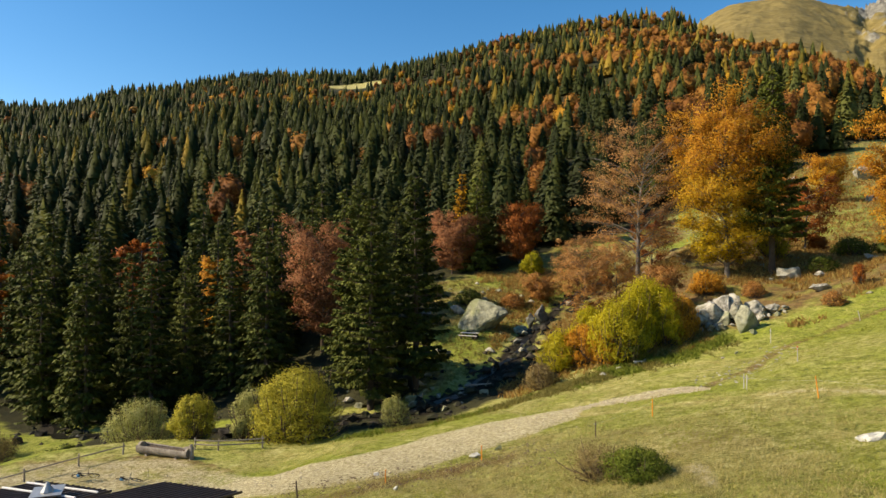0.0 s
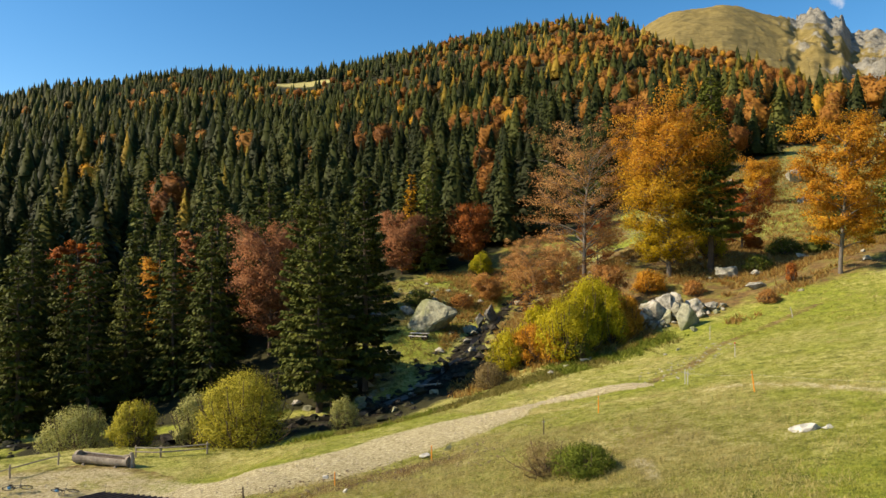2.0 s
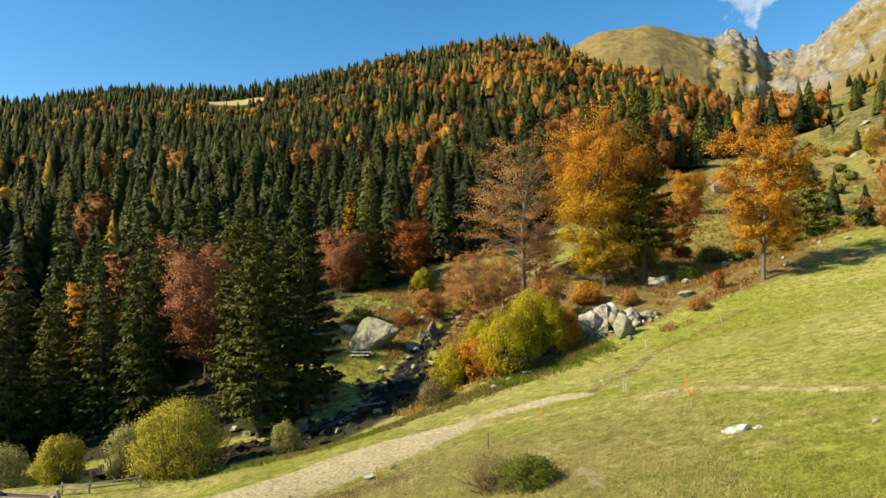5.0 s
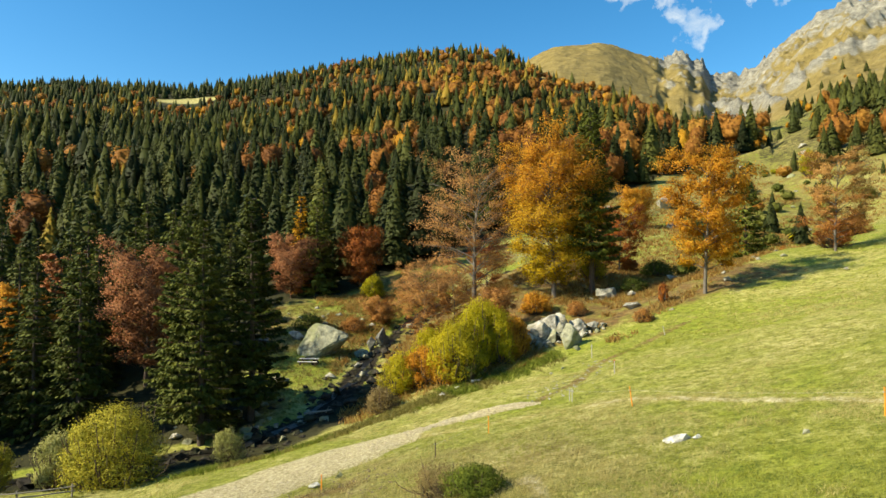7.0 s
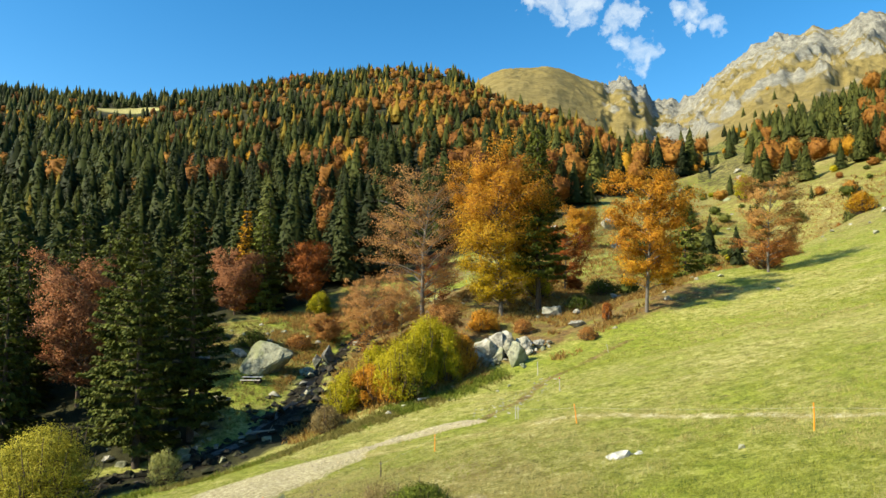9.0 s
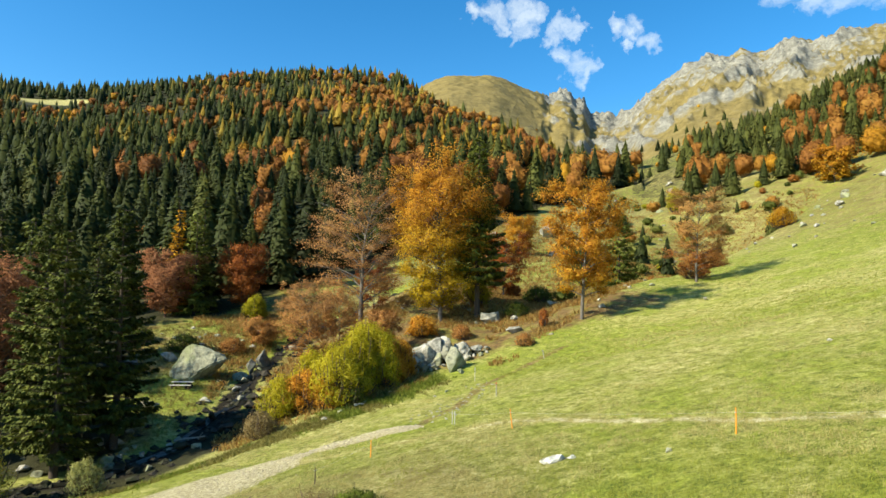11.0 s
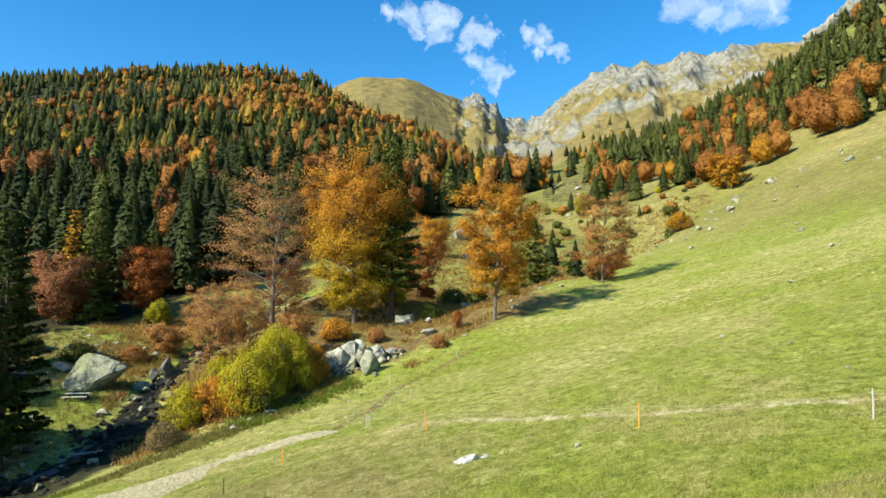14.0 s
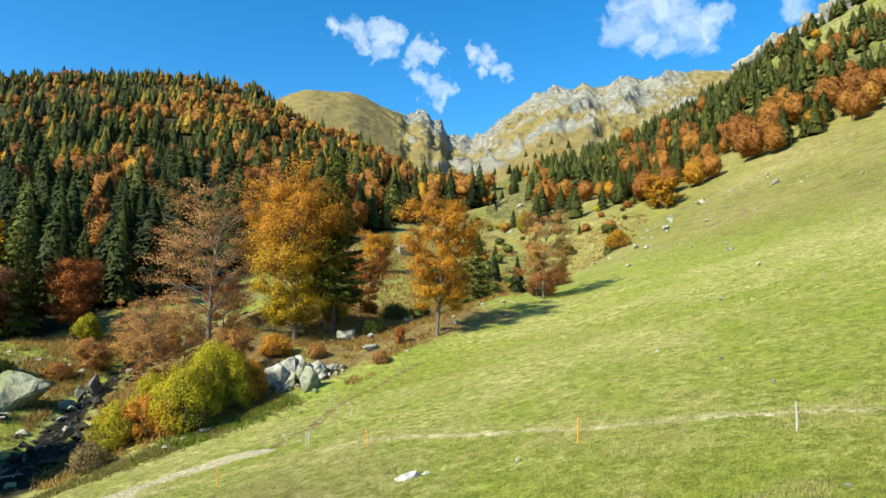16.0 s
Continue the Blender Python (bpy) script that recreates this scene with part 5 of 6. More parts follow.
SHRUBS = [
    (-13.3, 58.6, 6.6, 8.4, M_WILLOW, 6500, 0.15, "round yellow-green willow bush beside the gravel road"),
    (-18.2, 61.5, 5.4, 4.2, M_SILVER, 2800, 0.14, "pale green willow bush beside a yellower one"),
    (-28.6, 61.5, 4.8, 6.6, M_SILVER, 3200, 0.14, "pale grey-green willow bush behind a log trough"),
    (-22.2, 57.9, 4.2, 4.3, M_WILLOW, 2600, 0.14, "yellow-green willow bush behind a rail fence"),
    (-4.4, 60.3, 3.0, 3.2, M_SILVER, 1500, 0.11, "thin grey-green willow bush on the stream bank"),
    (12.0, 67.2, 4.6, 4.4, M_LIME, 2400, 0.17, "light green shrub by the stream"),
    (14.2, 66.3, 4.4, 4.4, M_ORANGE, 2200, 0.17, "orange autumn shrub among yellow-green ones"),
    (17.4, 64.6, 6.2, 6.4, M_LIME, 4600, 0.17, "large yellow-green shrub on the bank"),
    (21.7, 68.3, 7.0, 6.6, M_LIME, 4600, 0.18, "bright yellow shrub above the track"),
    (15.3, 68.6, 5.8, 4.6, M_LIME, 2600, 0.16, "yellow-green shrub in a hedge on the bank"),
    (19.6, 66.0, 6.9, 5.0, M_LIME, 3000, 0.16, "tall yellow-green shrub in a hedge on the bank"),
    (16.2, 64.2, 3.4, 3.6, M_ORANGE, 1500, 0.15, "low orange shrub at the foot of a hedge"),
    (18.4, 63.4, 3.2, 3.4, M_BUSH, 1300, 0.14, "low green shrub at the foot of a hedge"),
    (22.8, 66.2, 5.0, 3.8, M_LIME, 2000, 0.16, "yellow shrub in a hedge above the track"),
    (25.4, 68.4, 4.4, 3.4, M_ORANGE, 1900, 0.15, "reddish orange shrub beside pale rocks"),
    (23.6, 67.0, 4.2, 4.0, M_ORANGE, 2400, 0.17, "orange and yellow autumn shrub"),
    (25.6, 70.2, 4.2, 3.4, M_FADED, 1800, 0.13, "withered pink-brown shrub beside grey rocks"),
    (15.9, 115.5, 4.2, 4.4, M_LIME, 1800, 0.22, "light yellow-green bush before a rust-red beech"),
    (33.2, 82.0, 3.0, 4.5, M_ORANGE, 1600, 0.18, "rusty low shrub under a large beech"),
    (37.5, 78.5, 2.0, 3.2, M_FADED, 1000, 0.14, "low pink-brown shrub among rocks"),
    (45.2, 70.6, 2.6, 1.4, M_RUST, 700, 0.14, "small red-brown sapling in the rough pasture"),
    (40.0, 66.5, 1.6, 2.4, M_FADED, 800, 0.12, "low brown shrub in the rough pasture"),
    (48.0, 82.0, 2.4, 4.0, M_BUSH, 1300, 0.15, "low dark green bush in the gully"),
    (58.0, 92.0, 3.0, 6.0, M_BUSH, 1800, 0.18, "grey-green bushes beside the stony track"),
    (47.0, 92.5, 6.0, 5.0, M_LIME, 1900, 0.2, "yellow-green shrub beside a tall spruce"),
    (8.0, 26.9, 1.25, 3.0, M_BRIAR, 2600, 0.075, "low green briar patch on the slope"),
    (6.9, 28.2, 1.45, 3.4, M_STRAWY, 1900, 0.06, "dry brown weeds beside a green briar patch"),
    (9.6, 63.2, 2.8, 3.4, M_STRAWY, 1600, 0.12, "olive-brown broom bush on the bank above the stream"),
    (133.0, 106.0, 5.0, 6.2, M_PEACH, 1700, 0.26, "round golden-brown bush on the ridge of the meadow"),
    (76.5, 76.5, 4.0, 5.0, M_FADED, 1500, 0.18, "brown brush beside a broad beech"),
    (92.0, 88.0, 3.6, 6.0, M_FADED, 1500, 0.2, "grey-brown thorn brush at the meadow's edge"),
    (157.3, 165.6, 9.0, 6.0, M_LIME, 1800, 0.3, "bright yellow-green tree-like bush in the valley"),
    (4.0, 99.0, 2.6, 5.0, M_BUSH, 1300, 0.16, "low olive bushes on the clearing"),
    (-2.0, 104.0, 2.2, 5.0, M_BUSH, 1300, 0.16, "low olive bushes on the clearing"),
    (10.5, 98.0, 2.2, 4.0, M_FADED, 1100, 0.16, "low russet bracken on the clearing"),
    (-43.0, 62.0, 2.4, 5.0, M_STRAWY, 1300, 0.12, "dry brown brush in the pasture beyond the fence"),
    (-35.0, 60.0, 1.6, 4.0, M_BUSH, 1100, 0.12, "low green brush behind the rail fence"),
]
for k, (x, y, h, w, m, n, lf, lab) in enumerate(SHRUBS):
    plant("shrub", shrub_meshes(h * 1.04, w * 1.22, 100 + k, m, int(n * (4.6 if math.hypot(x, y) < 74 else 2.8)), lf * (0.57 if math.hypot(x, y) < 74 else 0.66)), x, y, lab, "shrub", names=ST)

# ---- rocks ----
def rock_mesh(seed, sx, sy, sz, mat, points=11, cuts=2, rough=0.05, name="rock"):
    """An angular stone: the hull of scattered points, its faces broken up and edges worn."""
    g = np.random.default_rng(seed)
    bm = bmesh.new()
    for _ in range(points):
        d = g.normal(size=3)
        d /= np.linalg.norm(d)
        d = np.sign(d) * np.abs(d) * g.uniform(0.72, 1.2)
        bm.verts.new((d[0] * sx / 2, d[1] * sy / 2, d[2] * sz / 2 + sz * 0.32))
    hull = bmesh.ops.convex_hull(bm, input=bm.verts)
    loose = [v for v in bm.verts if not v.link_faces]
    bmesh.ops.delete(bm, geom=loose, context="VERTS")
    size = (sx + sy + sz) / 3
    bmesh.ops.bevel(bm, geom=list(bm.edges), offset=0.018 * size, segments=1, affect="EDGES")
    if cuts:
        bmesh.ops.triangulate(bm, faces=bm.faces)
        bmesh.ops.subdivide_edges(bm, edges=list(bm.edges), cuts=cuts, use_grid_fill=True)
        for v in bm.verts:
            n = noise.fractal(Vector(v.co) * (2.2 / size) + Vector((seed, 0, 0)), 1.0, 2.0, 4)
            v.co += v.co.normalized() * n * rough * size
    me = bpy.data.meshes.new(name)
    bm.to_mesh(me)
    bm.free()
    me.materials.append(mat)
    return me


def rock(x, y, dims, seed, label, mat=None, turn=0.0, tilt=(0, 0), cuts=2, group="", name="rock", sink=0.0, category="rock", rough=0.07):
    ob = new(name, rock_mesh(seed, *dims, mat or M_ROCK, 13, cuts, rough))
    ob.matrix_world = pose(x, y, gz(x, y) - sink, tilt[0], tilt[1], turn)
    return tagged(ob, label, category, group)


def great_boulder(x, y):
    """A wedge: a broad sunny face, a ridge along the top and an overhang on one side."""
    shape = [(-4.3, -0.8, -0.3), (-3.6, -2.2, 0.0), (-2.0, -2.9, -0.3), (-0.8, -2.6, -0.4), (0.2, -0.6, -0.4), (1.0, 1.5, -0.3), (-4.2, -0.6, 1.3), (-2.7, -0.4, 3.6), (-1.5, 0.2, 5.2), (0.4, 0.2, 4.8),
             (2.6, -0.8, 4.1), (4.3, -0.9, 3.1), (3.6, 0.9, 3.3), (1.9, -2.5, 2.3), (-0.2, -3.1, 1.0), (-2.5, 2.4, 2.5), (0.0, 2.6, 3.8), (-3.0, 2.0, -0.3)]
    bm = bmesh.new()
    for p in shape:
        bm.verts.new(p)
    bmesh.ops.convex_hull(bm, input=bm.verts)
    bmesh.ops.bevel(bm, geom=list(bm.edges), offset=0.16, segments=2, affect="EDGES")
    bmesh.ops.triangulate(bm, faces=bm.faces)
    bmesh.ops.subdivide_edges(bm, edges=list(bm.edges), cuts=3, use_grid_fill=True)
    for v in bm.verts:
        n = noise.fractal(Vector(v.co) * 0.55, 1.0, 2.0, 5) + 0.5 * abs(noise.noise(Vector(v.co) * 0.9))
        v.co += (v.co - Vector((0, 0, 2))).normalized() * n * 0.26
    me = bpy.data.meshes.new("boulder")
    bm.to_mesh(me)
    bm.free()
    me.materials.append(M_ROCK)
    ob = new("boulder", me)
    ob.matrix_world = pose(x, y, gz(x, y) - 0.4, 0, 0, -16) @ Matrix.Diagonal((0.86, 0.86, 0.86, 1))
    return tagged(ob, "huge lichen-grey boulder with a dark overhang above a grass patch", "boulder")


great_boulder(5.6, 88.8)
rock(10.6, 88.6, (2.2, 1.8, 1.7), 4, "grey boulder leaning beside a huge boulder")
rock(13.9, 91.2, (3.0, 2.4, 3.4), 5, "upright dark grey split boulder among brown scrub", M_DARKROCK, tilt=(0, 8))
rock(12.2, 90.6, (1.8, 2.0, 3.0), 51, "upright dark grey boulder beside a split one", M_DARKROCK, tilt=(5, -8))
rock(2.0, 95.5, (3.2, 2.0, 1.6), 6, "pale flat-topped rock behind a huge boulder", M_PALE)
rock(5.0, 95.0, (2.6, 1.8, 1.5), 7, "pale flat-topped rock behind a huge boulder", M_PALE)
rock(-2.5, 93.0, (4.2, 2.0, 1.4), 8, "long grey slab in the shade", M_DARKROCK, tilt=(0, -14))
rock(9.5, 83.8, (1.5, 1.2, 0.9), 9, "pale stone lying in the grass below a boulder", M_PALE)
rock(-0.2, 79.5, (3.4, 1.2, 0.9), 10, "pale flat slab by the stream", M_PALE)
# broken rocks beside the yellow shrubs
rock(31.3, 66.4, (3.0, 2.4, 4.0), 11, "grey wedge-shaped boulder at the edge of the meadow", sink=0.7, tilt=(0, -24), turn=20, cuts=3, name="boulder", category="boulder")
rock(28.6, 72.0, (4.6, 3.4, 3.2), 12, "pale broken rock pile beside a shrub", M_PALE, cuts=3)
rock(32.0, 72.8, (4.2, 3.0, 2.8), 13, "grey-white broken rock beside a boulder", M_PALE, cuts=3)
rock(29.8, 69.6, (2.4, 2.0, 2.2), 14, "small grey rock in a broken pile", M_ROCK)
rock(34.0, 69.5, (1.6, 1.2, 1.0), 15, "small grey rock in the brown grass")
rock(42.3, 73.1, (2.6, 1.5, 1.1), 16, "pale flat stone in the rough pasture", M_PALE)
rock(44.0, 82.5, (3.4, 2.4, 3.0), 17, "pale grey boulder under the orange beech", M_PALE, cuts=3)
rock(46.5, 80.0, (1.8, 1.4, 1.0), 18, "pale stone beside a boulder", M_PALE)
rock(107.0, 165.0, (7.5, 5.5, 5.5), 19, "large pale boulder on the valley pasture", M_PALE, cuts=2)
rock(101.0, 168.0, (4.0, 3.0, 2.4), 20, "pale rock on the valley pasture", M_PALE)
rock(92.0, 91.0, (3.6, 2.6, 2.8), 21, "grey rock among thorn brush at the meadow's edge", M_ROCK)
rock(61.0, 97.0, (3.0, 2.4, 2.0), 22, "grey rock beside the stony track", M_ROCK)
rock(56.0, 85.0, (2.4, 1.6, 1.2), 23, "pale rock beside the stony track", M_PALE)
rock(17.9, 26.8, (1.7, 1.4, 0.85), 246, "pale weathered rock lying flat in the meadow grass", M_WHITE, sink=0.16, cuts=3, tilt=(14, -14), rough=0.16)
rock(18.3, 26.1, (0.6, 0.5, 0.26), 242, "small pale rock beside a larger one in the grass", M_WHITE, sink=0.06)
rock(20.4, 22.0, (0.38, 0.32, 0.28), 25, "small grey stone in the meadow grass", M_ROCK, sink=0.03)
rock(3.2, 37.5, (0.5, 0.4, 0.42), 26, "dark stone at the edge of the gravel road", M_ROCK)
rock(1.8, 36.6, (0.8, 0.5, 0.35), 27, "pale flat stone in the grass below the road", M_WHITE)
rock(-2.3, 31.6, (0.36, 0.3, 0.28), 28, "small white stone in the grass below the road", M_WHITE)
rock(-3.7, 36.3, (0.34, 0.3, 0.26), 29, "small white stone at the edge of the gravel road", M_WHITE)
for k, (x, y, a, b_, c) in enumerate(((27.4, 69.6, 2.6, 2.2, 2.2), (28.9, 70.4, 2.4, 2.2, 3.2), (30.4, 70.9, 2.8, 2.2, 4.2), (32.0, 70.6, 3.0, 2.4, 3.4), (33.6, 70.2, 2.8, 2.0, 2.4), (35.2, 69.6, 2.0, 1.6, 1.5), (29.4, 68.2, 1.6, 1.4, 1.4), (33.4, 68.2, 1.7, 1.3, 1.3), (28.2, 68.6, 1.3, 1.0, 1.0), (31.2, 69.2, 1.8, 1.5, 2.6), (36.6, 69.4, 1.0, 0.8, 0.8))):
    rock(x, y, (a, b_, c), 60 + k, "pale broken block in a rock pile beside shrubs", M_PALE, turn=37 * k, tilt=(7 * (k % 3) - 7, 6 * (k % 4) - 9), group="blocks of the rock pile", rough=0.13)
for k in range(26):
    rock(27.0 + 9.5 * ((k * 0.618) % 1), 67.6 + 2.6 * ((k * 0.414) % 1), (0.5 + 0.06 * (k % 9), 0.5 + 0.05 * (k % 7), 0.4 + 0.06 * (k % 5)), 90 + k, "small broken block fallen from a rock pile", M_PALE if k % 3 else M_ROCK, turn=53 * k, cuts=1, group="small blocks below the rock pile")
g_cr = np.random.default_rng(31)
for k in range(34):                        # crags along the top of the wooded slope
    a_, r_ = radians(61.0 + 13.0 * k / 33 + g_cr.uniform(-0.35, 0.35)), 640 + g_cr.uniform(-26, 12)
    rock(r_ * math.sin(a_), r_ * math.cos(a_), (float(g_cr.uniform(12, 30)), float(g_cr.uniform(10, 20)), float(g_cr.uniform(8, 19))), 400 + k, "rugged grey crag on the crest above the wood", M_CRAG, cuts=3, turn=float(g_cr.uniform(0, 360)), tilt=(float(g_cr.uniform(-10, 10)), float(g_cr.uniform(-10, 10))), group="crags on the crest", name="crag", category="rock", sink=3.0)
# stones of the meadow and of its upper edge
STONES = [rock_mesh(200 + k, 1.0, 0.8, 0.6, M_PALE if k % 2 else M_ROCK, 11, 0, 0.06) for k in range(8)]
STREAM_STONES = [rock_mesh(240 + k, 1.0, 0.8, 0.6, M_WET_SHADED, 11, 0, 0.06) for k in range(6)]
MEADOW_STONES = [(65.3, 63.4, 1.1), (152.9, 104.4, 3.4), (170.2, 105.5, 4.4), (170.7, 84.2, 3.2), (144.9, 99.8, 3.2), (100.3, 57.2, 1.5), (81.1, 42.5, 1.1),
                 (61.5, 36.1, 0.9), (42.0, 30.0, 0.5), (38.8, 23.0, 0.45), (33.3, 16.9, 0.5), (21.4, 8.8, 0.3), (160, 109, 2.4), (139, 103, 1.6), (148, 108, 2.0),
                 (176, 100, 2.2), (182, 92, 2.0), (120, 80, 1.0), (16.6, 61.3, 0.9), (19.6, 62.5, 0.8), (22.4, 63.6, 0.7), (14.8, 60.2, 0.8), (26.5, 58.8, 0.6), (24.9, 57.9, 0.5)]
g_st = np.random.default_rng(5)


def stone(x, y, s, label, group, kinds=STONES):
    ob = new("stone", kinds[int(g_st.integers(0, len(kinds)))])
    ob.matrix_world = pose(x, y, gz(x, y) - 0.06 * s, float(g_st.uniform(-12, 12)), float(g_st.uniform(-12, 12)), float(g_st.uniform(0, 360))) @ Matrix.Diagonal((s, s, s, 1))
    return tagged(ob, label, "stone", group)


for x, y, s in MEADOW_STONES:
    stone(x, y, s, "pale stone lying in the meadow grass", "stones in the meadow")
for _ in range(46):
    t = g_st.uniform(0, 1)
    x, y = 96 + 92 * t + g_st.normal(0, 9), 96 + 20 * t + g_st.normal(0, 5) - 38 * g_st.uniform(0, 1) ** 3
    stone(x, y, float(g_st.uniform(0.5, 1.9)), "pale stone on the upper meadow", "stones on the upper meadow")
for _ in range(45):
    x, y = g_st.uniform(28, 75), g_st.uniform(60, 108)
    if y > 52 + 0.34 * x:
        stone(x, y, float(g_st.uniform(0.4, 1.5)), "pale stone in the rough brown pasture", "stones in the rough pasture")
for _ in range(38):
    a, r = radians(g_st.uniform(28, 46)), g_st.uniform(120, 330)
    stone(r * math.sin(a), r * math.cos(a), float(g_st.uniform(1.2, 4.0)), "pale boulder on the valley pasture", "boulders in the valley")
for _ in range(95):
    k = g_st.uniform(2.6, 9.2)
    i, f = int(k), k - int(k)
    px = STREAM[i] + (STREAM[i + 1] - STREAM[i]) * f
    stone(float(px[0] + g_st.normal(0, 2.4)), float(px[1] + g_st.normal(0, 2.4)), float(g_st.uniform(0.4, 2.2)), "wet stone in the stream bed, its shade put into its colour", "stones in the stream bed", STREAM_STONES if g_st.uniform() < 0.9 else STONES)
for _ in range(24):
    stone(float(-3 + g_st.normal(0, 4)), float(70 + g_st.normal(0, 2.6)), float(g_st.uniform(0.5, 1.6)), "stone on the bare ground under the spruces", "stones under the spruces")
for _ in range(27):
    stone(float(g_st.uniform(-4, 20)), float(g_st.uniform(88, 112)), float(g_st.uniform(0.5, 1.7)), "pale stone on the rough clearing", "stones on the clearing")

# rubble on the road, too small to count
def strewn(name, sites, lo, hi, mat, label, category="stones"):
    g = np.random.default_rng(len(sites))
    b = Bag()
    ico = np.array([(1, 0, 0), (-1, 0, 0), (0, 1, 0), (0, -1, 0), (0, 0, 1), (0, 0, -0.6)], float)
    tri = np.array([(0, 2, 4), (2, 1, 4), (1, 3, 4), (3, 0, 4), (2, 0, 5), (1, 2, 5), (3, 1, 5), (0, 3, 5)])
    zs = ground_height(sites[:, 0], sites[:, 1])
    for (x, y), z in zip(sites, zs):
        s = g.uniform(lo, hi) ** 1.0
        c = g.uniform(0, 6.28)
        v = ico * g.uniform(0.6, 1.2, (6, 1)) * s * np.array([1, 0.8, 0.55])
        v = np.column_stack([v[:, 0] * math.cos(c) - v[:, 1] * math.sin(c), v[:, 0] * math.sin(c) + v[:, 1] * math.cos(c), v[:, 2]])
        b.add(v + np.array([x, y, z + 0.1 * s]), tri)
    return tagged(new(name, mesh_from(name, *b.arrays(), [mat])), label, category, kind="stuff")


k = g_st.uniform(1.0, len(ROAD) - 1.01, 1700)
i = k.astype(int)
rp = ROAD[i] + (ROAD[i + 1] - ROAD[i]) * (k - i)[:, None]
M_RUBBLE = plain_material("road_rubble", (0.24, 0.20, 0.12), (0.50, 0.435, 0.30), 4, 0.95, 0.4)
strewn("road_rubble", rp[:, :2] + g_st.normal(size=(1700, 2)) * (rp[:, 2:] * 0.42 + 0.12), 0.03, 0.12, M_RUBBLE, "loose pale rubble on the gravel road")
k = g_st.uniform(0.6, 3.4, 90)
i = k.astype(int)
rp = TRACK[i] + (TRACK[i + 1] - TRACK[i]) * (k - i)[:, None]
strewn("track_rubble", rp[:, :2] + g_st.normal(size=(90, 2)) * 1.4, 0.05, 0.2, M_PALE, "pale stones strewn beside the grassy track")

M_DARKRUB = plain_material("earth_clods", (0.09, 0.065, 0.04), (0.22, 0.17, 0.11), 4, 0.95, 0.4)
# stones on the bank below the road
strewn("bank_rubble", np.column_stack([g_st.uniform(-9, 6, 500), g_st.uniform(32.0, 37.5, 500)]), 0.03, 0.13, M_DARKRUB, "earth clods and stones below the gravel road")

k = g_st.uniform(1.4, 9.4, 420)
i = k.astype(int)
sp = STREAM[i] + (STREAM[i + 1] - STREAM[i]) * (k - i)[:, None]
strewn("stream_rubble", sp[:, :2] + g_st.normal(size=(420, 2)) * 2.4, 0.15, 0.75, M_WET_SHADED, "wet rubble along the stream bed, its shade put into its colour")

# ---- stream ----
def water_material():
    m, nt, b = material("stream_water", 0.30, 0.2)
    co = where(nt)
    f = noise_tex(nt, 1.4, 4, 0.6, co)
    foam = ramp(nt, noise_tex(nt, 0.9, 6, 0.7, co), [(0.62, (0.012, 0.012, 0.009)), (0.74, (0.34, 0.35, 0.34))])
    nt.links.new(foam, b.inputs["Base Color"])
    bump(nt, b, f, 0.6, 0.12)
    return m


rows = []
for (x0, y0, z0), (x1, y1, z1) in zip(STREAM[1:11], STREAM[2:12]):
    for s in np.linspace(0, 1, 14, endpoint=False):
        rows.append((x0 + (x1 - x0) * s, y0 + (y1 - y0) * s))
rows = np.array(rows)
td = np.gradient(rows, axis=0)
td /= np.linalg.norm(td, axis=1)[:, None]
side_v = np.column_stack([td[:, 1], -td[:, 0]])
wob = fbm(rows[:, 0] * 0.2, rows[:, 1] * 0.2, 2, 3)
wid = 0.55 + 0.25 * wob
mid_line = rows + side_v * (0.7 * wob)[:, None]
wl_, wr_ = mid_line - side_v * wid[:, None], mid_line + side_v * wid[:, None]
wz = ground_height(mid_line[:, 0], mid_line[:, 1]) + 0.10
wv = np.concatenate([np.column_stack([wl_, wz]), np.column_stack([wr_, wz])])
nn = len(rows)
q = np.arange(nn - 1)
stream_me = mesh_from("stream", wv, np.stack([q, q + 1, q + 1 + nn, q + nn], 1)[:, ::-1], [water_material()], True)
tagged(new("stream", stream_me), "narrow mountain stream with white water among stones", "stream", kind="structure")

# ---- timber ----
M_WOOD = plain_material("weathered_wood", (0.16, 0.135, 0.105), (0.36, 0.31, 0.25), 7, 0.9, 0.5)
M_OLDLOG = plain_material("weathered_bark_log", (0.075, 0.058, 0.045), (0.40, 0.355, 0.29), 2.2, 0.9, 0.8)
M_DARKWOOD = plain_material("dark_wet_wood", (0.05, 0.035, 0.025), (0.13, 0.095, 0.065), 7, 0.85, 0.5)
M_NEWWOOD = plain_material("pale_planed_wood", (0.50, 0.45, 0.37), (0.70, 0.65, 0.56), 8, 0.8, 0.3)


def log_bm(p, q, r0, r1, sides=8, cap=True):
    """A round, slightly crooked pole from p to q."""
    p, q = Vector(p), Vector(q)
    bm = bmesh.new()
    n = 6
    d = (q - p).normalized()
    u = d.orthogonal().normalized()
    w = d.cross(u)
    rings = []
    for i in range(n):
        t = i / (n - 1)
        r = r0 + (r1 - r0) * t
        c = p.lerp(q, t) + (u * math.sin(t * 7 + p.x) + w * math.cos(t * 5 + p.y)) * r * 0.18
        rings.append([bm.verts.new(c + (u * math.cos(a) + w * math.sin(a)) * r) for a in (2 * math.pi * k / sides for k in range(sides))])
    for a, b in zip(rings[:-1], rings[1:]):
        for k in range(sides):
            bm.faces.new((a[k], a[(k + 1) % sides], b[(k + 1) % sides], b[k]))
    bm.faces.new(rings[0][::-1])
    bm.faces.new(rings[-1])
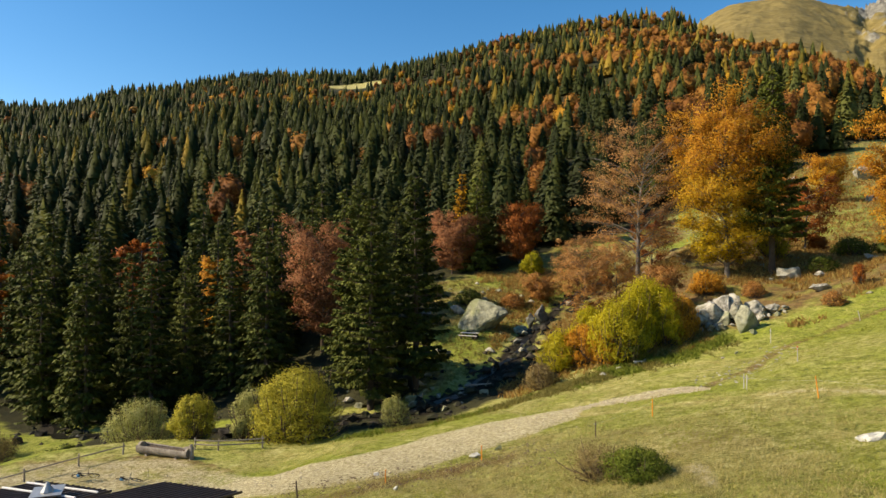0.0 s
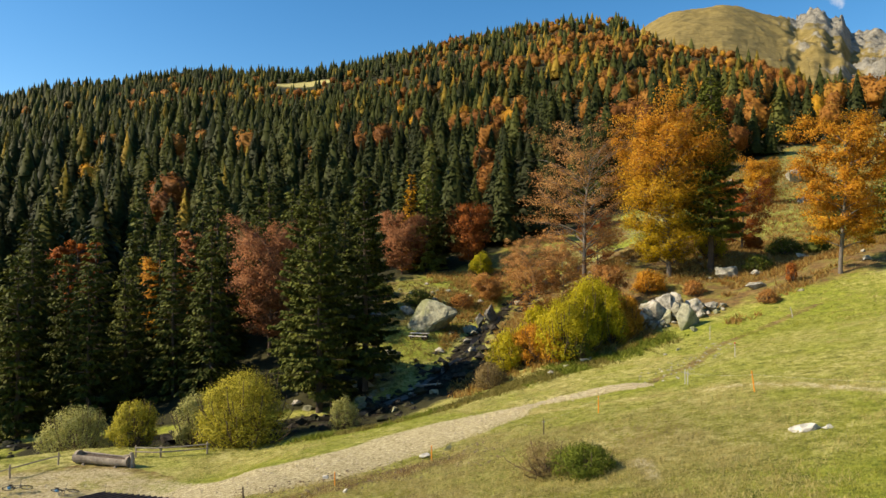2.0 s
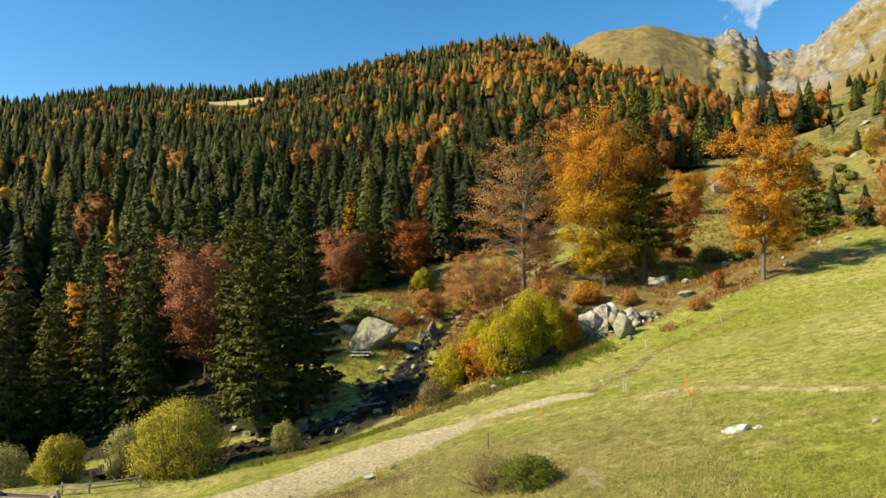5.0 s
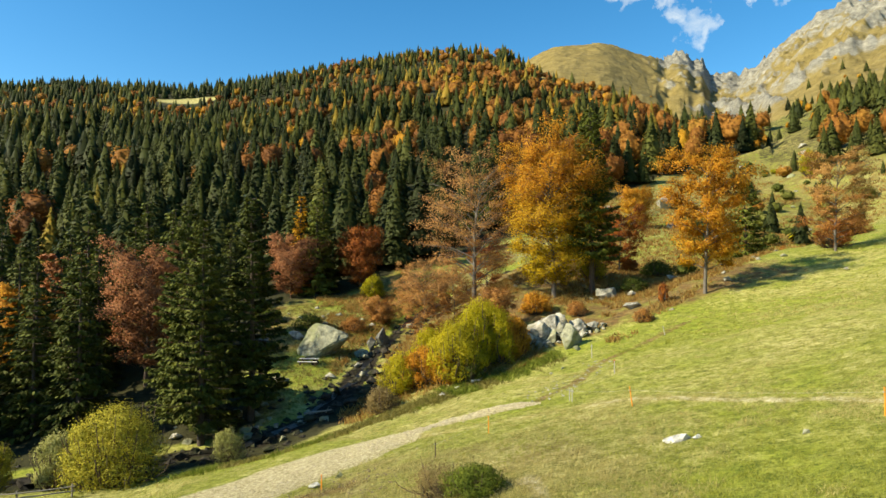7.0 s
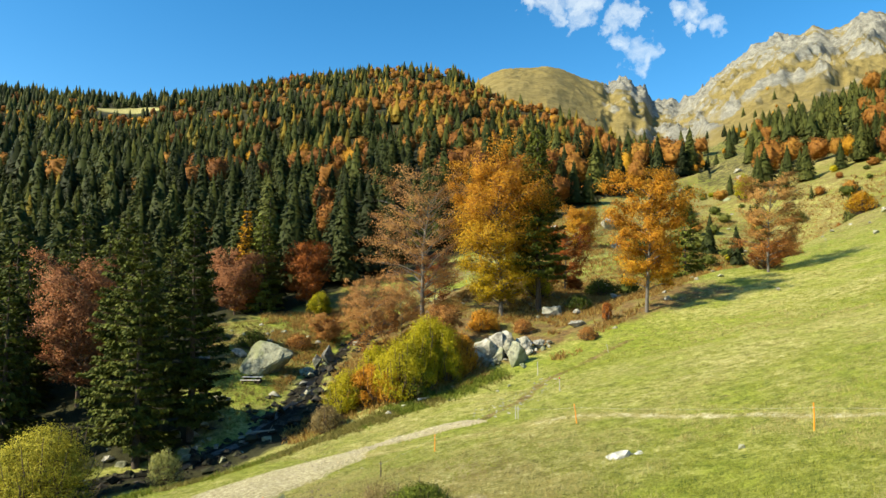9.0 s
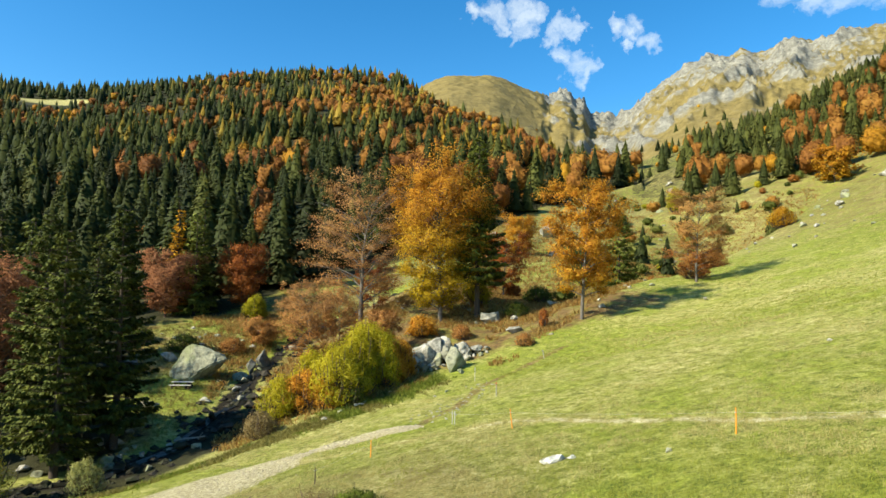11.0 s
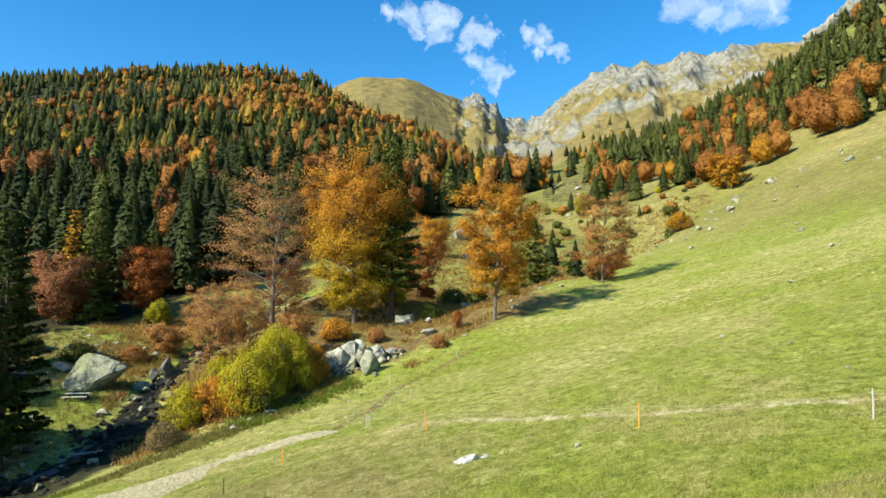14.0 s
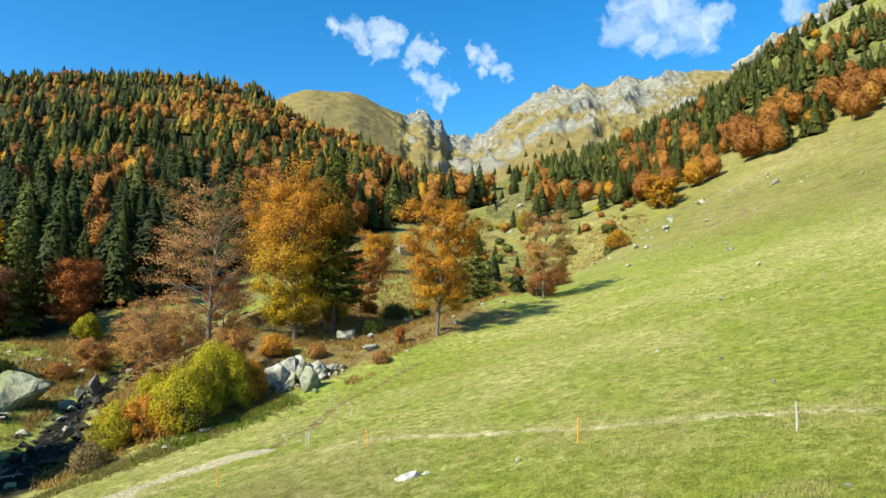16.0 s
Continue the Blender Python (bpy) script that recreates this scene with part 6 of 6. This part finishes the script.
    bmesh.ops.recalc_face_normals(bm, faces=bm.faces)
    return bm


def box_bm(sx, sy, sz, m=Matrix(), edge=0.012):
    bm = bmesh.new()
    bmesh.ops.create_cube(bm, size=1)
    bmesh.ops.scale(bm, vec=(sx, sy, sz), verts=bm.verts)
    if edge:
        bmesh.ops.bevel(bm, geom=list(bm.edges), offset=edge, segments=1, affect="EDGES")
    bmesh.ops.transform(bm, matrix=m, verts=bm.verts)
    return bm


def at_ground(x, y, up=0.0):
    return Vector((x, y, gz(x, y) + up))


def rail_fence(points, heights, label, post_h=0.95):
    """Posts with round rails; all parts in the fence's own space."""
    x0, y0 = points[0]
    ob = thing("rail_fence", x0, y0, gz(x0, y0), label, "fence")
    base = Vector((x0, y0, gz(x0, y0)))
    for x, y in points:
        b = at_ground(x, y) - base
        part("post", log_bm(b - Vector((0, 0, 0.2)), b + Vector((0.03, 0, post_h)), 0.075, 0.06), M_WOOD, ob)
    for (xa, ya), (xb, yb) in zip(points[:-1], points[1:]):
        for h in heights:
            a, b = at_ground(xa, ya, h) - base, at_ground(xb, yb, h) - base
            off = Vector((0.09, -0.09, 0))
            part("rail", log_bm(a + off - (b - a) * 0.04, b + off + (b - a) * 0.04, 0.055, 0.045), M_WOOD, ob)
    return ob


rail_fence([(-34.5, 43.0), (-29.8, 46.2), (-27.6, 49.2), (-25.6, 52.0)], [0.72], "weathered rail fence of round poles along the gravel yard")
rail_fence([(-20.4, 53.4), (-18.4, 53.2), (-15.0, 53.9)], [0.45, 0.78], "weathered two-rail fence behind the log trough")
rail_fence([(34.0, 140.0), (40.0, 136.5), (47.0, 134.0), (52.0, 133.5)], [0.5, 1.0], "pale rail fence on the pasture near the wood", 1.2)
rail_fence([(62.0, 98.0), (67.0, 103.0), (73.0, 107.5)], [0.5, 1.0], "pale rail fence beside the stony track", 1.2)
grey_post = thing("fence_post", -11.8, 55.8, gz(-11.8, 55.8), "single weathered wooden post in the grass", "post")
part("pole", log_bm((0, 0, -0.2), (0.02, 0, 0.95), 0.07, 0.06), M_WOOD, grey_post)
dark_post = thing("fence_post", -7.6, 33.9, gz(-7.6, 33.9), "dark thin wooden stake below the road", "post")
part("pole", log_bm((0, 0, -0.2), (-0.06, 0, 0.9), 0.05, 0.04), M_DARKWOOD, dark_post)


def log_trough():
    """A hollowed log on two cross-pieces, with a standing spout post."""
    L, R = 4.9, 0.46
    a, b = Vector((-24.3, 52.4)), Vector((-19.9, 50.8))
    c = (a + b) / 2
    ob = thing("log_trough", c.x, c.y, gz(c.x, c.y), "weathered hollow log water trough at the gravel yard", "trough", turn=math.degrees(math.atan2(b.y - a.y, b.x - a.x)))
    bm = bmesh.new()
    n = 12
    rings = []
    for i in range(n):
        t = i / (n - 1)
        x = (t - 0.5) * L
        r = R * (1.12 - 0.22 * t) * (1 + 0.03 * math.sin(t * 19))
        ring = []
        for k in range(13):                       # outer shell, rim to rim
            w = math.pi * (0.17 - 1.34 * k / 12)
            ring.append(bm.verts.new((x, r * math.cos(w), 0.52 + r * math.sin(w))))
        inner = 0.80 if 0 < i < n - 1 else 0.80
        for k in range(12, -1, -1):
            w = math.pi * (0.15 - 1.30 * k / 12)
            ring.append(bm.verts.new((x, r * inner * math.cos(w), 0.54 + r * inner * math.sin(w))))
        rings.append(ring)
    m = len(rings[0])
    for p, q_ in zip(rings[:-1], rings[1:]):
        for k in range(m):
            bm.faces.new((p[k], p[(k + 1) % m], q_[(k + 1) % m], q_[k]))
    bm.faces.new(rings[0])
    bm.faces.new(rings[-1][::-1])
    bmesh.ops.recalc_face_normals(bm, faces=bm.faces)
    part("log", bm, M_OLDLOG, ob)
    for s in (-1, 1):
        x = s * (L / 2 - 0.14)
        r = R * (1.12 - 0.22 * (x / L + 0.5)) * 0.84
        e = bmesh.new()
        bmesh.ops.create_cone(e, cap_ends=True, segments=16, radius1=r, radius2=r, depth=0.22, matrix=pose(x, 0, 0.54, 0, 90, 0))
        part("end_block", e, M_WOOD, ob)
    w = box_bm(L - 0.6, R * 1.45, 0.02, pose(0, 0, 0.60), 0)
    part("water", w, M_DARKWOOD, ob, "still dark water")
    for x in (-1.5, 1.4):
        part("support", log_bm((x, -0.45, 0.08), (x, 0.45, 0.08), 0.12, 0.11), M_WOOD, ob)
    post = part("spout_post", log_bm((L / 2 + 0.22, 0.05, -0.1), (L / 2 + 0.05, 0.1, 1.15), 0.20, 0.14), M_WOOD, ob)
    part("spout", log_bm((L / 2 + 0.1, 0.08, 0.98), (L / 2 - 0.55, 0.05, 0.90), 0.06, 0.05), M_WOOD, ob)
    return ob


log_trough()


def picnic_bench(x, y, turn):
    ob = thing("picnic_bench", x, y, gz(x, y), "pale wooden bench and plank table before the huge boulder", "bench", turn=turn)
    for yy in (-0.16, 0.16):
        part("top_plank", box_bm(2.5, 0.30, 0.07, pose(0, yy + 0.3, 0.74)), M_NEWWOOD, ob)
    part("seat_plank", box_bm(2.5, 0.34, 0.07, pose(0, -0.55, 0.46)), M_NEWWOOD, ob)
    for xx in (-0.95, 0.95):
        part("leg", box_bm(0.12, 0.5, 0.72, pose(xx, 0.3, 0.35)), M_DARKWOOD, ob)
        part("leg", box_bm(0.12, 0.26, 0.45, pose(xx, -0.55, 0.22)), M_DARKWOOD, ob)
        part("brace", box_bm(0.08, 1.0, 0.09, pose(xx, -0.1, 0.3)), M_DARKWOOD, ob)
    return ob


picnic_bench(3.4, 84.1, -22)
fallen = thing("fallen_log", 3.7, 69.5, gz(3.7, 69.5), "bleached fallen log lying across the stream", "log", turn=-28)
part("stem", log_bm((-1.5, 0, 0.25), (1.5, 0.2, 0.75), 0.13, 0.06), M_WOOD, fallen)
part("branch_stub", log_bm((0.9, 0.05, 0.45), (1.3, 0.1, 1.15), 0.05, 0.02, 6), M_WOOD, fallen)
edge_log = thing("fallen_log", 19.2, 62.2, gz(19.2, 62.2), "pale short log lying at the edge of the grass", "log", turn=8)
part("stem", log_bm((-1.0, 0, 0.12), (1.0, 0, 0.12), 0.13, 0.11), M_NEWWOOD, edge_log)

# ---- electric fence over the meadow ----
def plastic(name, col, rough=0.45):
    m, nt, b = material(name, rough, 0.4)
    co = nt.nodes.new("ShaderNodeTexCoord").outputs["Object"]
    f = noise_tex(nt, 9, 4, 0.6, co)
    nt.links.new(ramp(nt, f, [(0.3, tuple(c * 0.8 for c in col)), (0.7, col)]), b.inputs["Base Color"])
    return m


M_ORANGEP = plastic("orange_plastic", (0.80, 0.30, 0.03))
M_WHITEP = plastic("grey_white_plastic", (0.42, 0.41, 0.37))
M_REDP = plastic("red_plastic", (0.55, 0.06, 0.03))
M_WIRE = plastic("white_fence_tape", (0.48, 0.46, 0.38), 0.6)


def fence_stake(x, y, h, mat, label, lean=(0, 0), cap=None):
    ob = thing("fence_stake", x, y, gz(x, y), label, "fence post")
    r = 0.035
    top = Vector((lean[0], lean[1], h))
    part("stake", log_bm((0, 0, -0.2), top, r, r * 0.85), mat, ob)
    part("insulator", log_bm(top * 0.82 - Vector((0.07, 0, 0)), top * 0.82 + Vector((0.07, 0, 0)), 0.03, 0.025, 6), cap or M_WHITEP, ob)
    if cap:
        part("cap", log_bm(top - Vector((0, 0, 0.05)), top + Vector((0, 0, 0.07)), 0.055, 0.05, 8), cap, ob)
    return Vector((x, y, gz(x, y))) + top * 0.82


OR, WH = "bright orange plastic stake of the electric fence", "pale grey stake of the electric fence"
tops = [fence_stake(12.5, 38.8, 1.05, M_ORANGEP, OR), fence_stake(19.4, 41.5, 0.95, M_WHITEP, WH), fence_stake(20.2, 34.9, 1.15, M_ORANGEP, OR, (-0.14, 0.1)),
        fence_stake(23.6, 21.3, 1.15, M_ORANGEP, OR), fence_stake(26.2, 12.5, 1.12, M_WHITEP, WH), fence_stake(27.5, 3.0, 1.1, M_WHITEP, WH)]
t2 = [fence_stake(19.4, 41.9, 0.9, M_WHITEP, WH), fence_stake(25.8, 47.3, 1.05, M_WHITEP, "pale stake with a red cap beside the track", (0, 0), M_REDP), fence_stake(30.2, 59.9, 1.4, M_WHITEP, "pale grey fence post before a boulder"), fence_stake(38.9, 60.5, 0.95, M_WHITEP, WH, (-0.25, 0.0))]
fence_stake(-3.0, 33.9, 0.75, M_ORANGEP, OR)
fence_stake(2.1, 35.4, 0.85, M_ORANGEP, OR)
grey = fence_stake(8.4, 35.8, 0.9, M_DARKWOOD, "thin dark stake of the electric fence")


def fence_wire(a, b, sag, label="thin white tape of the electric fence"):
    pts = [a.lerp(b, t) - Vector((0, 0, sag * 4 * t * (1 - t))) for t in np.linspace(0, 1, 9)]
    v, f = tube([tuple(p) for p in pts], np.full(9, 0.004), 5)
    return tagged(new("fence_wire", mesh_from("fence_wire", v, f, [M_WIRE], True)), label, "fence wire", "wires of the electric fence")


for a, b in ((tops[2], tops[3]), (tops[3], tops[4]), (tops[4], tops[5]), (tops[1], tops[2])):
    fence_wire(a, b, 0.10)
fence_wire(t2[0], t2[1], 0.1)
fence_wire(grey, tops[0], 0.08)

# ---- sheds at the yard ----
M_ROOF = plain_material("brown_roof_sheet", (0.045, 0.030, 0.024), (0.10, 0.068, 0.052), 3, 0.45, 0.1, 0.5)
M_TIN = plain_material("grey_tin", (0.30, 0.31, 0.30), (0.50, 0.50, 0.48), 4, 0.4, 0.1, 0.5, 0.6)
M_STRIP = plain_material("white_roof_strip", (0.60, 0.60, 0.58), (0.78, 0.78, 0.75), 4, 0.5, 0.1)


def shed(corner, along_x, across, pitch, size, label, strips=()):
    """A low timber shed under a ribbed sheet roof; corner: the roof's far corner, along_x: turn of its ribs."""
    sx, sy = size
    gx0, gy0 = corner[0], corner[1]
    ob = thing("shed", gx0, gy0, corner[2], label, "shed", turn=along_x)
    roof = box_bm(sx, sy, 0.06, pose(0, 0, 0, 0, pitch, 0) @ Matrix.Translation((-sx / 2, -sy / 2, 0)), 0.01)
    rf = part("roof", roof, M_ROOF, ob)
    n = int(sy / 0.32)
    for k in range(n + 1):
        part("rib", box_bm(sx, 0.07, 0.07, pose(0, 0, 0, 0, pitch, 0) @ Matrix.Translation((-sx / 2, -0.04 - (sy - 0.08) * k / n, 0.055)), 0.012), M_ROOF, rf)
    for s in strips:
        part("snow_bar", box_bm(0.10, sy, 0.09, pose(0, 0, 0, 0, pitch, 0) @ Matrix.Translation((-s, -sy / 2, 0.14)), 0.02), M_STRIP, rf)
    down = corner[2] - (gz(gx0, gy0) - 1.2)
    for (x0, x1, y0, y1) in ((-sx + 0.3, -0.3, -0.42, -0.30), (-0.42, -0.30, -sy + 0.3, -0.42), (-sx + 0.3, -sx + 0.42, -sy + 0.3, -0.42), (-sx + 0.42, -0.42, -sy + 0.3, -sy + 0.42)):
        part("wall", box_bm(x1 - x0, y1 - y0, down, pose((x0 + x1) / 2, (y0 + y1) / 2, -down / 2 - 0.10), 0), M_DARKWOOD, ob)
    return ob


shed((-14.35, 33.61, 3.9), 73.0, 0, 11.0, (5.5, 4.6), "low timber shed with a dark brown ribbed sheet roof")
shed((-20.3, 32.9, 4.2), 73.0, 0, 9.0, (5.0, 4.4), "low timber shed with pale bars on its ribbed brown roof", (0.9, 2.2))
cowl = thing("chimney", -18.2, 29.9, gz(-18.2, 29.9), "tin chimney cowl with a pointed cap over the roof", "chimney")
hh = 4.75 - gz(-18.2, 29.9)
part("flue", box_bm(0.5, 0.5, hh, pose(0, 0, hh / 2), 0.02), M_TIN, cowl)
part("plate", box_bm(1.3, 1.1, 0.05, pose(0, 0, hh + 0.1, 6, 0, 20), 0.01), M_TIN, cowl)
cone = bmesh.new()
bmesh.ops.create_cone(cone, cap_ends=True, segments=10, radius1=0.3, radius2=0.05, depth=0.42, matrix=pose(0, 0, hh + 0.32))
part("cap", cone, M_TIN, cowl)

# ---- bicycles lying on the gravel ----
M_TYRE = plain_material("black_rubber", (0.012, 0.012, 0.012), (0.035, 0.034, 0.033), 9, 0.8, 0.2)
M_FRAME = plain_material("dark_bicycle_paint", (0.02, 0.02, 0.022), (0.05, 0.05, 0.055), 5, 0.35, 0.05, 0.5)
M_BLUE = plain_material("blue_bag_cloth", (0.03, 0.14, 0.32), (0.08, 0.28, 0.50), 9, 0.7, 0.3)


def ring_bm(R, r, m, seg=26, sides=6):
    bm = bmesh.new()
    rings = []
    for i in range(seg):
        a = 2 * math.pi * i / seg
        rings.append([bm.verts.new(m @ Vector(((R + r * math.cos(b)) * math.cos(a), r * math.sin(b), (R + r * math.cos(b)) * math.sin(a)))) for b in (2 * math.pi * k / sides for k in range(sides))])
    for i in range(seg):
        p, q_ = rings[i], rings[(i + 1) % seg]
        for k in range(sides):
            bm.faces.new((p[k], p[(k + 1) % sides], q_[(k + 1) % sides], q_[k]))
    bmesh.ops.recalc_face_normals(bm, faces=bm.faces)
    return bm


def bicycle(x, y, turn, tip, label):
    ob = thing("bicycle", x, y, gz(x, y), label, "bicycle", "bicycles on the yard", turn)
    ob.matrix_world = pose(x, y, gz(x, y) + 0.10, tip, 0, turn)
    for cx in (-0.56, 0.56):
        w = part("wheel", ring_bm(0.345, 0.030, pose(cx, 0, 0.36)), M_TYRE, ob)
        part("rim", ring_bm(0.305, 0.014, pose(cx, 0, 0.36), 26, 4), M_TIN, w)
        part("hub", log_bm((cx, -0.06, 0.36), (cx, 0.06, 0.36), 0.03, 0.03, 6), M_TIN, w)
    B, S, Hd = (-0.06, 0, 0.30), (-0.22, 0, 0.82), (0.38, 0, 0.84)
    for p, q_ in ((B, S), (B, Hd), (S, Hd), (B, (-0.56, 0.04, 0.36)), (S, (-0.56, 0.04, 0.36))):
        part("frame_tube", log_bm(p, q_, 0.026, 0.024, 6), M_FRAME, ob)
    part("fork", log_bm((0.56, 0.05, 0.36), (0.36, 0, 0.92), 0.022, 0.026, 6), M_FRAME, ob)
    part("handlebar", log_bm((0.36, -0.34, 0.98), (0.36, 0.34, 0.98), 0.018, 0.018, 6), M_FRAME, ob)
    part("saddle", box_bm(0.26, 0.14, 0.06, pose(-0.25, 0, 0.93), 0.025), M_TYRE, ob)
    part("crank", ring_bm(0.09, 0.012, pose(-0.06, 0.04, 0.30), 14, 4), M_TIN, ob)
    part("bag", box_bm(0.22, 0.16, 0.24, pose(-0.40 if tip > 0 else 0.0, -0.06, 0.62), 0.05), M_BLUE, ob, "bright blue cloth bag")
    return ob


bicycle(-25.4, 46.4, 8, 52, "dark mountain bicycle leaning low on the gravel yard")
bicycle(-21.8, 45.5, -6, 56, "dark mountain bicycle with a blue bag on the gravel yard")

# ---- grass: tufts, too many to count ----
M_TUFT = leaf_material("meadow_grass_blades", [(0.13, 0.16, 0.018), (0.23, 0.25, 0.034), (0.34, 0.335, 0.064), (0.46, 0.42, 0.13)], 0.45, False, 0.45)
M_DRY = leaf_material("dry_grass_blades", [(0.23, 0.195, 0.06), (0.37, 0.315, 0.11), (0.51, 0.44, 0.18), (0.63, 0.55, 0.27)], 0.45, False, 0.45)
M_BRACKEN = leaf_material("russet_bracken", [(0.16, 0.07, 0.022), (0.27, 0.14, 0.04), (0.36, 0.23, 0.07), (0.38, 0.31, 0.10)], 0.45, False, 0.5)


def tufts(name, xs, ys, h, blades, mat, label, spread=0.10, width=0.035):
    g = np.random.default_rng(len(xs) + 3)
    n = len(xs)
    zs = ground_height(xs, ys)
    base = np.column_stack([xs, ys, zs])[:, None, :] + np.concatenate([g.normal(0, spread, (n, blades, 2)), np.full((n, blades, 1), -0.01)], -1)
    lean = np.concatenate([g.normal(0, 0.6, (n, blades, 2)), np.full((n, blades, 1), 1.0)], -1)
    ln = h * g.uniform(0.5, 1.25, (n, blades, 1)) * g.uniform(0.7, 1.3, (n, 1, 1))
    tip = base + lean * ln
    a = g.uniform(0, 2 * math.pi, (n, blades))
    acr = np.stack([np.cos(a), np.sin(a), np.zeros_like(a)], -1) * width * g.uniform(0.6, 1.5, (n, blades, 1))
    v = np.stack([base - acr, base + acr, tip], 2).reshape(-1, 3)
    f = np.arange(len(v)).reshape(-1, 3)
    return tagged(new(name, mesh_from(name, v, f, [mat])), label, "grass", kind="stuff")


g_gr = np.random.default_rng(77)
aa = np.radians(g_gr.uniform(-26, 76, 64000))
rr = 21 + 62 * g_gr.uniform(0, 1, 64000) ** 1.4
tx, ty = rr * np.sin(aa), rr * np.cos(aa)
d1, _, w1 = along(ROAD, tx, ty)
d2, s2_, _ = along(STREAM, tx, ty)
d3, s3_, _ = along(LIP, tx, ty)
ok = (d1 > w1 * 0.95) & (s2_ > 0) & (d2 > 4) & ((s3_ > 0) | (d3 < 3)) & ~((tx < -11) & (ty < 35.5) & (ty > 24)) & (np.hypot((tx + 23.5) * 0.75, ty - 49) > 6)
tx, ty = tx[ok], ty[ok]
patchy = fbm(tx * 0.16, ty * 0.16, 3, 7) + 0.7 * fbm(tx * 0.6, ty * 0.6, 2, 9)
wire_band = np.exp(-(along(BLEACHED, tx, ty)[0] / 0.7) ** 2)
is_dry = patchy + 0.9 * wire_band + 0.45 * (1 - smooth(22, 44, np.degrees(np.arctan2(tx, ty)))) * (1 - smooth(34, 44, np.hypot(tx, ty))) > 0.33
tufts("meadow_grass", tx[~is_dry], ty[~is_dry], 0.11, 7, M_TUFT, "short green and yellowing meadow grass", 0.22, 0.010)
tufts("dry_grass", tx[is_dry], ty[is_dry], 0.15, 8, M_DRY, "bleached dry grass in the meadow", 0.22, 0.010)
aa = np.radians(g_gr.uniform(24, 76, 20000))
rr = 66 + 130 * g_gr.uniform(0, 1, 20000) ** 1.2
ux, uy = rr * np.sin(aa), rr * np.cos(aa)
d3, s3_, _ = along(LIP, ux, uy)
ok = (s3_ > 0) & (rr < np.interp(np.degrees(aa), EDGE_AZ, EDGE_R))
ux, uy = ux[ok], uy[ok]
up_dry = fbm(ux * 0.12, uy * 0.12, 3, 17) + 0.5 * fbm(ux * 0.5, uy * 0.5, 2, 18) > 0.1
tufts("meadow_grass", ux[~up_dry], uy[~up_dry], 0.10, 5, M_TUFT, "green grass on the upper meadow", 0.30, 0.045)
tufts("dry_grass", ux[up_dry], uy[up_dry], 0.13, 5, M_DRY, "bleached grass on the upper meadow", 0.30, 0.045)
# rough growth between the meadow and the trees, and on the clearing
qx, qy = g_gr.uniform(6, 80, 17000), g_gr.uniform(56, 118, 17000)
dq, sq, _ = along(STREAM, qx, qy)
dl, sl, _ = along(LIP, qx, qy)
okq = (sl < 0) & (dq > 2.5) & (dl > np.where(qx < 34, 7.0, 1.0)) & (fbm(qx * 0.15, qy * 0.15, 2, 13) > -0.35)
tufts("russet_bracken", qx[okq], qy[okq], 0.5, 7, M_BRACKEN, "russet bracken and dry grass on the rough pasture", 0.28, 0.07)
qx, qy = g_gr.uniform(-3, 24, 2600), g_gr.uniform(66, 112, 2600)
dq, sq, _ = along(STREAM, qx, qy)
okq = (sq < 0) & (dq > 2.5)
M_ROUGH = leaf_material("rough_grass_blades", [(0.10, 0.095, 0.02), (0.18, 0.16, 0.04), (0.27, 0.23, 0.07), (0.34, 0.29, 0.11)], 0.4, False, 0.5)
tufts("rough_grass", qx[okq], qy[okq], 0.40, 6, M_ROUGH, "rough yellowish grass beyond the stream", 0.2, 0.05)
rv = g_gr.uniform(98, 235, 11000)
av = np.radians(g_gr.uniform(24, 54, 11000))
qx, qy = rv * np.sin(av), rv * np.cos(av)
dl, sl, _ = along(LIP, qx, qy)
okq = (sl < 0) & (dl > 6) & (rv < np.interp(np.degrees(av), EDGE_AZ, EDGE_R)) & (fbm(qx * 0.06, qy * 0.06, 3, 19) > -0.15)
tufts("pasture_growth", qx[okq], qy[okq], 0.55, 6, M_BRACKEN, "russet bracken and rough grass over the valley pasture", 0.5, 0.13)
# weeds and dry stalks along the edge of the grass above the stream
EDGE = np.array([(-7, 53.5, 0), (-1.5, 54.5, 0), (3, 56, 0), (7.5, 58, 0), (12, 59.5, 0), (17, 61, 0), (23, 63, 0), (28, 64.5, 0)], float)
k = g_gr.uniform(0, len(EDGE) - 1.01, 3600)
i = k.astype(int)
ep = (EDGE[i] + (EDGE[i + 1] - EDGE[i]) * (k - i)[:, None])[:, :2] + g_gr.normal(size=(3600, 2)) * np.array([0.9, 1.1])
lush_e = fbm(ep[:, 0] * 0.35, ep[:, 1] * 0.35, 2, 23) > 0.12
tufts("green_weeds", ep[lush_e, 0], ep[lush_e, 1], 0.34, 7, M_BRIAR, "green weeds along the edge of the grass", 0.22, 0.06)
tufts("dry_weeds", ep[~lush_e, 0], ep[~lush_e, 1], 0.30, 7, M_ROUGH, "yellowish weeds along the edge of the grass", 0.22, 0.05)
